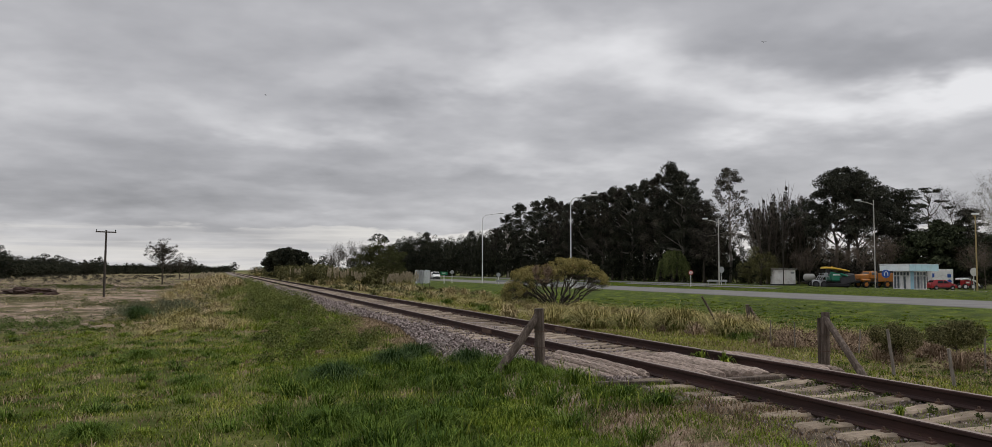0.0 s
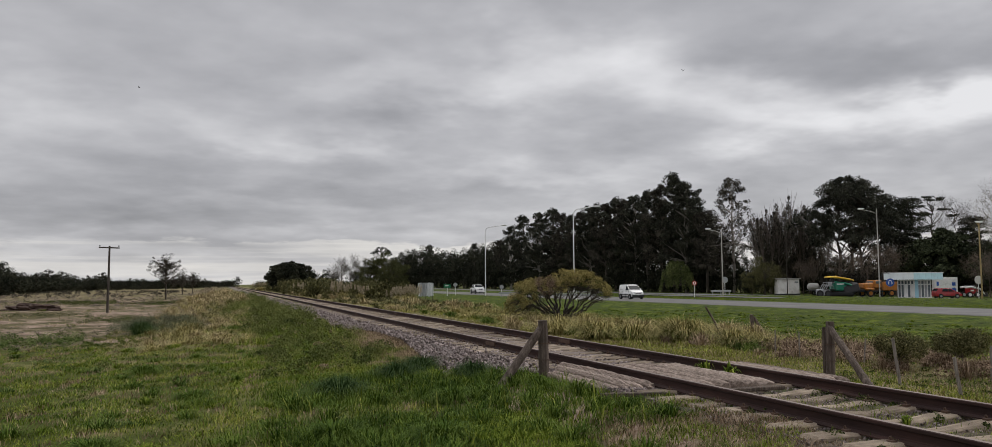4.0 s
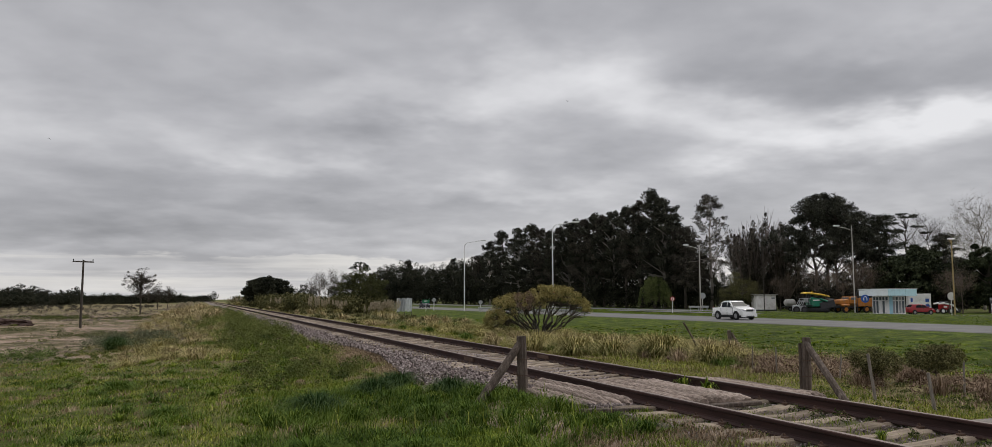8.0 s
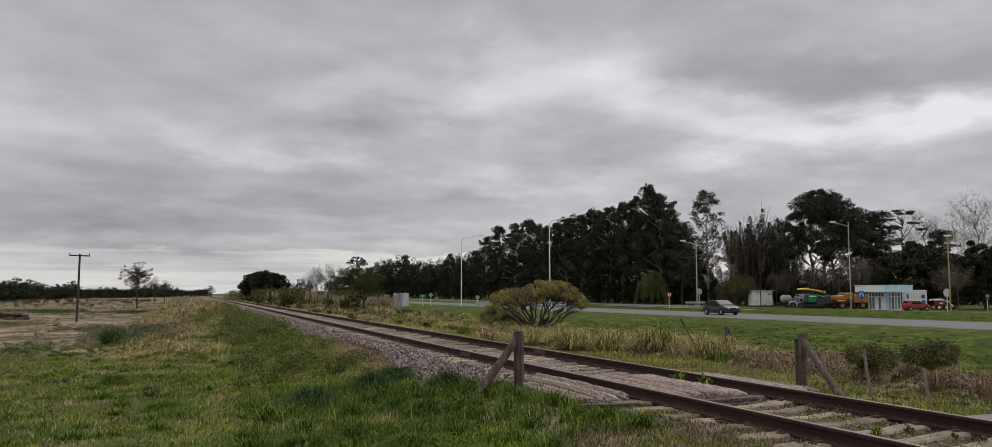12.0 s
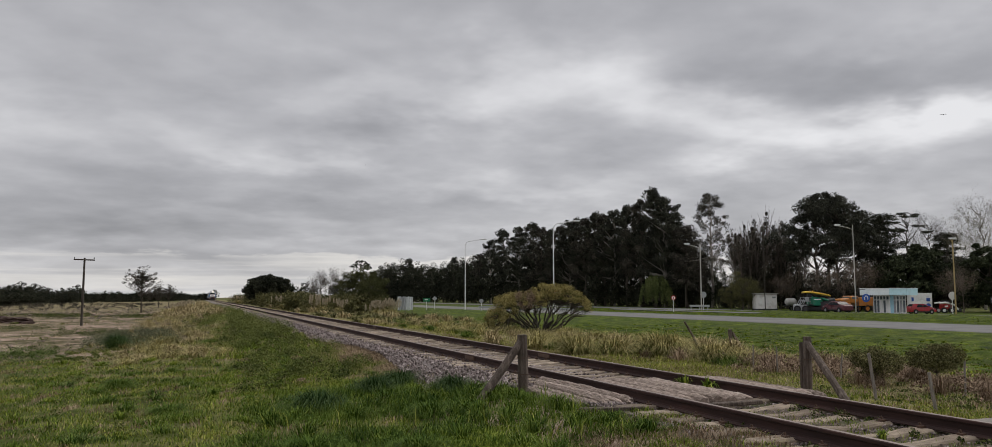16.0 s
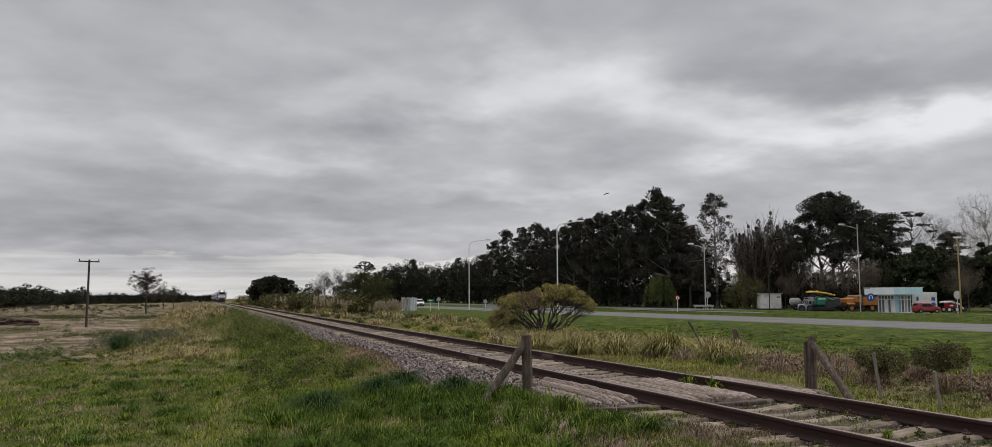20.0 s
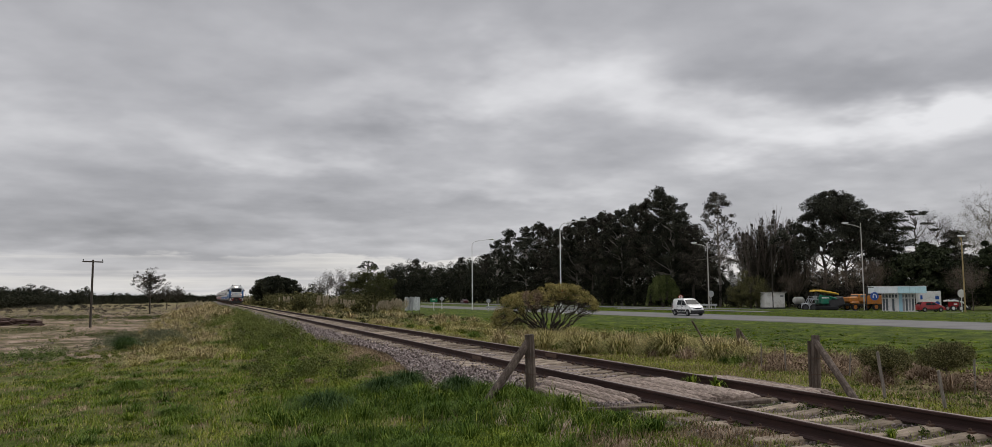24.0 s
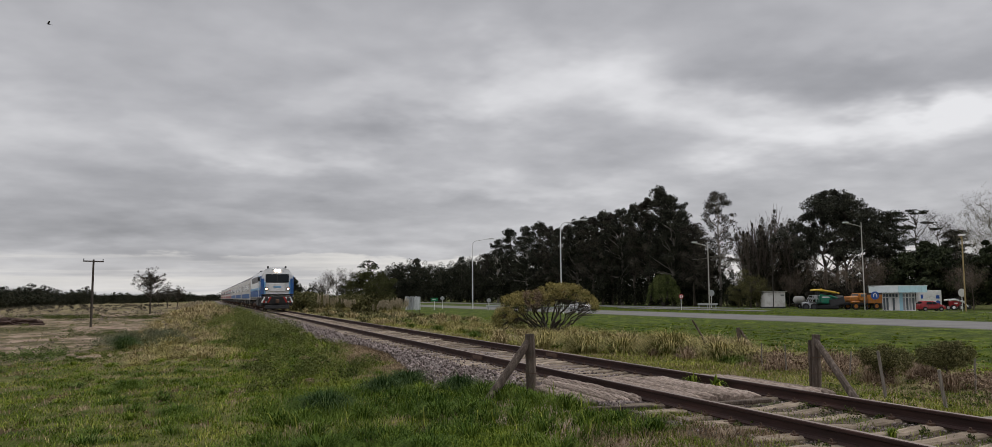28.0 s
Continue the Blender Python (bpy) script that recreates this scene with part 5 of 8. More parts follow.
def make_weeping(seed, w, h):
    """A rounded tree with drooping light green sprays."""
    rng = random.Random(seed)
    cl = []
    for k in range(60):
        a, q = rng.uniform(0, math.tau), math.sqrt(rng.uniform(0.1, 1))
        z = h * (0.95 - 0.42 * q ** 2)
        for j in range(5):
            cl.append((math.cos(a) * q * w * (0.40 + 0.02 * j), math.sin(a) * q * w * (0.40 + 0.02 * j), z - j * h * 0.10 + rng.uniform(-.1, .1), h * 0.05))
    cl = [c for c in cl if c[2] > 0.4]
    return tree("willow_tree", "rounded willow with drooping light green sprays", cl, w * 0.035, h * 0.3, leafy("pale_willow_leaves", (0.034, 0.046, 0.016), (0.088, 0.108, 0.036), (0.175, 0.195, 0.075), 0.4), BARK_DARK, 70, h * 0.011, seed, hang=2.5, flat=1.5, limbs=20, aspect=3.5)


def make_bare(seed, h, label="leafless tree with fine grey twigs", bark=None, wide=1.0, haze=None):
    rng = random.Random(seed)
    cl = crown_blob(rng, 34, (0, 0, h * 0.68), (h * .28 * wide, h * .28 * wide, h * .26), h * 0.10, 0.5)
    return tree("bare_tree", label, cl, h * 0.013, h * 0.22, haze or TWIGS, bark or BARK_PALE, 110, h * 0.0016, seed, hang=-0.8, flat=1.0, limbs=26, twig=True, aspect=22.0)


def make_layered(seed, h, leaf=None):
    """A cypress with flat dark layers of foliage."""
    rng = random.Random(seed)
    cl = []
    for k in range(11):
        zc = h * (0.38 + 0.58 * k / 10)
        for _ in range(11):
            a, q = rng.uniform(0, math.tau), rng.uniform(0.1, 1.0)
            w = h * 0.33 * (1.05 - 0.6 * k / 10)
            cl.append((math.cos(a) * w * q, math.sin(a) * w * q, zc + rng.uniform(-.02, .03) * h, h * 0.075 * rng.uniform(.7, 1.3)))
    return tree("cypress_tree", "dark cypress with flat spreading layers of foliage", cl, h * 0.03, h * 0.4, leaf or LEAF_DARK, BARK_DARK, 190, h * 0.0075, seed, flat=0.30, limbs=26)


def make_umbrella(seed, w, h, label, leaf=None, name="round_tree"):
    rng = random.Random(seed)
    cl = [c for c in crown_blob(rng, 280, (0, 0, h * 0.40), (w * 0.46, w * 0.46, h * 0.54), w * 0.062, 0.55) if c[2] > h * 0.12]
    return tree(name, label, cl, w * 0.035, h * 0.25, leaf or LEAF_DARK, BARK_DARK, 170, w * 0.0195, seed, limbs=14)


def make_pagoda(seed, h):
    """A tree with a long bare stem and thin flat plates of foliage at the top."""
    rng = random.Random(seed)
    cl = []
    for k in range(9):
        a, q = rng.uniform(0, math.tau), rng.uniform(0.3, 1.0)
        c = (math.cos(a) * q * h * 0.2, math.sin(a) * q * h * 0.2, h * rng.uniform(0.78, 0.99))
        cl += [(c[0] + rng.uniform(-.06, .06) * h, c[1] + rng.uniform(-.06, .06) * h, c[2] + rng.uniform(-.005, .01) * h, h * 0.04) for _ in range(4)]
    return tree("flat_topped_tree", "bare-stemmed tree with thin flat plates of foliage", cl, h * 0.014, h * 0.6, LEAF_DARK, BARK_DARK, 70, h * 0.008, seed, flat=0.25, limbs=20)


def make_parasol(seed, h):
    """A thin-stemmed tree under an arched, airy canopy."""
    rng = random.Random(seed)
    cl = []
    for k in range(90):
        a, q = rng.uniform(0, math.tau), math.sqrt(rng.uniform(0, 1))
        cl.append((math.cos(a) * q * h * 0.22, math.sin(a) * q * h * 0.22, h * (0.98 - 0.14 * q * q) + rng.uniform(-.02, .02) * h, h * 0.022 * rng.uniform(.6, 1.3)))
    return tree("parasol_tree", "thin-stemmed tree with an arched airy canopy", cl, h * 0.014, h * 0.62, LEAF_DARK, BARK_DARK, 60, h * 0.006, seed, flat=0.5, limbs=30)


def place(model, spots, group=""):
    """Sets a built tree on the first spot and copies on the rest: x, y, turn, size."""
    for k, (x, y, rz, sc) in enumerate(spots):
        m = pose(x, y, z_at(x, y), 0, 0, rz) @ Matrix.Scale(sc, 4)
        if k == 0:
            first = m
        else:
            copy_thing(model, m)
    model.matrix_basis = first


def spot(side, ahead):
    """A place by its distance ahead along the line that leaves the viewpoint 20 degrees from the railway, and its sideways offset per metre ahead."""
    a = radians(20.11)
    x = side * ahead
    k = reach(side, ahead)
    return (x * math.cos(a) + ahead * math.sin(a)) * k, (ahead * math.cos(a) - x * math.sin(a)) * k


FAR = 1.15


def reach(side, ahead):
    """The plain beyond the verge lies a little lower and farther out than the railway's."""
    return FAR if ahead * (side * 0.939 + 0.344) > 30 else 1.0


def stand(model, side, ahead, rz=0, sc=1.0, more=()):
    spots = [(*spot(side, ahead), rz, sc * reach(side, ahead))] + [(*spot(a, b), c, d * reach(a, b)) for a, b, c, d in more]
    place(model, spots)

# the wood behind the highway
stand(make_gum(101, 18.5, wide=0.8), 0.1877, 152, 121, 1.21, ((0.1546, 161, 303, 1.09), (0.1162, 174, 278, 1.09), (0.0046, 227, 66, 1.13), (0.0392, 207, 189, 1.13), (0.0623, 196, 309, 0.99), (-0.1108, 329, 242, 0.95), (0.2138, 145, 320, 0.93), (0.0931, 183, 297, 1.07),))
stand(make_gum(100, 17.0, wide=0.95, bark=BARK_PALE), 0.2008, 147, 33, 1.19, ((0.1392, 165, 310, 1.16), (0.0238, 214, 6, 1.21), (-0.0108, 235, 240, 1.09), (0.0854, 185, 132, 1.14), (-0.0554, 270, 282, 0.90),))
stand(make_gum(103, 16.0, LEAF_BROWN, 0.85), 0.1723, 154, 119, 1.28, ((0.1277, 168, 98, 1.20), (0.0508, 200, 240, 1.20), (0.1046, 176, 276, 1.20), (0.0738, 189, 281, 1.16), (-0.0246, 244, 243, 0.94), (0.2262, 140, 203, 0.89), (0.2431, 136, 327, 0.59),))
stand(make_gum(102, 16.0, wide=1.45, low=0.46, heads=27), 0.4100, 112, 77, 0.98, ((0.3850, 114, 118, 1.02), (0.3990, 117, 325, 1.05), (0.4330, 117, 77, 0.88),))
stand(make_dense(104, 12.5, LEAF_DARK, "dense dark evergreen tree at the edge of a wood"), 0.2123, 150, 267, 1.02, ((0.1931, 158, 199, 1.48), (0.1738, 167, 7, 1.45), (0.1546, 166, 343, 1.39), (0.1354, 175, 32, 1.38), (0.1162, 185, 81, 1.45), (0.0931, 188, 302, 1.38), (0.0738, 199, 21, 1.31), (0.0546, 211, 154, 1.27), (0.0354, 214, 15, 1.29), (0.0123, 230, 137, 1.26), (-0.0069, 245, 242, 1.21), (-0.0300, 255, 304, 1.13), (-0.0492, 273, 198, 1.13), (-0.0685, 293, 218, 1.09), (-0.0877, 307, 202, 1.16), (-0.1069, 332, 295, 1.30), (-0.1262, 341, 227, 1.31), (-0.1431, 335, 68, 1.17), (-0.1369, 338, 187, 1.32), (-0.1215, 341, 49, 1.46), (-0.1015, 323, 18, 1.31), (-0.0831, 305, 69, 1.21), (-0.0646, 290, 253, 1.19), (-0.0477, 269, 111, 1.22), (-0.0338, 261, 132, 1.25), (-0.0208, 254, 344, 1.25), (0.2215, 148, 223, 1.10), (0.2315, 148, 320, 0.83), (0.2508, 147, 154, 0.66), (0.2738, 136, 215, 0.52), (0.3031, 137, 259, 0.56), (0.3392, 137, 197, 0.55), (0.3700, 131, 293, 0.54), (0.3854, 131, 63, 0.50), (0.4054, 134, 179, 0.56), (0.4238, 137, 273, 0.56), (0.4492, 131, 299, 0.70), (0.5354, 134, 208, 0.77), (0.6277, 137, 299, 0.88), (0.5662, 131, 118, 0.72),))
stand(make_slender(105, 17.0, LEAF_BROWN), 0.2569, 136, 0, 1.10)
stand(make_broom(106, 14.5), 0.3223, 128, 0, 1.08, ((0.3020, 126, 100, 0.92), (0.3480, 127, 200, 0.86)))
stand(make_layered(107, 14.5), 0.4623, 117, 0, 0.93, ((0.5415, 124, 80, 0.78),))
stand(make_umbrella(108, 10.6, 8.0, "broad round dark evergreen behind a kiosk", LEAF_PINE), 0.5000, 108, 0, 1.13)
stand(make_pagoda(109, 14.0), 0.4954, 126, 0, 1.05)
stand(make_parasol(115, 9.0), -0.1690, 150)
stand(make_bare(110, 13.5, "leafless spreading tree behind a wood", BARK_DARK), 0.5231, 125, 0, 1.08)
stand(make_bare(111, 14.0, "pale leafless tree with fine yellowish twigs", haze=TWIGS_PALE, wide=1.15), 0.5862, 114, 0, 1.14)
stand(make_bare(116, 7.0, "bare brown brush tree behind parked machines", BARK_BROWN, 1.3, TWIGS_BROWN), 0.4354, 106, 60, 1.0, ((0.4496, 107, 160, 0.95), (0.4162, 105, 260, 0.9), (0.5438, 92, 30, 0.72), (0.5600, 93, 130, 0.80), (0.3831, 108, 30, 0.85), (0.3531, 116, 200, 0.8), (0.3400, 117, 100, 0.7)))
stand(make_umbrella(112, 7.5, 9.0, "large dark pine with a full crown", LEAF_PINE, "pine_tree"), 0.5938, 96, 0, 0.98, ((0.6277, 100, 70, 1.05),))
stand(make_weeping(113, 5.2, 4.8), 0.1892, 141, 0, 1.2)
stand(make_dense(114, 7.5, LEAF_OLIVE, "green leafy tree before the wood"), 0.2938, 119, 0, 0.80, ((0.3081, 119, 80, 0.50), (0.2788, 121, 190, 0.58)))


def make_thicket(seed, leaf, label, n=14, w=6.0, h=3.4):
    rng = random.Random(seed)
    cl = [(rng.uniform(-w / 2, w / 2), rng.uniform(-1.5, 1.5), rng.uniform(0.3, h), rng.uniform(0.7, 1.2)) for _ in range(n * 2)]
    return tree("thicket", label, cl, 0.12, h * 0.3, leaf, BARK_DARK, 150, 0.14, seed, "shrubs", limbs=10)


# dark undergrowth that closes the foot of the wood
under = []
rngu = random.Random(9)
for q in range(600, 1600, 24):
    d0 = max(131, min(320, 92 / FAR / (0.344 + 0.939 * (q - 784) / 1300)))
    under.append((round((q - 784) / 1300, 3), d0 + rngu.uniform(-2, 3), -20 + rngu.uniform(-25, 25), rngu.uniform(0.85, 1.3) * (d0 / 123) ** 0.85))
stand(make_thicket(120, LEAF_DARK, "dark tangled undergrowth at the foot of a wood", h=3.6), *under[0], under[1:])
stand(make_thicket(121, LEAF_BROWN, "brownish brush between parked machines", h=3.0, w=5), 0.3969, 109, 0, 0.9, ((0.4315, 110, 30, 1.1), (0.4523, 111, 70, 0.9), (0.3738, 112, 50, 0.8), (0.5508, 104, 50, 0.8), (0.5315, 106, 20, 0.9)))

# along the railway
stand(make_dense(130, 9.0, leafy("dark_olive_leaves", (0.020, 0.023, 0.010), (0.052, 0.057, 0.022), (0.125, 0.125, 0.052), 0.3), "bushy olive-green tree beside the railway", count=190, fine=0.0105), -0.1662, 112, 0, 0.76, ((-0.1492, 116, 120, 0.66), (-0.1838, 118, 220, 0.61), (-0.1585, 106, 300, 0.57)))
stand(make_umbrella(131, 10.6, 6.6, "wide round dark tree beside the railway"), -0.2805, 175, 0, 1.04)
stand(make_thicket(132, LEAF_OLIVE, "olive shrubs along the railway", h=1.9, w=4.5), -0.2415, 105, 60, 0.98, ((-0.2569, 125, 40, 1.02), (-0.2246, 98, 90, 0.81), (-0.2131, 104, 20, 0.85), (-0.2685, 140, 10, 1.02), (-0.2015, 108, 70, 0.89), (-0.2954, 190, 0, 1.10), (-0.2454, 128, 150, 1.06), (-0.3123, 230, 20, 1.10), (-0.1754, 104, 30, 1.02), (-0.1508, 106, 80, 0.94), (-0.2338, 114, 130, 1.02), (-0.1892, 106, 10, 0.94), (-0.2800, 160, 50, 1.10)))
stand(make_bare(133, 9.0, "leafless greyish trees in the distance", BARK_DARK), -0.2069, 170, 0, 0.95, ((-0.2185, 178, 60, 0.9), (-0.1969, 172, 150, 0.95), (-0.2277, 190, 220, 0.8)))
stand(make_dense(134, 9.0, LEAF_DARK, "dark distant tree on the plain", "distant_tree", 45, 0.017), -0.2531, 260, 0, 0.8, ((-0.2377, 250, 50, 0.72), (-0.2646, 280, 90, 0.56), (-0.2246, 260, 10, 0.64), (-0.1908, 210, 70, 0.72), (-0.2031, 230, 200, 0.64), (-0.1723, 200, 20, 0.68), (-0.1531, 185, 50, 0.72), (-0.3454, 420, 30, 0.64)))

# the far left tree line
left_row = []
rngl = random.Random(19)
for q in range(-60, 310, 11):
    left_row.append((round((q - 784) / 1300, 3), 230 + q * 0.9 + rngl.uniform(-12, 12), rngl.uniform(0, 360), rngl.uniform(0.55, 0.95) * (0.9 if q < 130 else 0.68)))
stand(make_dense(140, 9.0, LEAF_DARK, "dark tree of a distant row across the plain", "distant_tree", 85, 0.018), *left_row[0], left_row[1:])
left_low = [(round((q - 784) / 1300, 3), 215 + q * 0.8 + rngl.uniform(-8, 8), rngl.uniform(0, 360), rngl.uniform(1.0, 1.6)) for q in range(-60, 330, 8)]
stand(make_thicket(141, LEAF_DARK, "dusky brush before a distant tree row", h=2.6, w=7), *left_low[0], left_low[1:])


def make_street_tree(seed, h):
    rng = random.Random(seed)
    cl = crown_blob(rng, 120, (0, 0, h * 0.70), (h * .42, h * .42, h * .30), h * 0.050, 0.2)
    return tree("young_tree", "young thin-stemmed tree with an open dark crown", cl, h * 0.02, h * 0.42, LEAF_BROWN, BARK_DARK, 60, h * 0.0095, seed, limbs=110)


stand(make_street_tree(142, 5.2), -0.4345, 106, 0, 1.14, ((-0.4138, 149, 80, 0.85), (-0.4015, 182, 160, 0.95), (-0.4246, 200, 10, 0.8)))


def make_big_bush():
    """A wide bush: dark stems fan out from one root under an arched cap of many small yellowish puffs."""
    rng = random.Random(150)
    b = thing("flowering_bush", "wide bush with yellowish seed heads over bare twisted stems", "bush", pose(16.15, 38.1, z_at(16.15, 38.1) - 0.05, 0, 0, -21) @ Matrix.Diagonal((1.0, 1.0, 1.10, 1)))
    across = [-2.65, -2.25, -1.5, -0.7, 0.05, 0.85, 1.5, 1.95, 2.3]
    crest = [1.15, 1.76, 2.00, 2.04, 2.38, 2.36, 2.24, 1.98, 1.62]
    puffs = []
    for k in range(250):
        u, w = rng.uniform(-2.75, 2.38), rng.uniform(-1, 1)
        deep = 1.55 * math.sqrt(max(0.06, 1 - ((u + 0.18) / 2.7) ** 2))
        z = float(np.interp(u, across, crest)) * (1 - 0.22 * w * w) - 0.12
        if rng.random() < 0.30:
            z -= rng.uniform(0.12, 0.42)
        if u < -1.2 and rng.random() < 0.4:
            z -= rng.uniform(0.1, 0.85)
        puffs.append((u, w * deep, z, rng.uniform(.13, .25)))
    heads = [p for p in puffs if not (-1.25 < p[0] < -0.35 and rng.random() < 0.75)]
    dull = [p for p in puffs if p not in heads]
    stems = bmesh.new()
    mains = []
    for k in range(26):
        a = -1.45 + 2.9 * k / 25 + rng.uniform(-.08, .08)
        e = (math.sin(a) * 1.85 - 0.1, rng.uniform(-0.8, 0.8), 0.55 + 0.95 * math.cos(a) ** 0.5)
        mains += limb(stems, (rng.uniform(-.15, .15), rng.uniform(-.12, .12), -0.1), e, 0.060, 0.026, rng, 6, 6, 0.07)[2:]
    for p in puffs:
        q = min(mains, key=lambda m: (m - Vector((p[0] * 0.82, p[1] * 0.8, p[2] - 0.45))).length)
        limb(stems, q, (p[0], p[1], p[2] - 0.05), 0.017, 0.007, rng, 4, 3, 0.12)
        limb(stems, q, (p[0] + rng.uniform(-.4, .4), p[1] + rng.uniform(-.4, .4), p[2] - rng.uniform(.2, .5)), 0.013, 0.005, rng, 3, 3, 0.15)
    part("stem_frame", stems, POLEWOOD, b, "dark bare twisted stems")
    # the cap's shaded underside is put in as darker green leaves below the puffs
    under = [(x, y, z - r * 0.8, r * 0.8) for x, y, z, r in puffs if abs(y) < 0.9][::3]
    v, f = leaf_cards([c[:3] for c in under], [c[3] for c in under], 50, 0.03, 151, 0.5, fine=True)
    fast_mesh("foliage", v, f[:0], LEAF_GREEN, f, parent=b)
    v, f = leaf_cards([c[:3] for c in dull], [c[3] for c in dull], 190, 0.026, 153, 0.8, fine=True)
    fast_mesh("withered_cap", v, f[:0], DEADBRUSH, f, parent=b)
    v, f = leaf_cards([c[:3] for c in heads], [c[3] for c in heads], 190, 0.026, 152, 0.8, fine=True)
    fast_mesh("flower_cap", v, f[:0], FLOWER, f, parent=b)


make_big_bush()


def make_round_shrub(x, y, seed, r):
    rng = random.Random(seed)
    cl = crown_blob(rng, 150, (0, 0, r * 0.84), (r * .95, r * 0.85, r * 0.50), 0.11, 0.35)
    s = tree("round_shrub", "small round olive-green shrub standing in dead brush", cl, 0.02, 0.2, leafy("glossy_shrub_leaves", (0.034, 0.036, 0.016), (0.108, 0.106, 0.044), (0.29, 0.265, 0.125), 0.6), BARK_DARK, 120, 0.016, seed, "shrub", limbs=20)
    s["group"] = "shrubs by the fence"
    s.matrix_basis = pose(x, y, z_at(x, y))


make_round_shrub(12.9, 13.2, 160, 0.56)
make_round_shrub(14.2, 12.9, 161, 0.62)
weeds("plain_scrub", 700, (-90, -9, 130, 270), 166, 0.50, LEAF_BROWN, "low dusky scrub across the dry plain", 0.07, 110, clump=0.35, near=0.8, flat=0.6)
weeds("yard_grass_clumps", 120, (-40, -4.5, 40, 110), 167, 0.34, WEED, "low green patches of weeds on the bare yard", 0.03, 120, clump=0.6, near=1.3, flat=0.35)
weeds("dead_brush", 230, (11.4, 16.2, 8.5, 19), 162, 0.24, DEADBRUSH, "tangle of dead brown leaves along the fence", 0.028, 90, clump=0.2, keep=by_fence)
weeds("fence_weeds", 150, (9.2, 14.0, 6.5, 13), 164, 0.09, LEAF_GREEN, "low green weeds along the fence", 0.016, 80, clump=0.3, flat=0.5, lift=0.3)


def make_reeds(name, x, y, n, w, h, seed):
    """Pampas: arching leaves and upright pale plumes."""
    rng = random.Random(seed)
    t = tussock(name, "tall pampas grass with pale feathery plumes", x, y, h * 0.6, w * 0.8, 500, MIXGRASS, "pampas grass", seed, 0.03, "pampas with plumes")
    stalk, plume = bmesh.new(), []
    for k in range(int(n * 1.2)):
        a, q = rng.uniform(0, math.tau), rng.uniform(0.1, 1) * w
        tip = (math.cos(a) * q * 1.2, math.sin(a) * q * 1.2, h * rng.uniform(0.8, 1.15))
        limb(stalk, (math.cos(a) * q * 0.4, math.sin(a) * q * 0.4, 0), tip, 0.012, 0.008, rng, 3, 2, 0.02)
        plume += [(tip[0], tip[1], tip[2] - 0.13 * j, 0.08 + 0.02 * j) for j in range(4)]
    part("stalk_bundle", stalk, DRYGRASS, t)
    v, f = leaf_cards([c[:3] for c in plume], [c[3] for c in plume], 36, 0.03, seed, 1.6, hang=2.5, aspect=4.5)
    fast_mesh("plume_spray", v, f, PLUME, parent=t)


for k, (u, d, n, w, h) in enumerate(((-0.1308, 92, 24, 1.2, 1.75), (-0.1415, 90, 18, 1.0, 1.6), (-0.2162, 90, 20, 1.1, 1.8), (-0.2646, 120, 18, 1.3, 1.7), (-0.1954, 100, 12, 1.0, 1.5), (-0.1492, 86, 12, 1.0, 1.4), (-0.3169, 220, 20, 3.0, 2.0), (-0.3815, 150, 20, 1.6, 1.2), (-0.3746, 170, 20, 1.6, 1.3), (-0.3877, 140, 16, 1.6, 1.0))):
    make_reeds("pampas_grass", *spot(u, d), n, w, h, 170 + k)

# ---- poles, lamps, signs ----


def make_pole():
    t = thing("telegraph_pole", "dark wooden telegraph pole with one crossarm", "utility pole", pose(-7.3, 61.6, z_at(-7.3, 61.6), 0, 0.4, 0))
    part("shaft", tube([(0, 0, -0.4), (0, 0, 2.2), (0, 0, 4.55)], [0.085, 0.075, 0.06], 10), POLEWOOD, t)
    part("crossarm", box((0, -0.09, 4.42), (1.30, 0.07, 0.085), 0.012, Euler((0, radians(0.5), radians(18))).to_matrix()), POLEWOOD, t)
    for x in (-0.6, 0.6):
        part("insulator", tube([(x * .95, -0.09 + x * 0.31, 4.47), (x * .95, -0.09 + x * .31, 4.55), (x * .95, -0.09 + x * .31, 4.6)], [0.018, 0.035, 0.02], 8), GLASSWARE, t)


GLASSWARE = glass("dark_insulator_glass", (0.05, 0.06, 0.06))
LENS = material("pale_lamp_lens", [(0.55, 0.55, 0.52), (0.7, 0.7, 0.68)], rough=0.3)
make_pole()


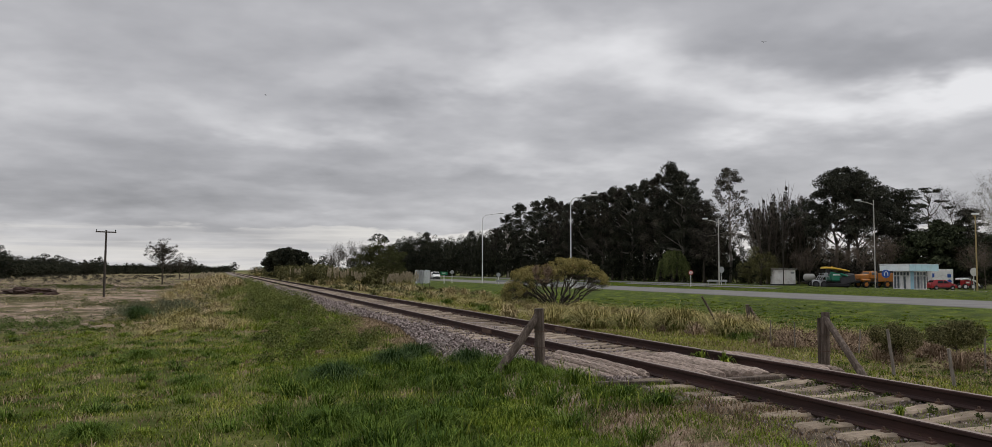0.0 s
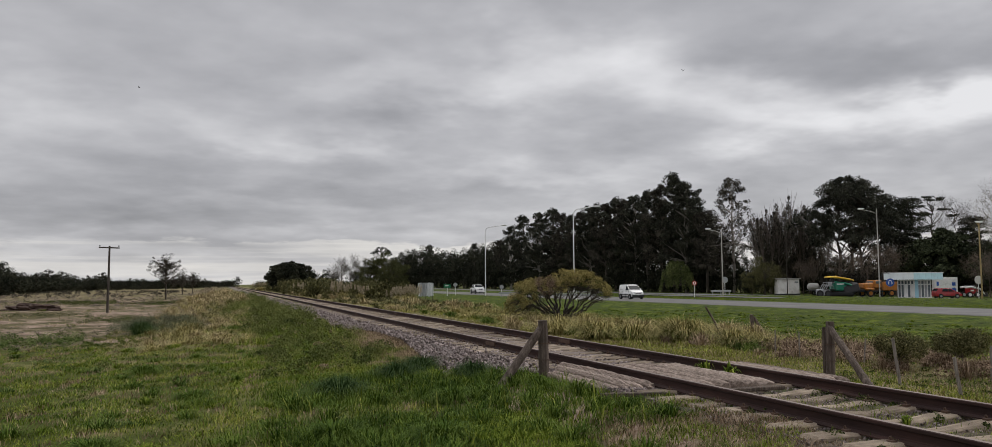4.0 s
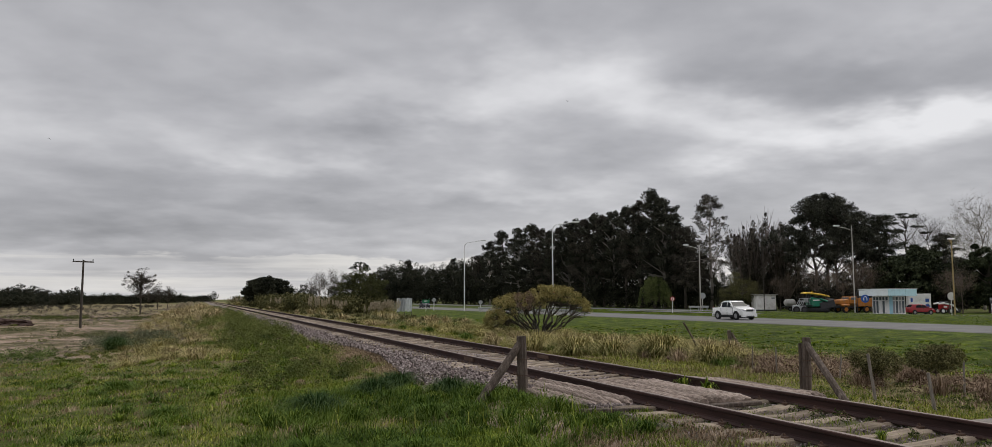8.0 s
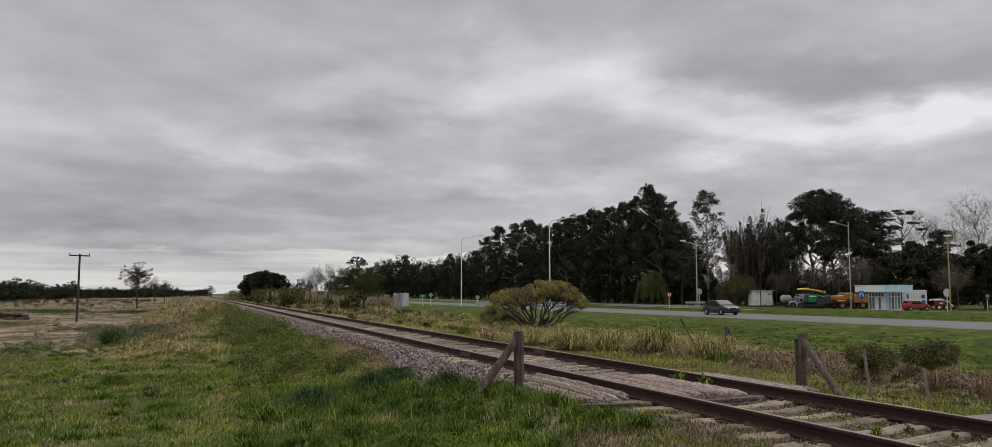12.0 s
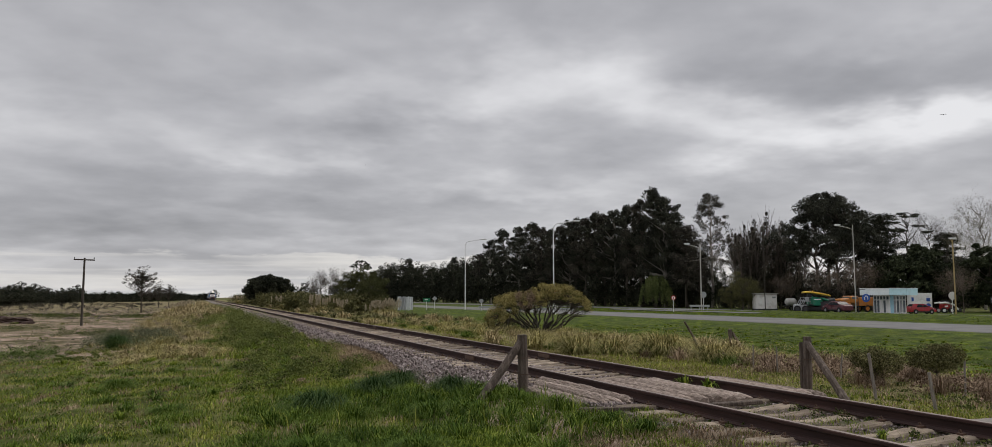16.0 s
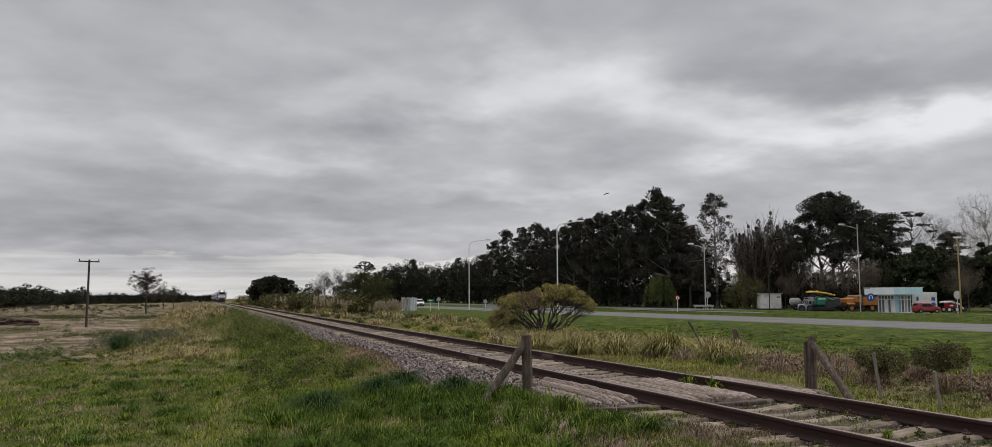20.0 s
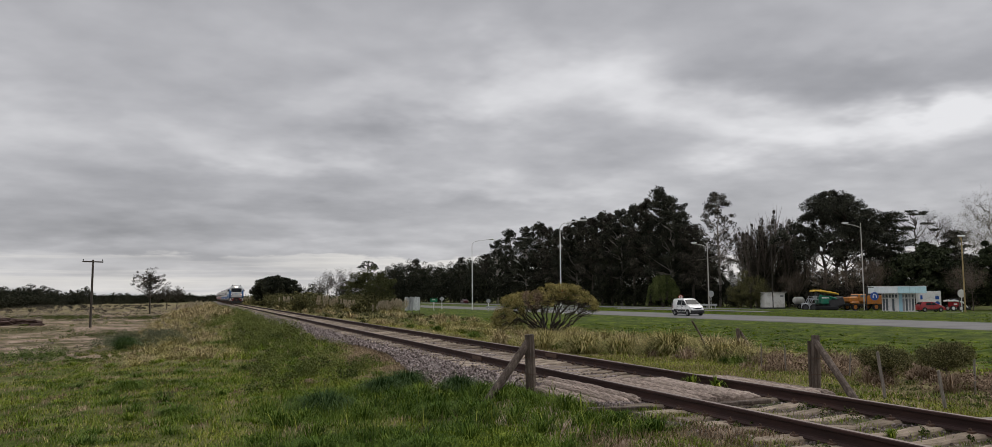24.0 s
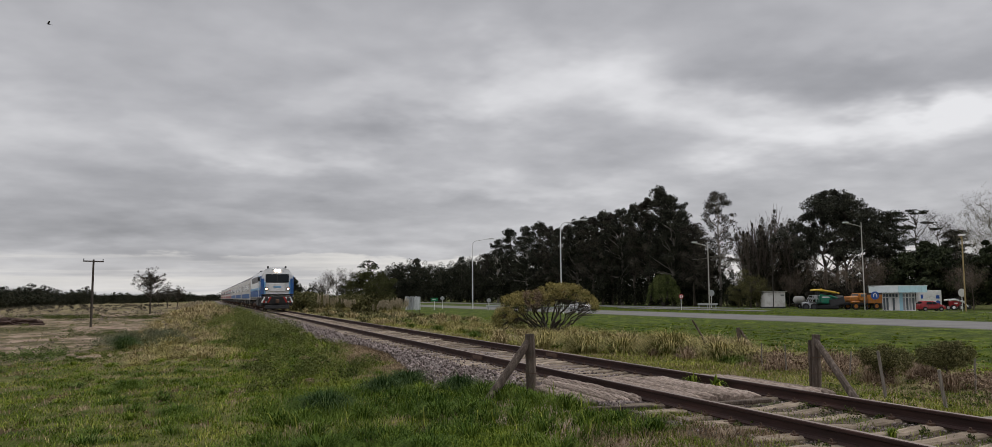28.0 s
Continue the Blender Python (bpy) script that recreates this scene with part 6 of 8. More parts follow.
def make_lamp(name, label, x, y, h, arm, turn, mat, r=0.085, curved=True):
    t = thing(name, label, "street lamp", pose(x, y, z_at(x, y), 0, 0, turn) @ Matrix.Scale(FAR, 4), "highway lamps")
    if curved:
        part("mast", tube([(0, 0, -0.3), (0, 0, h * 0.5), (0, 0, h - 1.1)], [r, r * 0.8, r * 0.6], 10), mat, t)
        pts = [(0, 0, h - 1.1)] + [(arm * 0.22 * (1 - math.cos(q)), 0, h - 1.1 + 0.78 * math.sin(q)) for q in np.linspace(0.3, 1.45, 5)] + [(arm, 0, h)]
        part("arm", tube(pts, [r * 0.6] * 3 + [r * 0.5] * 4, 8), mat, t)
        part("lamp_head", box((arm + 0.3, 0, h + 0.02), (0.8, 0.28, 0.14), 0.04), GALV, t)
        part("lens", box((arm + 0.3, 0, h - 0.06), (0.6, 0.22, 0.05), 0.015), LENS, t)
    else:
        part("mast", tube([(0, 0, -0.3), (0, 0, h * 0.5), (0, 0, h)], [r, r * 0.85, r * 0.7], 10), mat, t)
        part("arm", tube([(0, 0, h - 0.6), (arm * 0.35, 0, h - 0.3), (arm, 0, h - 0.05)], [r * 0.5, r * 0.45, r * 0.4], 8), mat, t)
        part("lamp_head", box((arm + 0.3, 0, h), (0.75, 0.26, 0.13), 0.04), GALV, t)
        part("lens", box((arm + 0.3, 0, h - 0.08), (0.55, 0.2, 0.05), 0.015), LENS, t)
    return t


make_lamp("street_lamp", "tall galvanised highway lamp with a long curved arm", *spot(0.0654, 95), 10.7, 2.4, -20, GALV)
make_lamp("street_lamp", "tall galvanised highway lamp with a long curved arm", *spot(-0.0419, 128), 10.9, 2.7, -20, GALV)
CREAM = paint("chalky_cream_paint", (0.42, 0.40, 0.36), 0.6, 0.3, 0)
make_lamp("street_lamp", "cream painted lamp post with a straight arm", *spot(0.2438, 107), 8.6, -2.0, -24, CREAM, 0.09, False)
make_lamp("street_lamp", "cream painted lamp post with a straight arm", *spot(0.4300, 99), 10.5, -2.1, -24, CREAM, 0.075, False)
OCHRE = paint("ochre_wooden_mast", (0.36, 0.27, 0.12), 0.8, 0.5, 0)
make_lamp("street_lamp", "short ochre lamp mast with a small head", *spot(0.5504, 87), 8.0, -0.3, -20, OCHRE, 0.085, False)

RED = paint("sign_red", (0.42, 0.025, 0.02), 0.4, 0.1, 0)
WHITE = paint("off_white_paint", (0.80, 0.80, 0.78), 0.5, 0.25, 0)
SIGNBLUE = paint("sign_blue", (0.02, 0.09, 0.36), 0.4, 0.1, 0)
SIGNGREEN = paint("sign_green", (0.01, 0.17, 0.075), 0.4, 0.1, 0)
SIGNBACK = paint("grey_sign_back", (0.34, 0.35, 0.36), 0.5, 0.2, 0)
STEEL_DULL = paint("dull_dark_steel", (0.07, 0.075, 0.085), 0.6, 0.2, 0)
BLACK = paint("black_enamel", (0.012, 0.012, 0.013), 0.45, 0.1, 0)


def sign(name, label, side, ahead, zc, parts_, post_top, turn=-14, mat=GALV):
    x, y = spot(side, ahead)
    t = thing(name, label, "road sign", pose(x, y, z_at(x, y), 0, 0, turn) @ Matrix.Scale(FAR, 4))
    part("sign_post", tube([(0, 0.05, -0.2), (0, 0.05, post_top)], 0.04, 8), mat, t)
    for nm, bm, mt in parts_:
        part(nm, bm, mt, t)
    return t


def round_plate(zc, r, y=0.0, d=0.03):
    return disc((0, y, zc), (0, 1, 0), r, d, 24)


sign("no_entry_sign", "round red no entry sign with a white bar", 0.0677, 90, 2.2, [("plate", round_plate(2.35, 0.42), RED), ("bar", box((0, -0.03, 2.35), (0.56, 0.03, 0.14), 0.008), WHITE)], 2.4)
sign("prohibition_sign", "round white sign with a red rim", 0.2100, 104, 2.0, [("rim", round_plate(1.75, 0.30), RED), ("plate", round_plate(1.75, 0.21, -0.02), WHITE), ("bar", box((0, -0.045, 1.75), (0.10, 0.02, 0.30), 0.004, None), RED)], 1.7)
sign("sign_back", "grey back of a round road sign", 0.2465, 107, 1.9, [("plate", round_plate(2.0, 0.40), SIGNBACK)], 2.4)
sign("sign_back", "pale back of a round road sign", 0.5469, 88, 1.9, [("plate", round_plate(1.95, 0.43), material("bleached_sign_back", [(0.5, 0.5, 0.47), (0.62, 0.61, 0.58)], rough=0.6))], 2.3)
sign("sign_back", "back of a round road sign by the highway", -0.0223, 120, 1.9, [("plate", round_plate(1.35, 0.3), SIGNBACK)], 1.45)
sign("direction_sign", "green road direction sign with white marks", -0.0885, 124, 1.5, [("plate", box((0, 0, 1.55), (1.05, 0.04, 0.5), 0.01), SIGNGREEN), ("legend", box((-0.05, -0.035, 1.6), (0.5, 0.02, 0.1), 0.004), WHITE)], 1.5)
sign("warning_sign", "diamond-shaped sign back on a post", -0.0788, 128, 1.6, [("plate", box((0, 0, 1.65), (0.55, 0.04, 0.55), 0.01, Euler((0, radians(45), 0)).to_matrix()), SIGNBACK)], 1.7)
sign("small_sign", "small square dark road sign on a post", 0.5954, 92, 2.2, [("plate", box((0, 0, 1.45), (0.5, 0.04, 0.65), 0.01), STEEL_DULL), ("panel", box((0, -0.035, 1.6), (0.36, 0.02, 0.2), 0.004), SIGNBACK)], 1.75)


def make_board():
    x, y = spot(-0.1146, 100)
    t = thing("corrugated_panel", "patch of pale corrugated sheet fence by the road", "fence panel", pose(x, y, z_at(x, y) + 0.35, 0, 0, -25) @ Matrix.Diagonal((0.84, 1, 0.92, 1)))
    zinc = material("whitewashed_sheet", [(0.18, 0.19, 0.20), (0.46, 0.48, 0.50), (0.68, 0.70, 0.71)], scale=2.6, rough=0.7, stretch=(4, 4, 0.5), obj=0.5)
    for k in range(9):
        if k % 4 == 0:
            part("panel_post", box((-1.0 + 0.25 * k, 0.08, 0.6), (0.09, 0.09, 2.4), 0.01), POLEWOOD, t)
        part("sheet", box((-1.0 + 0.25 * k, 0.02 * (k % 2), 1.0), (0.235, 0.03, 1.75 + 0.12 * math.sin(k * 2.3)), 0.008), zinc, t)


make_board()


def make_guardrail(side, ahead, ln, turn):
    x, y = spot(side, ahead)
    t = thing("guard_rail", "short length of grey highway guard rail", "guard rail", pose(x, y, z_at(x, y), 0, 0, turn) @ Matrix.Scale(FAR, 4))
    part("beam", box((0, 0, 0.55), (ln, 0.06, 0.26), 0.03), SIGNBACK, t)
    for k in range(3):
        part("rail_post", box((-ln * 0.42 + k * ln * 0.42, 0.08, 0.3), (0.1, 0.1, 0.65), 0.01), SIGNBACK, t)


make_guardrail(0.2415, 107, 2.6, -18)
make_guardrail(-0.0092, 114, 4.0, -40)
make_guardrail(0.0662, 94, 5.0, -40)
strip("junction", grid_lines([(86, 126, 3)]), lambda y: centre(y) + 14.5, lambda y: centre(y) + 16.4, -0.14, ASPHALT, "worn pale apron at a highway junction", "pavement")


def make_heap():
    """A low heap of dug earth on the yard."""
    rng = random.Random(77)
    t = thing("earth_heap", "low long heap of dark reddish earth on the yard", "earth heap", pose(-14.0, 72.6, z_at(-14.0, 72.6), 0, 0, -8))
    bm = bmesh.new()
    bmesh.ops.create_icosphere(bm, subdivisions=4, radius=1.0)
    for v in bm.verts:
        d = noise.fractal(v.co * 2.2 + Vector((3, 1, 0)), 1.0, 2.0, 5) * 0.35
        v.co = Vector((v.co.x * 1.9, v.co.y * 1.1, v.co.z * 0.5)) * (1 + d * 1.4)
    part("soil", bm, material("dug_red_earth", [(0.022, 0.014, 0.011), (0.060, 0.037, 0.030), (0.12, 0.078, 0.062)], scale=2.5, rough=0.95, bump=1.0, bump_scale=9), t)


make_heap()

# ---- kiosk, hut and parked machines ----
PALEBLUE = paint("pale_blue_fascia", (0.52, 0.76, 0.81), 0.5, 0.12, 0)
TEALWALL = paint("light_blue_panel", (0.36, 0.60, 0.70), 0.5, 0.15, 0)
WINDOW = glass("dim_shop_glass", (0.10, 0.115, 0.125))
SHOPGREY = paint("grey_shop_wall", (0.30, 0.31, 0.32), 0.6, 0.2, 0)
YELLOW = paint("machine_yellow", (0.62, 0.40, 0.02), 0.45, 0.25, 0.1)
MGREEN = paint("machine_green", (0.006, 0.165, 0.095), 0.45, 0.25, 0.1)
ORANGE = paint("machine_orange", (0.42, 0.15, 0.02), 0.5, 0.4, 0.1)
TYRE = material("tyre_rubber", [(0.012, 0.012, 0.012), (0.022, 0.022, 0.022)], rough=0.9)
STEEL = material("dark_steel", [(0.03, 0.03, 0.032), (0.06, 0.06, 0.062)], rough=0.6, metal=0.3)
DARKINT = material("dark_interior", [(0.015, 0.015, 0.016), (0.03, 0.03, 0.03)], rough=0.9)


FASCIA = paint("bluish_white_fascia", (0.80, 0.86, 0.88), 0.5, 0.12, 0)


def make_kiosk():
    """Its glazed corner faces the highway: local x and y run along the two glazed sides."""
    t = thing("kiosk", "small glazed kiosk with an overhanging pale blue flat roof", "kiosk", pose(*spot(0.4708, 87), -0.27) @ Matrix.Scale(FAR * 0.925, 4))
    part("floor_slab", box((1.1, 1.1, 0.05), (2.9, 2.9, 0.12), 0.02), CONCRETE, t)
    part("back_wall", box((1.25, 2.35, 1.1), (2.3, 0.1, 2.1), 0.01), WHITE, t)
    part("side_wall", box((2.35, 1.2, 1.1), (0.1, 2.2, 2.1), 0.01), WHITE, t)
    part("counter", box((1.3, 1.3, 0.6), (1.5, 1.5, 1.0), 0.02), SHOPGREY, t)
    for k in range(6):
        part("mullion", box((0.0, 0.02 + 0.46 * k, 1.1), (0.10, 0.10, 2.1), 0.008), WHITE, t)
        part("mullion", box((0.05 + 0.46 * k, 0.0, 1.1), (0.10, 0.10, 2.1), 0.008), WHITE, t)
    for zz in (0.14, 1.62, 2.1):
        part("transom", box((0.01, 1.2, zz), (0.08, 2.4, 0.09), 0.008), WHITE, t)
        part("transom", box((1.2, 0.01, zz), (2.4, 0.08, 0.09), 0.008), WHITE, t)
    for k in range(5):
        for zz, hh in ((0.88, 1.38), (1.86, 0.36)):
            part("pane", box((0.012, 0.25 + 0.46 * k, zz), (0.02, 0.34, hh), 0.002), WHITE if k in (0, 2) and zz < 1 else WINDOW, t)
            part("pane", box((0.28 + 0.46 * k, 0.012, zz), (0.34, 0.02, hh), 0.002), SHOPGREY if k in (1, 3) else WINDOW, t)
    part("corner_panel", box((0.30, -0.055, 1.1), (0.5, 0.02, 2.05), 0.005), TEALWALL, t)
    for k in range(5):
        part("fascia_panel", box((-1.2, -1.2 + 0.44 + 0.87 * k, 2.55), (0.06, 0.85, 0.78), 0.01), FASCIA, t, "bluish white roof fascia panel")
        part("fascia_panel", box((-1.2 + 0.42 + 0.83 * k, -1.2, 2.55), (0.81, 0.06, 0.78), 0.01), PALEBLUE, t, "pale blue roof fascia panel")
    part("roof_deck", box((0.88, 0.98, 2.54), (4.1, 4.3, 0.74), 0.02), WHITE, t)
    part("roof_trim", box((0.88, 0.98, 2.95), (4.3, 4.5, 0.05), 0.015), WHITE, t)
    return t


make_kiosk()


def make_blue_sign():
    x, y = spot(0.4427, 88)
    t = thing("hanging_sign", "round dark blue hanging sign with a white arch mark", "sign", pose(x, y, -0.27, 0, 0, -24) @ Matrix.Scale(FAR * 0.925, 4))
    part("sign_post", tube([(-0.8, 0.3, -0.2), (-0.8, 0.3, 2.9)], 0.05, 8), STEEL, t)
    part("bracket", tube([(-0.8, 0.3, 2.85), (0, 0.1, 2.85)], 0.03, 6), STEEL, t)
    part("plate", disc((0, 0, 1.85), (0, 1, 0), 0.46, 0.08, 28), SIGNBLUE, t)
    arch = [(0.18 * math.cos(a), -0.06, 1.88 + 0.20 * math.sin(a)) for a in np.linspace(0, math.pi, 9)]
    part("arch_mark", tube([(0.18, -0.06, 1.65)] + arch + [(-0.18, -0.06, 1.65)], 0.05, 6), WHITE, t)


make_blue_sign()


def make_hut():
    x, y = spot(0.3200, 118)
    t = thing("utility_hut", "small stained white hut with a flat projecting roof", "hut", pose(x, y, -0.29, 0, 0, -20) @ Matrix.Scale(FAR * 0.93, 4))
    wall = material("stained_whitewash", [(0.70, 0.67, 0.63), (0.82, 0.80, 0.77), (0.86, 0.85, 0.83)], scale=0.8, rough=0.9, dirt=((0.30, 0.24, 0.20), 0.9, 0.4), stretch=(2, 2, 0.7))
    part("wall_block", box((0, 0, 1.25), (3.1, 2.2, 2.3), 0.02), wall, t)
    part("roof", box((0, 0, 2.46), (3.5, 2.6, 0.14), 0.02), CONCRETE, t)
    part("drip_edge", box((0, 0, 2.375), (3.3, 2.4, 0.05), 0.008), IRON, t, "rusty brown edge under the roof")
    part("plinth", box((0, 0, 0.05), (3.2, 2.3, 0.3), 0.02), STEEL, t)
    part("door", box((-0.25, -1.11, 1.0), (0.8, 0.04, 1.8), 0.01), wall, t)
    part("vent", box((1.1, -1.11, 1.9), (0.5, 0.04, 0.25), 0.01), SHOPGREY, t)
    p = thing("utility_pole", "thin dark pole standing before a hut", "utility pole", pose(*spot(0.3208, 115), -0.29) @ Matrix.Scale(FAR, 4))
    part("shaft", tube([(0, 0, -0.2), (0, 0, 4), (0, 0, 9.0)], [0.07, 0.06, 0.05], 8), POLEWOOD, p)
    part("crossarm", box((0, 0, 6.2), (0.9, 0.06, 0.07), 0.01), POLEWOOD, p)


make_hut()


def wheel(parent, x, y, r, w, rimmat, outer):
    """A wheel with its tyre and rim; outer is the side the rim faces."""
    bm = bmesh.new()
    pts = [(r * 0.58, -w / 2), (r * 0.93, -w / 2), (r, -w * 0.36), (r, w * 0.36), (r * 0.93, w / 2), (r * 0.58, w / 2)]
    n = 22
    rings = [[bm.verts.new((math.cos(a) * q, yy, math.sin(a) * q)) for q, yy in pts] for a in np.linspace(0, math.tau, n, endpoint=False)]
    for i in range(n):
        for k in range(len(pts)):
            bm.faces.new((rings[i][k], rings[i][(k + 1) % len(pts)], rings[(i + 1) % n][(k + 1) % len(pts)], rings[(i + 1) % n][k]))
    wh = part("wheel", bm, TYRE, parent, smooth=False)
    wh.location = (x, y, r)
    rim = bmesh.new()
    add_tube(rim, [(0, -w * 0.44, 0), (0, w * 0.44, 0)], r * 0.60, 18)
    add_tube(rim, [(0, outer * w * 0.28, 0), (0, outer * w * 0.53, 0)], r * 0.2, 10)
    for k in range(6):
        a = k * math.tau / 6
        add_box(rim, (math.cos(a) * r * 0.4, outer * w * 0.46, math.sin(a) * r * 0.4), (r * 0.5, w * 0.1, r * 0.13), 0, Euler((0, -a, 0)).to_matrix())
    part("rim", rim, rimmat, wh)
    return wh


def make_paver():
    x, y = spot(0.3815, 100)
    t = thing("road_paver", "green road paving machine with a yellow canopy", "construction machine", pose(x, y, -0.29, 0, 0, -18) @ Matrix.Scale(FAR, 4))
    part("hopper", box((1.2, 0, 1.0), (2.0, 1.8, 1.1), 0.15, Euler((0, radians(-14), 0)).to_matrix()), STEEL, t)
    bm = box((-0.05, 0, 1.35), (1.5, 1.7, 1.15), 0.12)
    for v in bm.verts:
        if v.co.z > 1.5 and v.co.x > 0:
            v.co.z -= 0.3
    part("engine_hood", bm, MGREEN, t)
    part("front_guard", box((0.75, -0.3, 1.55), (1.0, 1.5, 0.24), 0.08, Euler((0, radians(16), 0)).to_matrix()), MGREEN, t)
    part("panel", box((-0.1, -0.87, 1.55), (0.9, 0.04, 0.12), 0.01), WHITE, t)
    bm = bmesh.new()
    rows = [[bm.verts.new((px, py, pz + dz)) for py, dz in ((-w, 0), (-w * .6, .07), (w * .6, .07), (w, 0), (w, -.12), (-w, -.12))] for px, pz, w in ((-1.45, 2.42, .55), (-1.2, 2.46, .9), (-0.3, 2.38, .95), (0.7, 2.22, .95), (1.35, 2.10, .8), (1.7, 2.02, .45))]
    for r0, r1 in zip(rows, rows[1:]):
        for k in range(6):
            bm.faces.new((r0[k], r0[(k + 1) % 6], r1[(k + 1) % 6], r1[k]))
    bm.faces.new(rows[0][::-1])
    bm.faces.new(rows[-1])
    bmesh.ops.recalc_face_normals(bm, faces=bm.faces)
    part("canopy", bm, YELLOW, t)
    for px, py in ((-1.1, -.8), (-1.1, .8), (1.2, -.8), (1.2, .8)):
        part("canopy_post", tube([(px, py, 1.0), (px, py, 2.2)], 0.04, 6), STEEL, t)
    for py in (-0.75, 0.75):
        part("crawler_track", box((0, py, 0.35), (3.0, 0.35, 0.6), 0.2), TYRE, t)
    part("screed", box((-1.9, 0, 0.6), (0.8, 2.4, 0.7), 0.08), SIGNBACK, t)
    for k in range(4):
        part("screed_arm", tube([(-2.2, -1.0 + 0.6 * k, 0.5), (-1.6, -1.0 + 0.6 * k, 1.5), (-1.0, -0.9 + 0.55 * k, 1.3)], 0.05, 6), SIGNBACK, t)
    for k, px in enumerate((-2.7, -1.75)):
        wheel(t, px, -1.15, 0.42, 0.12, STEEL, -1)
    for k in range(3):
        part("guard_rail", tube([(-2.3 + 0.45 * k, -1.05, 0.9), (-2.25 + 0.45 * k, -1.05, 1.75), (-1.75 + 0.42 * k, -1.05, 1.75)], 0.035, 6), SIGNBACK, t)
    part("step_plate", box((-1.5, -1.0, 0.95), (1.5, 0.5, 0.06), 0.01), STEEL, t)
    part("control_box", box((-1.35, -0.8, 1.55), (0.35, 0.4, 0.5), 0.04), SIGNBACK, t)
    part("seat", box((-0.9, -0.4, 1.95), (0.5, 0.5, 0.6), 0.08), BLACK, t)
    part("beacon", tube([(-0.3, 0, 2.3), (-0.3, 0, 2.6)], 0.09, 8), YELLOW, t)
    w = thing("wrapped_drum", "pale rounded drum on a trailer frame", "trailer", pose(*spot(0.3515, 112), -0.29, 0, 0, -18))
    part("drum", tube([(-0.85, 0, 1.35), (-0.6, 0, 1.35), (0.6, 0, 1.35), (0.9, 0, 1.4)], [0.3, 0.55, 0.55, 0.25], 16), material("pale_tarpaulin", [(0.34, 0.33, 0.31), (0.46, 0.45, 0.42)], rough=0.9), w)
    part("frame", box((0, 0, 0.72), (2.0, 0.9, 0.12), 0.02), STEEL, w)
    wheel(w, 0.3, -0.55, 0.36, 0.16, STEEL, -1)
    wheel(w, 0.3, 0.55, 0.36, 0.16, SIGNBACK, 1)


make_paver()


def make_old_truck():
    x, y = spot(0.4262, 101)
    t = thing("orange_truck", "old orange road works truck with a rounded bonnet", "truck", pose(x, y, -0.29, 0, 0, 172) @ Matrix.Scale(FAR * 0.93, 4))
    # local x forward; the bonnet faces away from the kiosk
    bm = box((1.55, 0, 1.45), (1.4, 1.6, 0.75), 0.14)
    for v in bm.verts:
        if v.co.x > 1.8:
            v.co.z -= 0.12 * (v.co.z - 1.0)
            v.co.y *= 0.88
    part("bonnet", bm, ORANGE, t)
    for sy in (-1, 1):
        part("mudguard", box((1.5, sy * 0.85, 1.0), (1.3, 0.35, 0.35), 0.13), ORANGE, t)
        wheel(t, 1.5, sy * 0.88, 0.45, 0.26, ORANGE, sy)
        wheel(t, -1.5, sy * 0.88, 0.45, 0.30, ORANGE, sy)
        part("side_window", box((0.35, sy * 0.93, 1.86), (0.7, 0.03, 0.32), 0.02), WINDOW, t)
    part("cab", box((0.3, 0, 1.62), (1.2, 1.84, 1.0), 0.14), ORANGE, t)
    part("windscreen", box((0.91, 0, 1.86), (0.03, 1.4, 0.32), 0.01), WINDOW, t)
    part("cargo_body", box((-1.4, 0, 1.36), (2.3, 1.95, 1.12), 0.06), ORANGE, t)
    for k in range(5):
        part("body_rib", box((-2.4 + 0.5 * k, 0.985, 1.45), (0.08, 0.05, 1.0), 0.01), ORANGE, t)
    part("chassis", box((-0.2, 0, 0.72), (4.6, 0.9, 0.2), 0.03), STEEL, t)
    part("bumper", box((2.35, 0, 0.85), (0.12, 1.8, 0.22), 0.03), STEEL, t)


make_old_truck()

# ---- vehicles ----


def prism(profile, width, bevel=0.04, seg=2, ends=None):
    """A body from its side outline; width(z) gives the half width at each height."""
    bm = bmesh.new()
    l = [bm.verts.new((x, width(z), z)) for x, z in profile]
    r = [bm.verts.new((x, -width(z), z)) for x, z in profile]
    n = len(profile)
    for k in range(n):
        bm.faces.new((l[k], l[(k + 1) % n], r[(k + 1) % n], r[k]))
    bm.faces.new(l[::-1])
    bm.faces.new(r)
    if bevel:
        side = [e for e in bm.edges if e.verts[0].co.y * e.verts[1].co.y > 0]
        bmesh.ops.bevel(bm, geom=side, offset=bevel, segments=seg, affect="EDGES", profile=0.6)
    if ends:
        bmesh.ops.triangulate(bm, faces=[f for f in bm.faces if len(f.verts) > 4])
        for v in bm.verts:
            v.co.y *= narrowing(v.co.x, ends)
    return bm


def narrowing(x, half_length):
    """How far a body draws in towards its nose and tail, seen from above."""
    return 1 - 0.15 * max(0.0, (abs(x) - half_length + 0.75) / 0.75) ** 2


def side_panel(poly, width, sy, out=0.012, deep=0.03):
    bm = bmesh.new()
    a = [bm.verts.new((x, sy * (width(z) + out), z)) for x, z in poly]
    b = [bm.verts.new((x, sy * (width(z) - deep), z)) for x, z in poly]
    n = len(poly)
    bm.faces.new(a)
    bm.faces.new(b[::-1])
    for k in range(n):
        bm.faces.new((a[k], b[k], b[(k + 1) % n], a[(k + 1) % n]))
    return bm


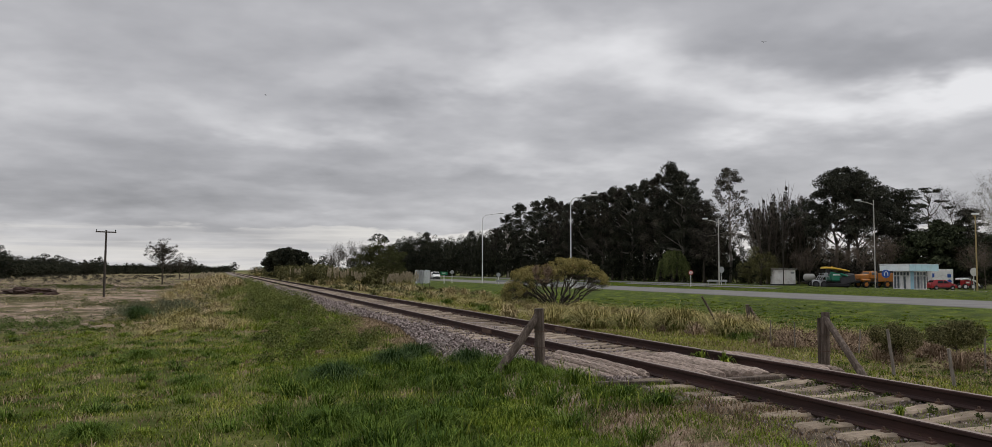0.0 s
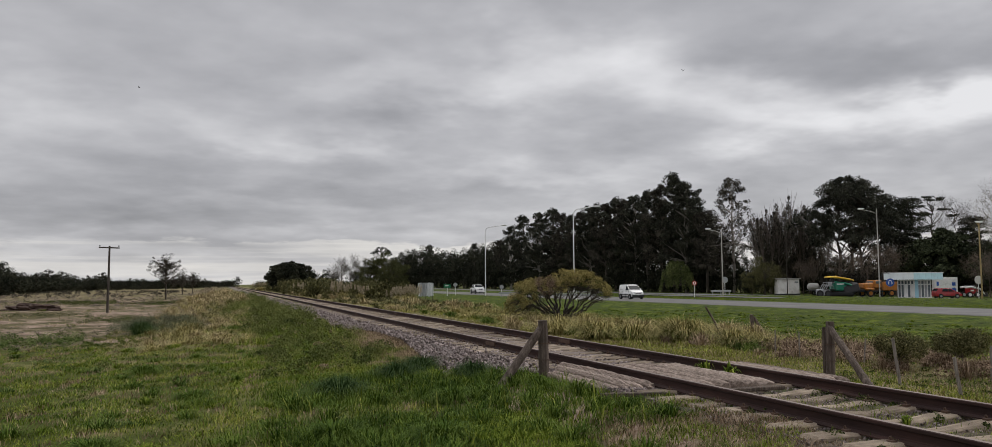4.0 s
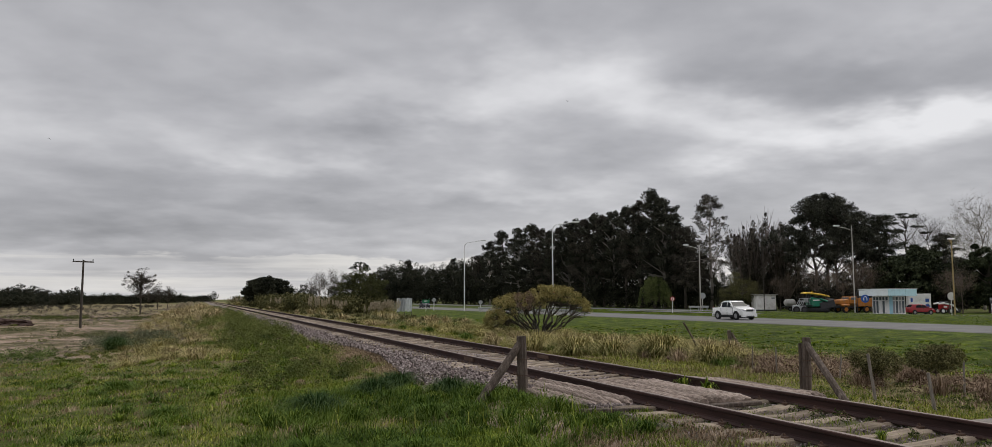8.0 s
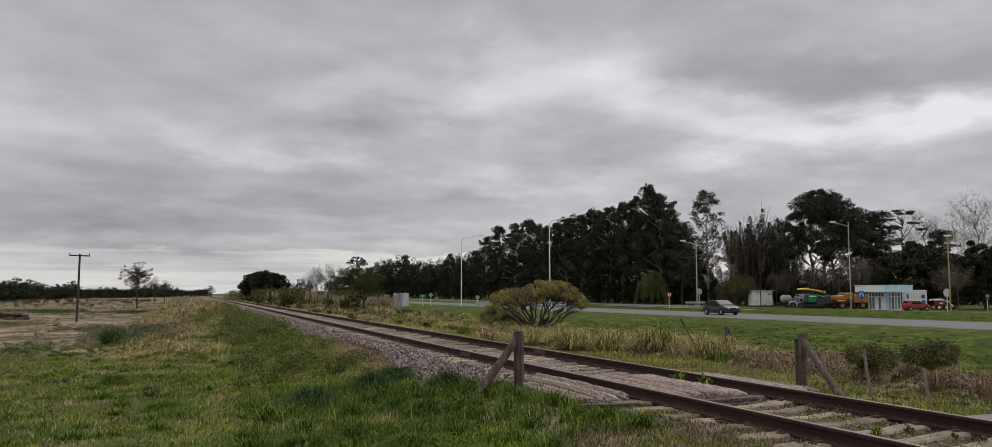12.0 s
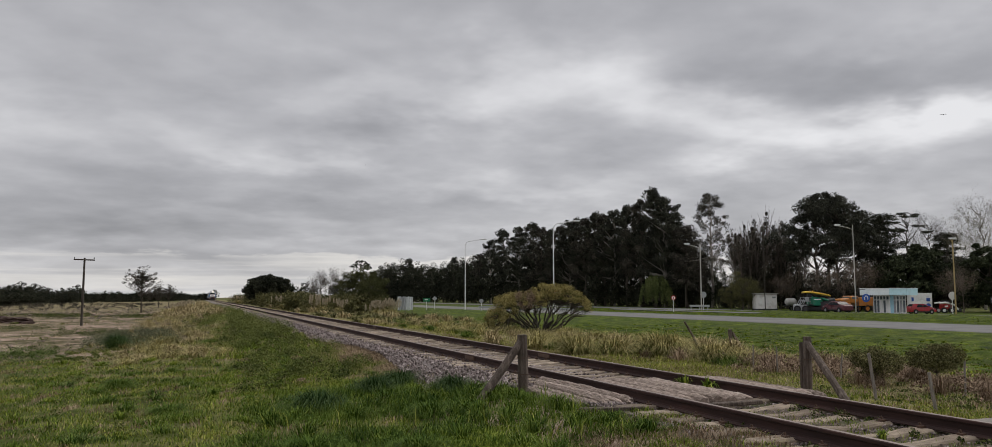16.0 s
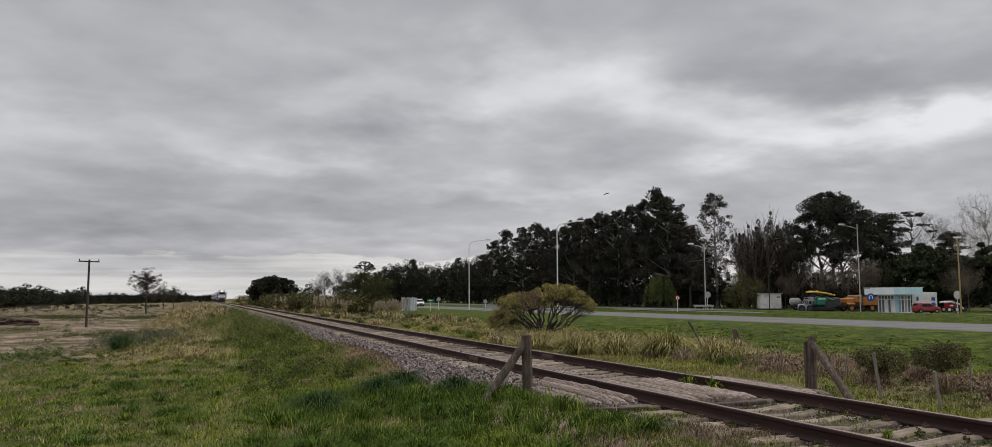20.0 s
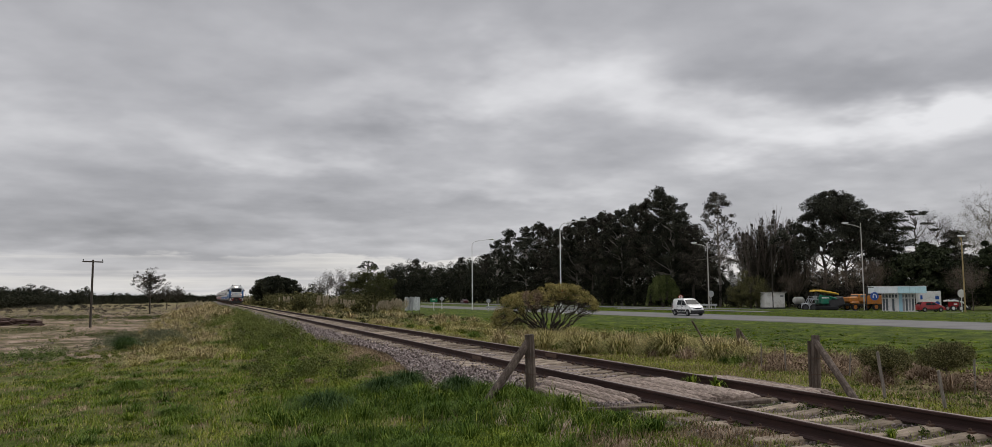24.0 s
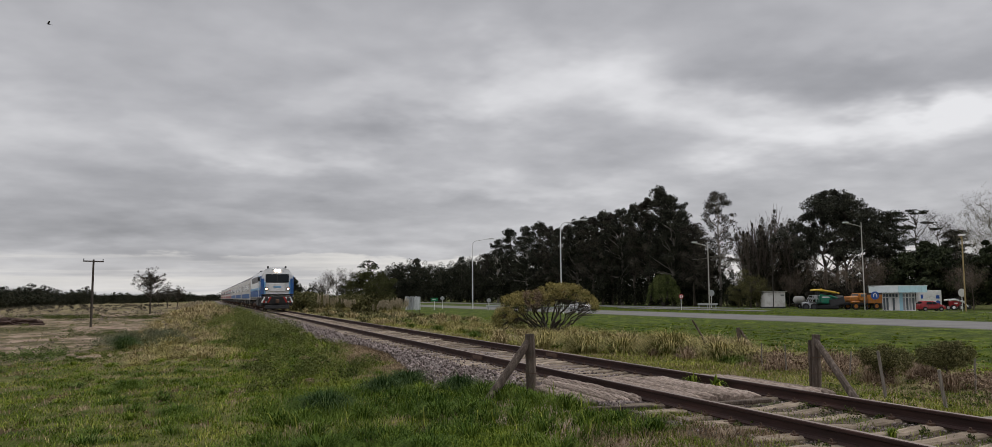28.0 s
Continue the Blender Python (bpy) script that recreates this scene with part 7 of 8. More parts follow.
def screen(p0, p1, width, inset=0.07, out=0.012):
    """A pane across the body between two points of its outline."""
    (x0, z0), (x1, z1) = p0, p1
    d = Vector((x1 - x0, 0, z1 - z0)).normalized()
    nrm = Vector((-d.z, 0, d.x))
    if nrm.z < 0:
        nrm = -nrm
    bm = bmesh.new()
    q = []
    for f in (0.09, 0.93):
        x, z = x0 + (x1 - x0) * f, z0 + (z1 - z0) * f
        for sy in (-1, 1):
            q.append((Vector((x, sy * (width(z) - inset), z))))
    a = [bm.verts.new(v + nrm * out) for v in (q[0], q[1], q[3], q[2])]
    b = [bm.verts.new(v - nrm * 0.02) for v in (q[0], q[1], q[3], q[2])]
    bm.faces.new(a)
    bm.faces.new(b[::-1])
    for k in range(4):
        bm.faces.new((a[k], b[k], b[(k + 1) % 4], a[(k + 1) % 4]))
    return bm


CARGLASS = glass("tinted_car_glass", (0.018, 0.021, 0.024), 0.05)
HEADLAMP = material("clear_headlamp", [(0.32, 0.33, 0.35), (0.55, 0.56, 0.58)], rough=0.15)
TAILRED = paint("tail_lamp_red", (0.30, 0.012, 0.01), 0.25, 0.05, 0.5)
PLASTIC = material("black_bumper_plastic", [(0.018, 0.018, 0.019), (0.035, 0.035, 0.036)], rough=0.7)
ALLOY = material("alloy_rim", [(0.22, 0.22, 0.225), (0.36, 0.36, 0.365)], rough=0.45, metal=0.2)
GREYRIM = material("grey_wheel_cap", [(0.15, 0.15, 0.155), (0.27, 0.27, 0.275)], rough=0.5)


def ring_mesh(c, r0, r1, depth, n=26):
    """The dark rim of a wheel housing: an upright ring."""
    bm = bmesh.new()
    x, y, z = c
    rings = [[bm.verts.new((x + math.cos(a) * q, y + d, z + math.sin(a) * q)) for q, d in ((r0, -depth / 2), (r1, -depth / 2), (r1, depth / 2), (r0, depth / 2))] for a in np.linspace(0, math.tau, n, endpoint=False)]
    for k in range(n):
        for q in range(4):
            bm.faces.new((rings[k][q], rings[k][(q + 1) % 4], rings[(k + 1) % n][(q + 1) % 4], rings[(k + 1) % n][q]))
    return bm


def bumper_mesh(x, half, z, h, half_length):
    """A bumper that wraps round the corners."""
    bm = box((x, 0, z), (0.26, 2 * half * 0.90, h), 0.0)
    bmesh.ops.subdivide_edges(bm, edges=[e for e in bm.edges if abs(e.verts[0].co.y - e.verts[1].co.y) > 0.5], cuts=8)
    for v in bm.verts:
        f = abs(v.co.y) / half
        v.co.x -= math.copysign(0.20, x) * max(0, f - 0.35) ** 2
        v.co.x += math.copysign(0.03, x) * (1 if abs(v.co.z - z) < 0.01 else 0)
    return bm


def lamp_mesh(x1, sy, half, z):
    """A headlamp swept back round the corner of the nose."""
    bm = bmesh.new()
    pts = [(x1 + 0.015, half * 0.48, z - 0.07), (x1 - 0.08, half * 0.80, z - 0.08), (x1 - 0.34, half * 0.985, z + 0.03), (x1 - 0.40, half * 0.97, z + 0.12), (x1 - 0.14, half * 0.80, z + 0.11), (x1 - 0.03, half * 0.48, z + 0.06)]
    a = [bm.verts.new((x, sy * y, zz)) for x, y, zz in pts]
    b = [bm.verts.new((x - 0.12, sy * (y - 0.06), zz)) for x, y, zz in pts]
    bm.faces.new(a)
    bm.faces.new(b[::-1])
    for k in range(6):
        bm.faces.new((a[k], b[k], b[(k + 1) % 6], a[(k + 1) % 6]))
    return bm


def car(name, label, body, length, outline, half, belt, tumble, windows, front, rear, axles, r, rim, bumper, category="car", extra=None, lamps_z=0.72, seams=(0.92, 0.10, -0.72), grille=0.13):
    """A road vehicle facing local +x, standing on z = 0."""
    t = thing(name, label, category)

    def width(z):
        return half - 0.02 * max(0, 0.5 - z) - tumble * max(0.0, z - belt)
    part("body", prism(outline, width, 0.055, 3, length / 2), body, t, smooth=True)
    for sy in (-1, 1):
        for poly in windows:
            part("side_window", side_panel(poly, width, sy), CARGLASS, t)
        for sx in seams:
            part("door_seam", box((sx, sy * (width(0.75) - 0.002), 0.5 * (0.42 + belt)), (0.018, 0.02, belt - 0.42), 0.002), PLASTIC, t)
        for ax in axles:
            part("wheel_arch", ring_mesh((ax, sy * (half - 0.07), r + 0.03), r * 0.9, r * 1.15, 0.16), DARKINT, t)
            wheel(t, ax, sy * (half - 0.075), r, 0.21, rim, sy)
        x1 = length / 2
        part("headlight", lamp_mesh(x1, sy, half, lamps_z), HEADLAMP, t)
        part("tail_light", box((-x1 + 0.09, sy * half * 0.79, lamps_z + 0.12), (0.12, 0.12, 0.34), 0.03), TAILRED, t)
        part("mirror", box((front[0][0] - 0.16, sy * (half + 0.09), front[0][1] + 0.1), (0.10, 0.19, 0.16), 0.04), bumper, t)
        for hx in (0.35, -0.65):
            part("door_handle", box((hx, sy * (width(belt - .1) + 0.015), belt - 0.1), (0.18, 0.03, 0.035), 0.008), bumper, t)
        part("sill", box((0, sy * (half - 0.03), 0.33), (axles[0] - axles[1] - 2.3 * r, 0.08, 0.12), 0.02), PLASTIC, t)
    part("windscreen", screen(*front, width), CARGLASS, t)
    part("rear_window", screen(*rear, width), CARGLASS, t)
    part("front_bumper", bumper_mesh(length / 2 - 0.02, half, 0.44, 0.30, length / 2), bumper, t)
    part("rear_bumper", bumper_mesh(-length / 2 + 0.02, half, 0.46, 0.28, length / 2), bumper, t)
    part("grille", box((length / 2 + 0.012, 0, lamps_z - 0.02), (0.05, 0.80, grille), 0.02), PLASTIC, t)
    part("air_intake", box((length / 2 + 0.105, 0, 0.36), (0.03, 0.9, 0.09), 0.01), DARKINT, t)
    part("number_plate", box((length / 2 + 0.075, 0, 0.45), (0.02, 0.4, 0.12), 0.004), WHITE, t)
    part("underbody", box((0, 0, 0.30), (length * 0.86, 2 * half * 0.82, 0.2), 0.03), DARKINT, t)
    if extra:
        extra(t, width)
    for child in t.children:
        if not child.name.startswith("wheel") or child.name.startswith("wheel_arch"):
            child.data.transform(Matrix.Diagonal((0.94, 1, 1, 1)))
        else:
            child.location.x *= 0.94
    return t


CARWHITE = paint("white_car_paint", (0.78, 0.78, 0.77), 0.3, 0.08, 0.5)
CARBLACK = paint("dark_grey_car_paint", (0.022, 0.024, 0.028), 0.35, 0.15, 0.0)
CARRED = paint("red_car_paint", (0.34, 0.012, 0.018), 0.3, 0.1, 0.5)
CARMAROON = paint("maroon_car_paint", (0.085, 0.014, 0.020), 0.35, 0.15, 0.15)


def make_van(name, label, glazed):
    outline = [(-2.03, 0.35), (-2.07, 0.75), (-2.04, 1.25), (-1.97, 1.66), (-1.84, 1.78), (-1.6, 1.82), (-0.6, 1.85), (0.20, 1.83), (0.48, 1.76), (0.82, 1.44), (1.22, 1.16), (1.50, 1.08), (1.80, 0.96), (1.97, 0.83), (2.05, 0.66), (2.06, 0.45), (2.0, 0.3)]
    wins = [[(0.16, 1.14), (1.04, 1.14), (0.98, 1.22), (0.50, 1.62), (0.16, 1.66)]]
    if glazed:
        wins += [[(-0.80, 1.16), (0.02, 1.16), (0.02, 1.66), (-0.80, 1.66)]]

    def extra(t, width):
        for sy in (-1, 1):
            part("side_moulding", box((-0.15, sy * (0.84 + 0.01), 0.62), (2.0, 0.03, 0.1), 0.01), PLASTIC, t)
            if glazed:
                for k in range(7):
                    part("lettering_bar", box((-0.55 + 0.22 * k, sy * 0.86, 0.52), (0.17, 0.012, 0.12), 0.003), BLACK, t)
            else:
                part("sliding_rail", box((-1.0, sy * 0.848, 1.25), (0.9, 0.02, 0.03), 0.005), PLASTIC, t)
    return car(name, label, CARWHITE, 4.12, outline, 0.86, 1.1, 0.20, wins, ((1.22, 1.16), (0.48, 1.76)), ((-2.04, 1.25), (-1.97, 1.66)), (1.30, -1.35), 0.31, GREYRIM, PLASTIC, "van", extra, 0.80, (1.05, 0.08, -0.85))


def make_pickup():
    outline = [(-2.58, 0.55), (-2.62, 0.80), (-2.60, 1.14), (-1.10, 1.15), (-1.02, 1.20), (-0.86, 1.66), (-0.70, 1.77), (-0.4, 1.81), (0.25, 1.82), (0.50, 1.76), (0.82, 1.47), (1.18, 1.24), (1.60, 1.18), (2.20, 1.07), (2.45, 0.96), (2.57, 0.80), (2.60, 0.55), (2.5, 0.44), (-2.5, 0.46)]
    wins = [[(0.18, 1.20), (1.02, 1.20), (0.98, 1.27), (0.54, 1.62), (0.18, 1.70)], [(-0.80, 1.20), (0.10, 1.20), (0.10, 1.70), (-0.62, 1.67), (-0.72, 1.60)]]

    def extra(t, width):
        part("load_bed", box((-1.85, 0, 1.15), (1.35, 1.45, 0.02), 0.004), DARKINT, t, "dark open load bed")
        part("roll_bar", tube([(-1.75, -0.76, 1.12), (-1.2, -0.62, 1.62), (-1.2, 0.62, 1.62), (-1.75, 0.76, 1.12)], 0.04, 8), ALLOY, t)
        for sy in (-1, 1):
            part("side_step", box((0.0, sy * 0.93, 0.42), (1.9, 0.12, 0.06), 0.02), PLASTIC, t)
    return car("pickup_truck", "white double-cab pickup truck driving on the highway", CARWHITE, 5.2, outline, 0.91, 1.16, 0.22, wins, ((1.18, 1.24), (0.50, 1.76)), ((-1.02, 1.20), (-0.86, 1.66)), (1.60, -1.50), 0.385, ALLOY, CARWHITE, "pickup truck", extra, 0.93, (1.10, 0.14, -0.90), 0.20)


def make_sedan(name, label, paintwork):
    outline = [(-2.15, 0.35), (-2.2, 0.85), (-2.05, 1.0), (-1.45, 1.02), (-0.95, 1.36), (-0.65, 1.44), (-0.2, 1.47), (0.2, 1.46), (0.45, 1.40), (0.76, 1.16), (1.08, 0.99), (1.55, 0.92), (1.95, 0.80), (2.13, 0.64), (2.18, 0.4), (2.1, 0.28), (-2.05, 0.28)]
    wins = [[(0.05, 0.98), (0.85, 0.98), (0.36, 1.33), (0.05, 1.36)], [(-0.85, 0.98), (-0.04, 0.98), (-0.04, 1.36), (-0.5, 1.36)], [(-1.25, 1.0), (-0.93, 0.98), (-0.62, 1.33), (-0.78, 1.3)]]
    return car(name, label, paintwork, 4.3, outline, 0.86, 0.95, 0.28, wins, ((1.08, 0.99), (0.45, 1.40)), ((-1.45, 1.02), (-0.95, 1.36)), (1.32, -1.3), 0.31, ALLOY, paintwork, "car", None, 0.68)


def make_hatch():
    outline = [(-1.85, 0.35), (-1.9, 0.9), (-1.8, 1.05), (-1.45, 1.40), (-1.1, 1.47), (0.1, 1.46), (0.35, 1.40), (0.95, 0.98), (1.7, 0.82), (1.88, 0.62), (1.9, 0.38), (1.8, 0.28), (-1.75, 0.28)]
    wins = [[(-0.05, 0.98), (0.75, 0.98), (0.28, 1.33), (-0.05, 1.37)], [(-1.0, 0.98), (-0.14, 0.98), (-0.14, 1.37), (-0.85, 1.36)]]
    return car("parked_car", "small bright red hatchback parked beside a kiosk", CARRED, 3.8, outline, 0.83, 0.95, 0.27, wins, ((0.95, 0.98), (0.35, 1.40)), ((-1.8, 1.05), (-1.45, 1.40)), (1.2, -1.2), 0.30, ALLOY, CARRED, "car", None, 0.68)


red_car = make_hatch()
red_car.matrix_basis = pose(*spot(0.5085, 90), -0.29, 0, 0, -22) @ Matrix.Scale(0.86, 4)


def make_container():
    t = thing("white_container", "white box container with a blue round emblem beside a kiosk", "container", pose(*spot(0.5069, 101), -0.29, 0, 0, -34) @ Matrix.Scale(FAR * 0.80, 4))
    part("shell", box((0, 0, 1.55), (3.0, 2.3, 2.6), 0.04), WHITE, t)
    part("emblem", disc((0.95, -1.17, 1.0), (0, 1, 0), 0.32, 0.03, 18), SIGNBLUE, t)
    part("hatch", box((0.95, -1.17, 1.85), (0.5, 0.03, 0.5), 0.01), SIGNBLUE, t)
    part("panel_mark", box((-1.2, -1.17, 1.9), (0.3, 0.03, 0.6), 0.01), SIGNBLUE, t)
    part("skid", box((0, 0, 0.15), (2.9, 2.1, 0.3), 0.03), STEEL, t)
    v = thing("skid_loader", "white and red compact loader parked by a pole", "construction machine", pose(*spot(0.5362, 94), -0.29, 0, 0, 160) @ Matrix.Scale(0.88, 4))
    part("engine_box", box((-0.2, 0, 0.95), (1.3, 1.3, 0.9), 0.12), CARRED, v)
    part("side_mark", box((0.0, 0.67, 1.0), (0.5, 0.02, 0.2), 0.005), WHITE, v)
    bm = bmesh.new()
    for sy in (-1, 1):
        add_tube(bm, [(1.0, sy * 0.7, 1.45), (0.2, sy * 0.72, 1.55), (-1.1, sy * 0.72, 1.25), (-1.75, sy * 0.72, 0.45)], [0.13, 0.14, 0.13, 0.10], 6)
    part("lift_arms", bm, WHITE, v)
    part("cage", box((-0.1, 0, 1.55), (0.9, 1.1, 0.5), 0.08), STEEL, v)
    part("bucket", box((-1.9, 0, 0.4), (0.6, 1.6, 0.55), 0.1), STEEL, v)
    for px in (-0.65, 0.45):
        for sy in (-1, 1):
            wheel(v, px, sy * 0.78, 0.4, 0.28, WHITE, sy)


make_container()

# ---- train ----
LOCOWHITE = paint("grey_white_loco_paint", (0.68, 0.69, 0.70), 0.4, 0.3, 0.2)
LOCOBLUE = paint("loco_blue", (0.022, 0.10, 0.30), 0.6, 0.3, 0)
SKYBLUE = paint("light_blue_stripe", (0.16, 0.36, 0.58), 0.55, 0.25, 0)
COACHRED = paint("faded_red_band", (0.36, 0.13, 0.13), 0.6, 0.35, 0)
COACHWHITE = paint("dull_white_coach", (0.60, 0.58, 0.56), 0.6, 0.4, 0)
ROOFGREY = paint("grey_roof", (0.22, 0.22, 0.23), 0.7, 0.4, 0)
LIGHTON = material("lit_headlamp", [(1, 0.95, 0.85), (1, 0.97, 0.9)], emit=((1.0, 0.82, 0.66), 4.0))
CARLAMP = material("lit_car_headlamp", [(0.9, 0.88, 0.8), (1, 0.95, 0.88)], emit=((1.0, 0.92, 0.8), 1.6))
LIGHTLOW = material("lit_marker_lamp", [(1, 0.8, 0.6), (1, 0.85, 0.65)], emit=((1.0, 0.50, 0.34), 4.0))


def hull(section, x0, x1, bm=None, nose=None):
    """A long body of constant section (y, z) from x0 to x1."""
    bm = bm or bmesh.new()
    a = [bm.verts.new((x0, y, z)) for y, z in section]
    b = [bm.verts.new((x1 - (nose(z) if nose else 0), y, z)) for y, z in section]
    n = len(section)
    for k in range(n):
        bm.faces.new((a[k], a[(k + 1) % n], b[(k + 1) % n], b[k]))
    bm.faces.new(a[::-1])
    bm.faces.new(b)
    return bm


def bogie(t, x, axles, r=0.48):
    b = part("bogie", box((x, 0, 0.62), (axles * 1.55, 2.3, 0.32), 0.05), STEEL, t)
    for k in range(axles):
        ax = x + (k - (axles - 1) / 2) * 1.75
        w = bmesh.new()
        for sy in (-1, 1):
            add_tube(w, [(ax, sy * 0.78, r), (ax, sy * 0.92, r)], r, 20)
            add_box(w, (ax, sy * 1.12, r), (0.34, 0.22, 0.34), 0.04)
        add_tube(w, [(ax, -0.8, r), (ax, 0.8, r)], 0.09, 8)
        part("wheelset", w, IRON, b)


def make_loco():
    t = thing("locomotive", "white and blue diesel locomotive with lit headlights", "locomotive")
    L = 19.0
    sec = [(-1.42, 1.25), (-1.46, 2.6), (-1.40, 3.25), (-1.1, 3.78), (-0.55, 4.02), (0.55, 4.02), (1.1, 3.78), (1.40, 3.25), (1.46, 2.6), (1.42, 1.25)]

    def nose(z):
        return 0.12 + 0.20 * max(0, z - 2.3)
    part("body", hull(sec, -L, 0, nose=nose), LOCOWHITE, t)
    part("roof_cover", hull([(-0.9, 3.90), (-0.5, 4.06), (0.5, 4.06), (0.9, 3.90)], -L + 0.6, -1.6), ROOFGREY, t)
    for sy in (-1, 1):
        part("blue_side_band", box((-L / 2 - 0.6, sy * 1.45, 1.62), (L - 1.6, 0.05, 0.6), 0.01), LOCOBLUE, t)
        part("light_blue_band", box((-L / 2 - 0.6, sy * 1.462, 2.05), (L - 1.6, 0.04, 0.22), 0.01), SKYBLUE, t)
        part("corner_panel", box((-0.5, sy * 1.452, 2.3), (0.75, 0.05, 1.9), 0.02), LOCOBLUE, t)
        part("face_corner", box((-0.15, sy * 1.31, 2.1), (0.14, 0.27, 1.75), 0.03), LOCOBLUE, t)
        part("face_stripe", box((-0.13, sy * 1.12, 2.1), (0.14, 0.14, 1.2), 0.02), SKYBLUE, t)
        part("cab_window", box((-1.75, sy * 1.44, 2.95), (0.9, 0.05, 0.6), 0.03), CARGLASS, t)
        part("cab_door", box((-3.0, sy * 1.47, 2.35), (0.7, 0.05, 1.9), 0.02), SKYBLUE, t)
        part("handrail", tube([(-2.55, sy * 1.53, 1.3), (-2.55, sy * 1.53, 3.0)], 0.02, 6), WHITE, t)
        part("mirror", box((-0.9, sy * 1.62, 2.95), (0.12, 0.2, 0.35), 0.03), BLACK, t)
        for k in range(6):
            part("louvre", box((-5.2 - 2.1 * k, sy * 1.455, 3.0), (1.5, 0.05, 0.6), 0.01), ROOFGREY, t)
        part("low_lamp", disc((-0.06, sy * 0.98, 2.02), (1, 0, 0), 0.17, 0.14, 16), BLACK, t)
        part("low_lamp_lens", disc((0.02, sy * 0.98, 2.02), (1, 0, 0), 0.10, 0.04, 16), LIGHTLOW, t)
        part("horn", tube([(-1.4, sy * 0.8, 3.98), (-0.95, sy * 0.8, 4.08)], [0.05, 0.10], 8), BLACK, t)
        part("steps", box((-1.2, sy * 1.35, 0.85), (0.7, 0.2, 0.8), 0.03), STEEL, t)
    part("windscreen", box((-0.245, 0, 3.0), (0.06, 2.1, 0.80), 0.05, Euler((0, radians(-11), 0)).to_matrix()), CARGLASS, t)
    part("screen_pillar", box((-0.225, 0, 3.0), (0.06, 0.07, 0.82), 0.01, Euler((0, radians(-11), 0)).to_matrix()), BLACK, t)
    part("headlight_box", box((-0.55, 0, 3.72), (0.35, 0.95, 0.42), 0.06), LOCOWHITE, t)
    for sy in (-1, 1):
        part("headlight", disc((-0.36, sy * 0.17, 3.72), (1, 0, 0), 0.15, 0.06, 16), LIGHTON, t)
    part("nose_panel", box((-0.06, 0, 2.15), (0.06, 1.5, 0.75), 0.03), LOCOWHITE, t)
    part("emblem_bar", box((-0.02, 0, 2.2), (0.02, 0.7, 0.16), 0.005), SKYBLUE, t)
    part("skirt", box((-0.12, 0, 1.48), (0.3, 2.86, 0.14), 0.03), BLACK, t)
    part("front_beam", box((-0.05, 0, 0.98), (0.3, 2.8, 0.75), 0.04), BLACK, t)
    for sy in (-1, 1):
        for k in range(4):
            part("chevron", box((0.115, sy * (0.72 + 0.18 * k), 1.02), (0.02, 0.13, 0.58), 0.002, Euler((radians(sy * 28), 0, 0)).to_matrix()), (RED, WHITE)[k % 2], t)
        part("buffer", tube([(0.08, sy * 0.98, 1.05), (0.45, sy * 0.98, 1.05), (0.5, sy * 0.98, 1.05)], [0.09, 0.09, 0.2], 14), STEEL, t)
    part("coupler", box((0.3, 0, 0.9), (0.7, 0.3, 0.35), 0.05), IRON, t)
    part("plough", box((0.1, 0, 0.36), (0.18, 2.2, 0.36), 0.04), STEEL, t)
    part("fuel_tank", box((-L / 2, 0, 0.75), (4.0, 2.5, 0.8), 0.12), STEEL, t)
    part("frame_sill", box((-L / 2, 0, 1.2), (L - 0.5, 2.8, 0.14), 0.02), BLACK, t)
    part("roof_fan", disc((-L + 4, 0, 4.1), (0, 0, 1), 0.7, 0.12, 18), BLACK, t)
    part("exhaust", box((-8, 0, 4.1), (0.8, 0.5, 0.2), 0.03), BLACK, t)
    bogie(t, -3.6, 3)
    bogie(t, -L + 3.6, 3)
    return t


def make_coach(tint):
    t = thing("passenger_coach", "long passenger coach with a coloured band below its windows", "railway coach", group="train coaches")
    L = 25.0
    sec = [(-1.42, 1.0), (-1.46, 1.3), (-1.46, 2.9), (-1.36, 3.35), (-0.95, 3.72), (-0.4, 3.85), (0.4, 3.85), (0.95, 3.72), (1.36, 3.35), (1.46, 2.9), (1.46, 1.3), (1.42, 1.0)]
    part("body", hull(sec, -L, 0), COACHWHITE, t)
    part("roof", hull([(-1.3, 3.46), (-0.95, 3.76), (-0.4, 3.89), (0.4, 3.89), (0.95, 3.76), (1.3, 3.46)], -L + 0.1, -0.1), ROOFGREY, t)
    for sy in (-1, 1):
        part("colour_band", box((-L / 2, sy * 1.465, 1.42), (L - 0.2, 0.03, 0.55), 0.006), tint, t)
        part("window_band", box((-L / 2, sy * 1.462, 2.45), (L - 3.4, 0.03, 0.95), 0.006), COACHWHITE if tint is LOCOBLUE else COACHRED, t)
        for k in range(11):
            part("window", box((-2.6 - 1.98 * k, sy * 1.476, 2.45), (1.35, 0.04, 0.72), 0.02), CARGLASS, t)
        for dx in (-0.75, -L + 0.75):
            part("door", box((dx, sy * 1.47, 2.05), (0.75, 0.04, 1.95), 0.02), COACHWHITE, t)
    for dx in (-7, -12.5, -18):
        part("underframe_box", box((dx, 0, 0.75), (2.2, 2.4, 0.6), 0.06), STEEL, t)
    part("gangway", box((0.2, 0, 2.1), (0.45, 1.1, 2.2), 0.05), BLACK, t)
    bogie(t, -3.4, 2, 0.45)
    bogie(t, -L + 3.4, 2, 0.45)
    return t


# ---- birds ----
FEATHER = material("dark_plumage", [(0.012, 0.012, 0.012), (0.03, 0.028, 0.026)], rough=0.8)


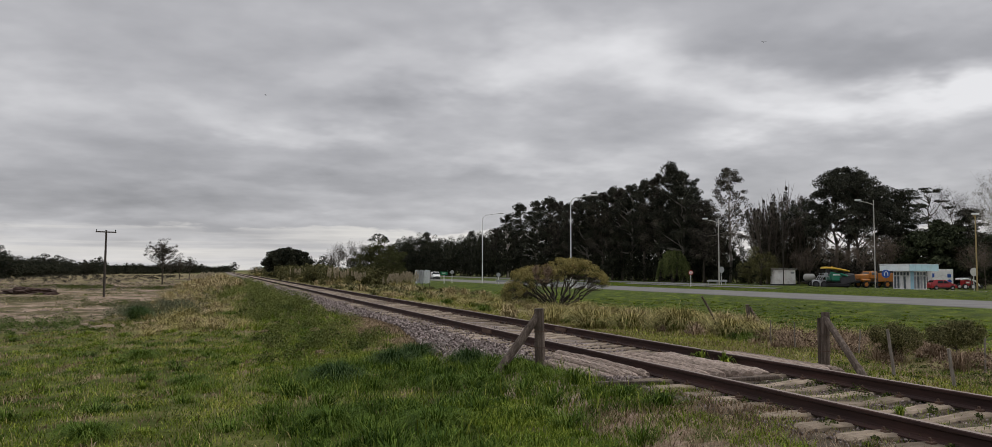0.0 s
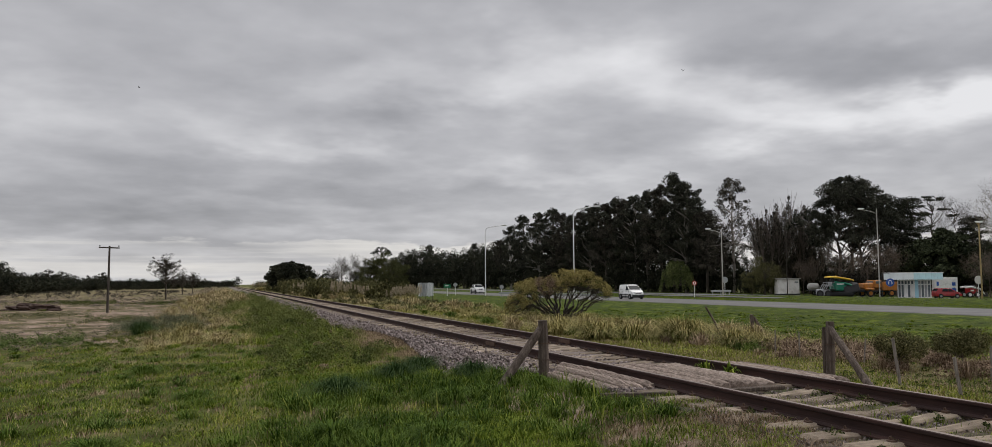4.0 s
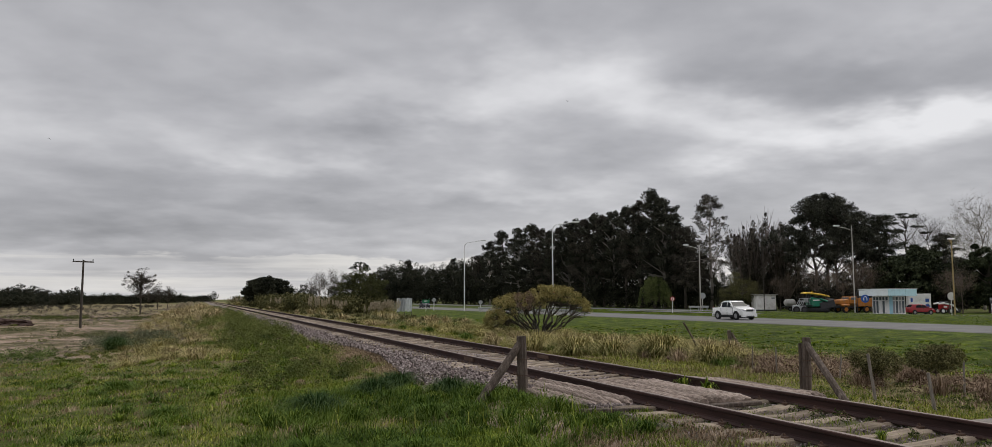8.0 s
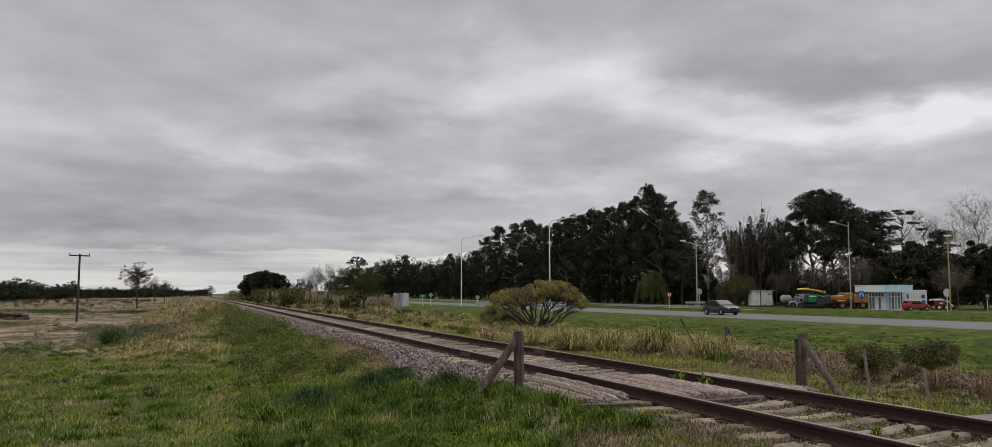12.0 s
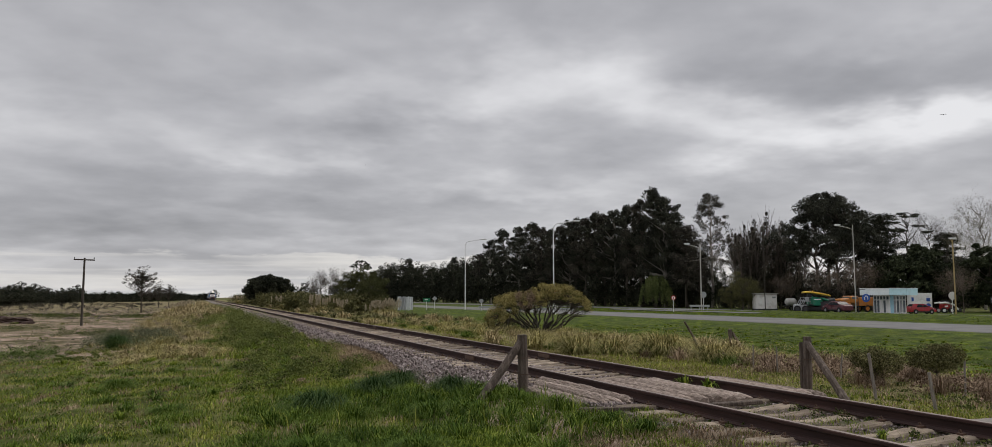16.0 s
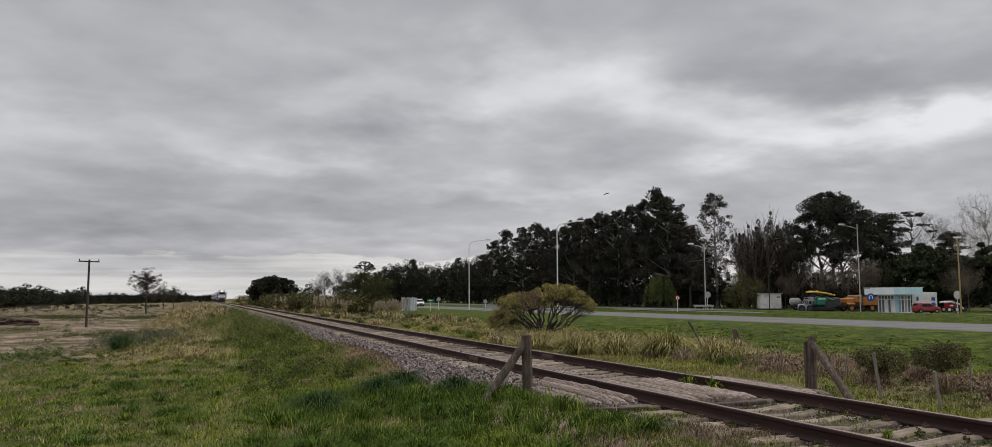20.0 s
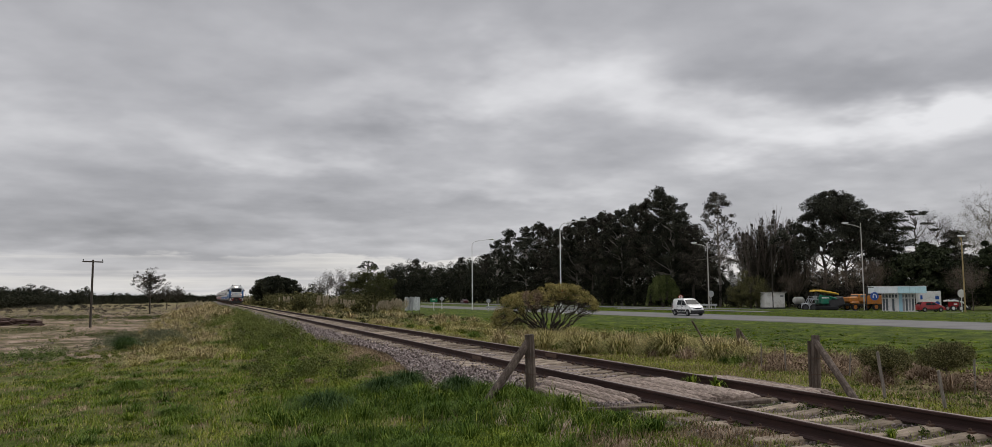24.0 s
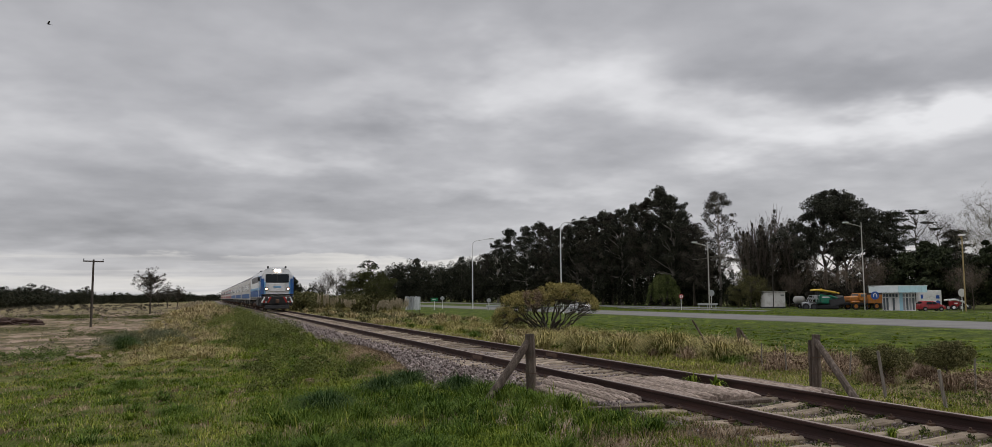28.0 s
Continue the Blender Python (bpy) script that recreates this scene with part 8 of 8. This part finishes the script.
def make_bird():
    b = thing("bird", "small dark bird in flight", "bird", group="birds")
    part("body", tube([(-0.16, 0, 0), (-0.08, 0, 0.01), (0.03, 0, 0.02), (0.12, 0, 0.03), (0.17, 0, 0.025)], [0.012, 0.035, 0.05, 0.035, 0.008], 8), FEATHER, b)
    tail = bmesh.new()
    tail.faces.new([tail.verts.new(v) for v in ((-0.13, -0.02, 0), (-0.3, -0.06, 0), (-0.3, 0.06, 0), (-0.13, 0.02, 0))])
    part("tail", tail, FEATHER, b)
    for sy in (-1, 1):
        w = bmesh.new()
        pts = [(0.08, 0.02, 0.02), (0.12, 0.18, 0.04), (0.05, 0.45, 0.05), (-0.03, 0.42, 0.045), (-0.04, 0.18, 0.03), (-0.06, 0.02, 0.01)]
        up = [w.verts.new((x, sy * y, z + 0.006)) for x, y, z in pts]
        lo = [w.verts.new((x, sy * y, z)) for x, y, z in pts]
        w.faces.new(up)
        w.faces.new(lo[::-1])
        for k in range(6):
            w.faces.new((up[k], lo[k], lo[(k + 1) % 6], up[(k + 1) % 6]))
        part("wing", w, FEATHER, b)
    return b


loco = make_loco()
coach_a = make_coach(LOCOBLUE)
coaches = [coach_a] + [copy_thing(coach_a, pose(0, 0, 0)) for _ in range(2)]
coach_b = make_coach(COACHRED)
coaches += [coach_b] + [copy_thing(coach_b, pose(0, 0, 0)) for _ in range(4)]
van_a = make_van("delivery_van", "white panel van driving along the highway", False)
van_b = make_van("passenger_van", "white glazed van with dark lettering along its side", True)
pickup = make_pickup()
sedan = make_sedan("dark_sedan", "dark grey sedan driving along the highway", CARBLACK)
silver = make_sedan("silver_sedan", "silver grey sedan with its lights on along the highway", paint("silver_car_paint", (0.66, 0.67, 0.68), 0.35, 0.1, 0.2))
for lamp in [c for c in silver.children if c.name.startswith("headlight")]:
    lamp.data.materials[0] = CARLAMP
maroon = make_sedan("maroon_sedan", "maroon sedan driving on the far carriageway", CARMAROON)


birds = [make_bird()]
birds += [copy_thing(birds[0], pose(0, 0, 0)) for _ in range(3)]


def lane(y, off):
    return float(centre(y)) + off


def run(ob, start, speed, off, turn):
    """Steady driving along the bend of the highway."""
    rows = []
    for t in [0, 0.3] + [k * 1.0 for k in range(1, 28)] + [27.7, 28]:
        y = start + speed * t
        dx = (lane(y + 1, off) - lane(y - 1, off)) / 2
        rows.append((t, pose(lane(y, off), y, -0.215, 0, 0, turn - math.degrees(math.atan(dx)))))
    walk(ob, rows)


FLIGHTS = [
    [(0, 248.2, 74.9, 22.0), (10, 157.4, 102.1, 31.9), (14.5, 113.3, 94.4, 29.1), (15, 108.5, 92.4, 28.5), (15.5, 104.1, 89.8, 28.4), (16, 99.7, 87.3, 27.8), (16.5, 93.7, 84.0, 25.6), (17, 85.4, 81.7, 22.7), (17.5, 77.7, 81.2, 20.9), (18, 69.4, 80.9, 19.1), (18.5, 61.9, 79.7, 16.5), (19.2, 51.4, 79.0, 13.9), (20, 39.2, 75.8, 12.6), (20.5, 29.4, 71.3, 13.4), (21, 20.2, 65.8, 14.6), (21.5, 10.0, 59.3, 17.1), (22.5, -7.0, 54.4, 26.3), (24, -31.8, 62.4, 40.6), (28, -79.7, 113.8, 81.2)],
    [(0, 91.3, 80.8, 89.4), (22, 47.1, 83.2, 56.3), (25, 14.4, 87.0, 37.3), (26, 3.7, 85.0, 31.4), (26.5, -1.3, 83.7, 29.1), (27, -5.8, 82.1, 26.9), (28, -13.6, 79.3, 26.0)],
    [(0, 75.4, 100.4, 35.6), (3, 78.5, 122.4, 38.7), (6, 80.1, 144.1, 43.5), (8, 78.1, 167.4, 46.4), (10, 79.4, 209.5, 53.8), (14, 76.5, 315.6, 60.5), (28, -14.0, 696.2, 73.1)],
    [(0, 8.2, 166.3, 36.3), (3, -9.7, 175.6, 40.2), (6, -26.8, 183.5, 43.3), (8, -30.6, 194.7, 36.2), (12, -51.7, 222.8, 26.2), (28, -140.1, 374.0, 24.5)]]


def fly(ob, flight, beat):
    """Heads each bird along its way and beats its wings."""
    rows = []
    for k, (t, x, y, z) in enumerate(flight):
        a, b = flight[max(0, k - 1)], flight[min(len(flight) - 1, k + 1)]
        rows.append((t, pose(x, y, z, 12 * math.sin(t), 0, math.degrees(math.atan2(b[2] - a[2], b[1] - a[1])))))
    walk(ob, rows)
    for wing in [c for c in ob.children if c.name.startswith("wing")]:
        side = 1 if max(v.co.y for v in wing.data.vertices) > 0.2 else -1
        walk(wing, [(t, pose(0, 0, 0.01, side * (12 + 34 * math.sin(t * beat)))) for t in np.arange(0, 28.05, 0.1)])


def spin(ob, t0, t1, rate):
    """Turns a vehicle's wheels while it passes."""
    for w in [c for c in ob.children if c.name.startswith("wheel") and not c.name.startswith("wheel_arch")]:
        x, y, z = w.location
        rows = [(t, pose(x, y, z, 0, math.degrees(rate * max(0.0, min(t, t1) - t0)) % 360, 0)) for t in [0.0] + list(np.arange(max(0.1, t0), t1, 0.1)) + [t1, 28.0]]
        walk(w, rows)


def motions():
    for ob, t0, t1 in ((van_a, 0.1, 6.8), (pickup, 2.0, 9.8), (sedan, 8.0, 13.6), (van_b, 19.0, 26.0), (maroon, 14.0, 21.0), (silver, 24.0, 27.9)):
        spin(ob, t0, t1, 9.0)
    for ob, flight, beat in zip(birds, FLIGHTS, (9.0, 11.0, 8.0, 10.0)):
        fly(ob, flight, beat)
    run(van_a, 194.3, -25.07, -1.9, -90)
    run(pickup, 254.5, -23.30, -1.9, -90)
    run(sedan, 421.4, -29.31, -1.9, -90)
    run(van_b, 793.0, -29.80, -1.9, -90)
    run(silver, 948.3, -30.10, -1.9, -90)
    run(maroon, -264.0, 22.0, 28.7, 90)
    front = lambda t: 79.0 + 27.0 * (28 - t)
    back = 0.0
    for k, ob in enumerate([loco] + coaches):
        walk(ob, [(t, pose(MID, front(t) + back, RAIL_TOP, 0, 0, -90)) for t in [0, 0.3] + list(range(2, 28, 2)) + [27.7, 28]])
        back += 19.9 if k == 0 else 25.7


motions()
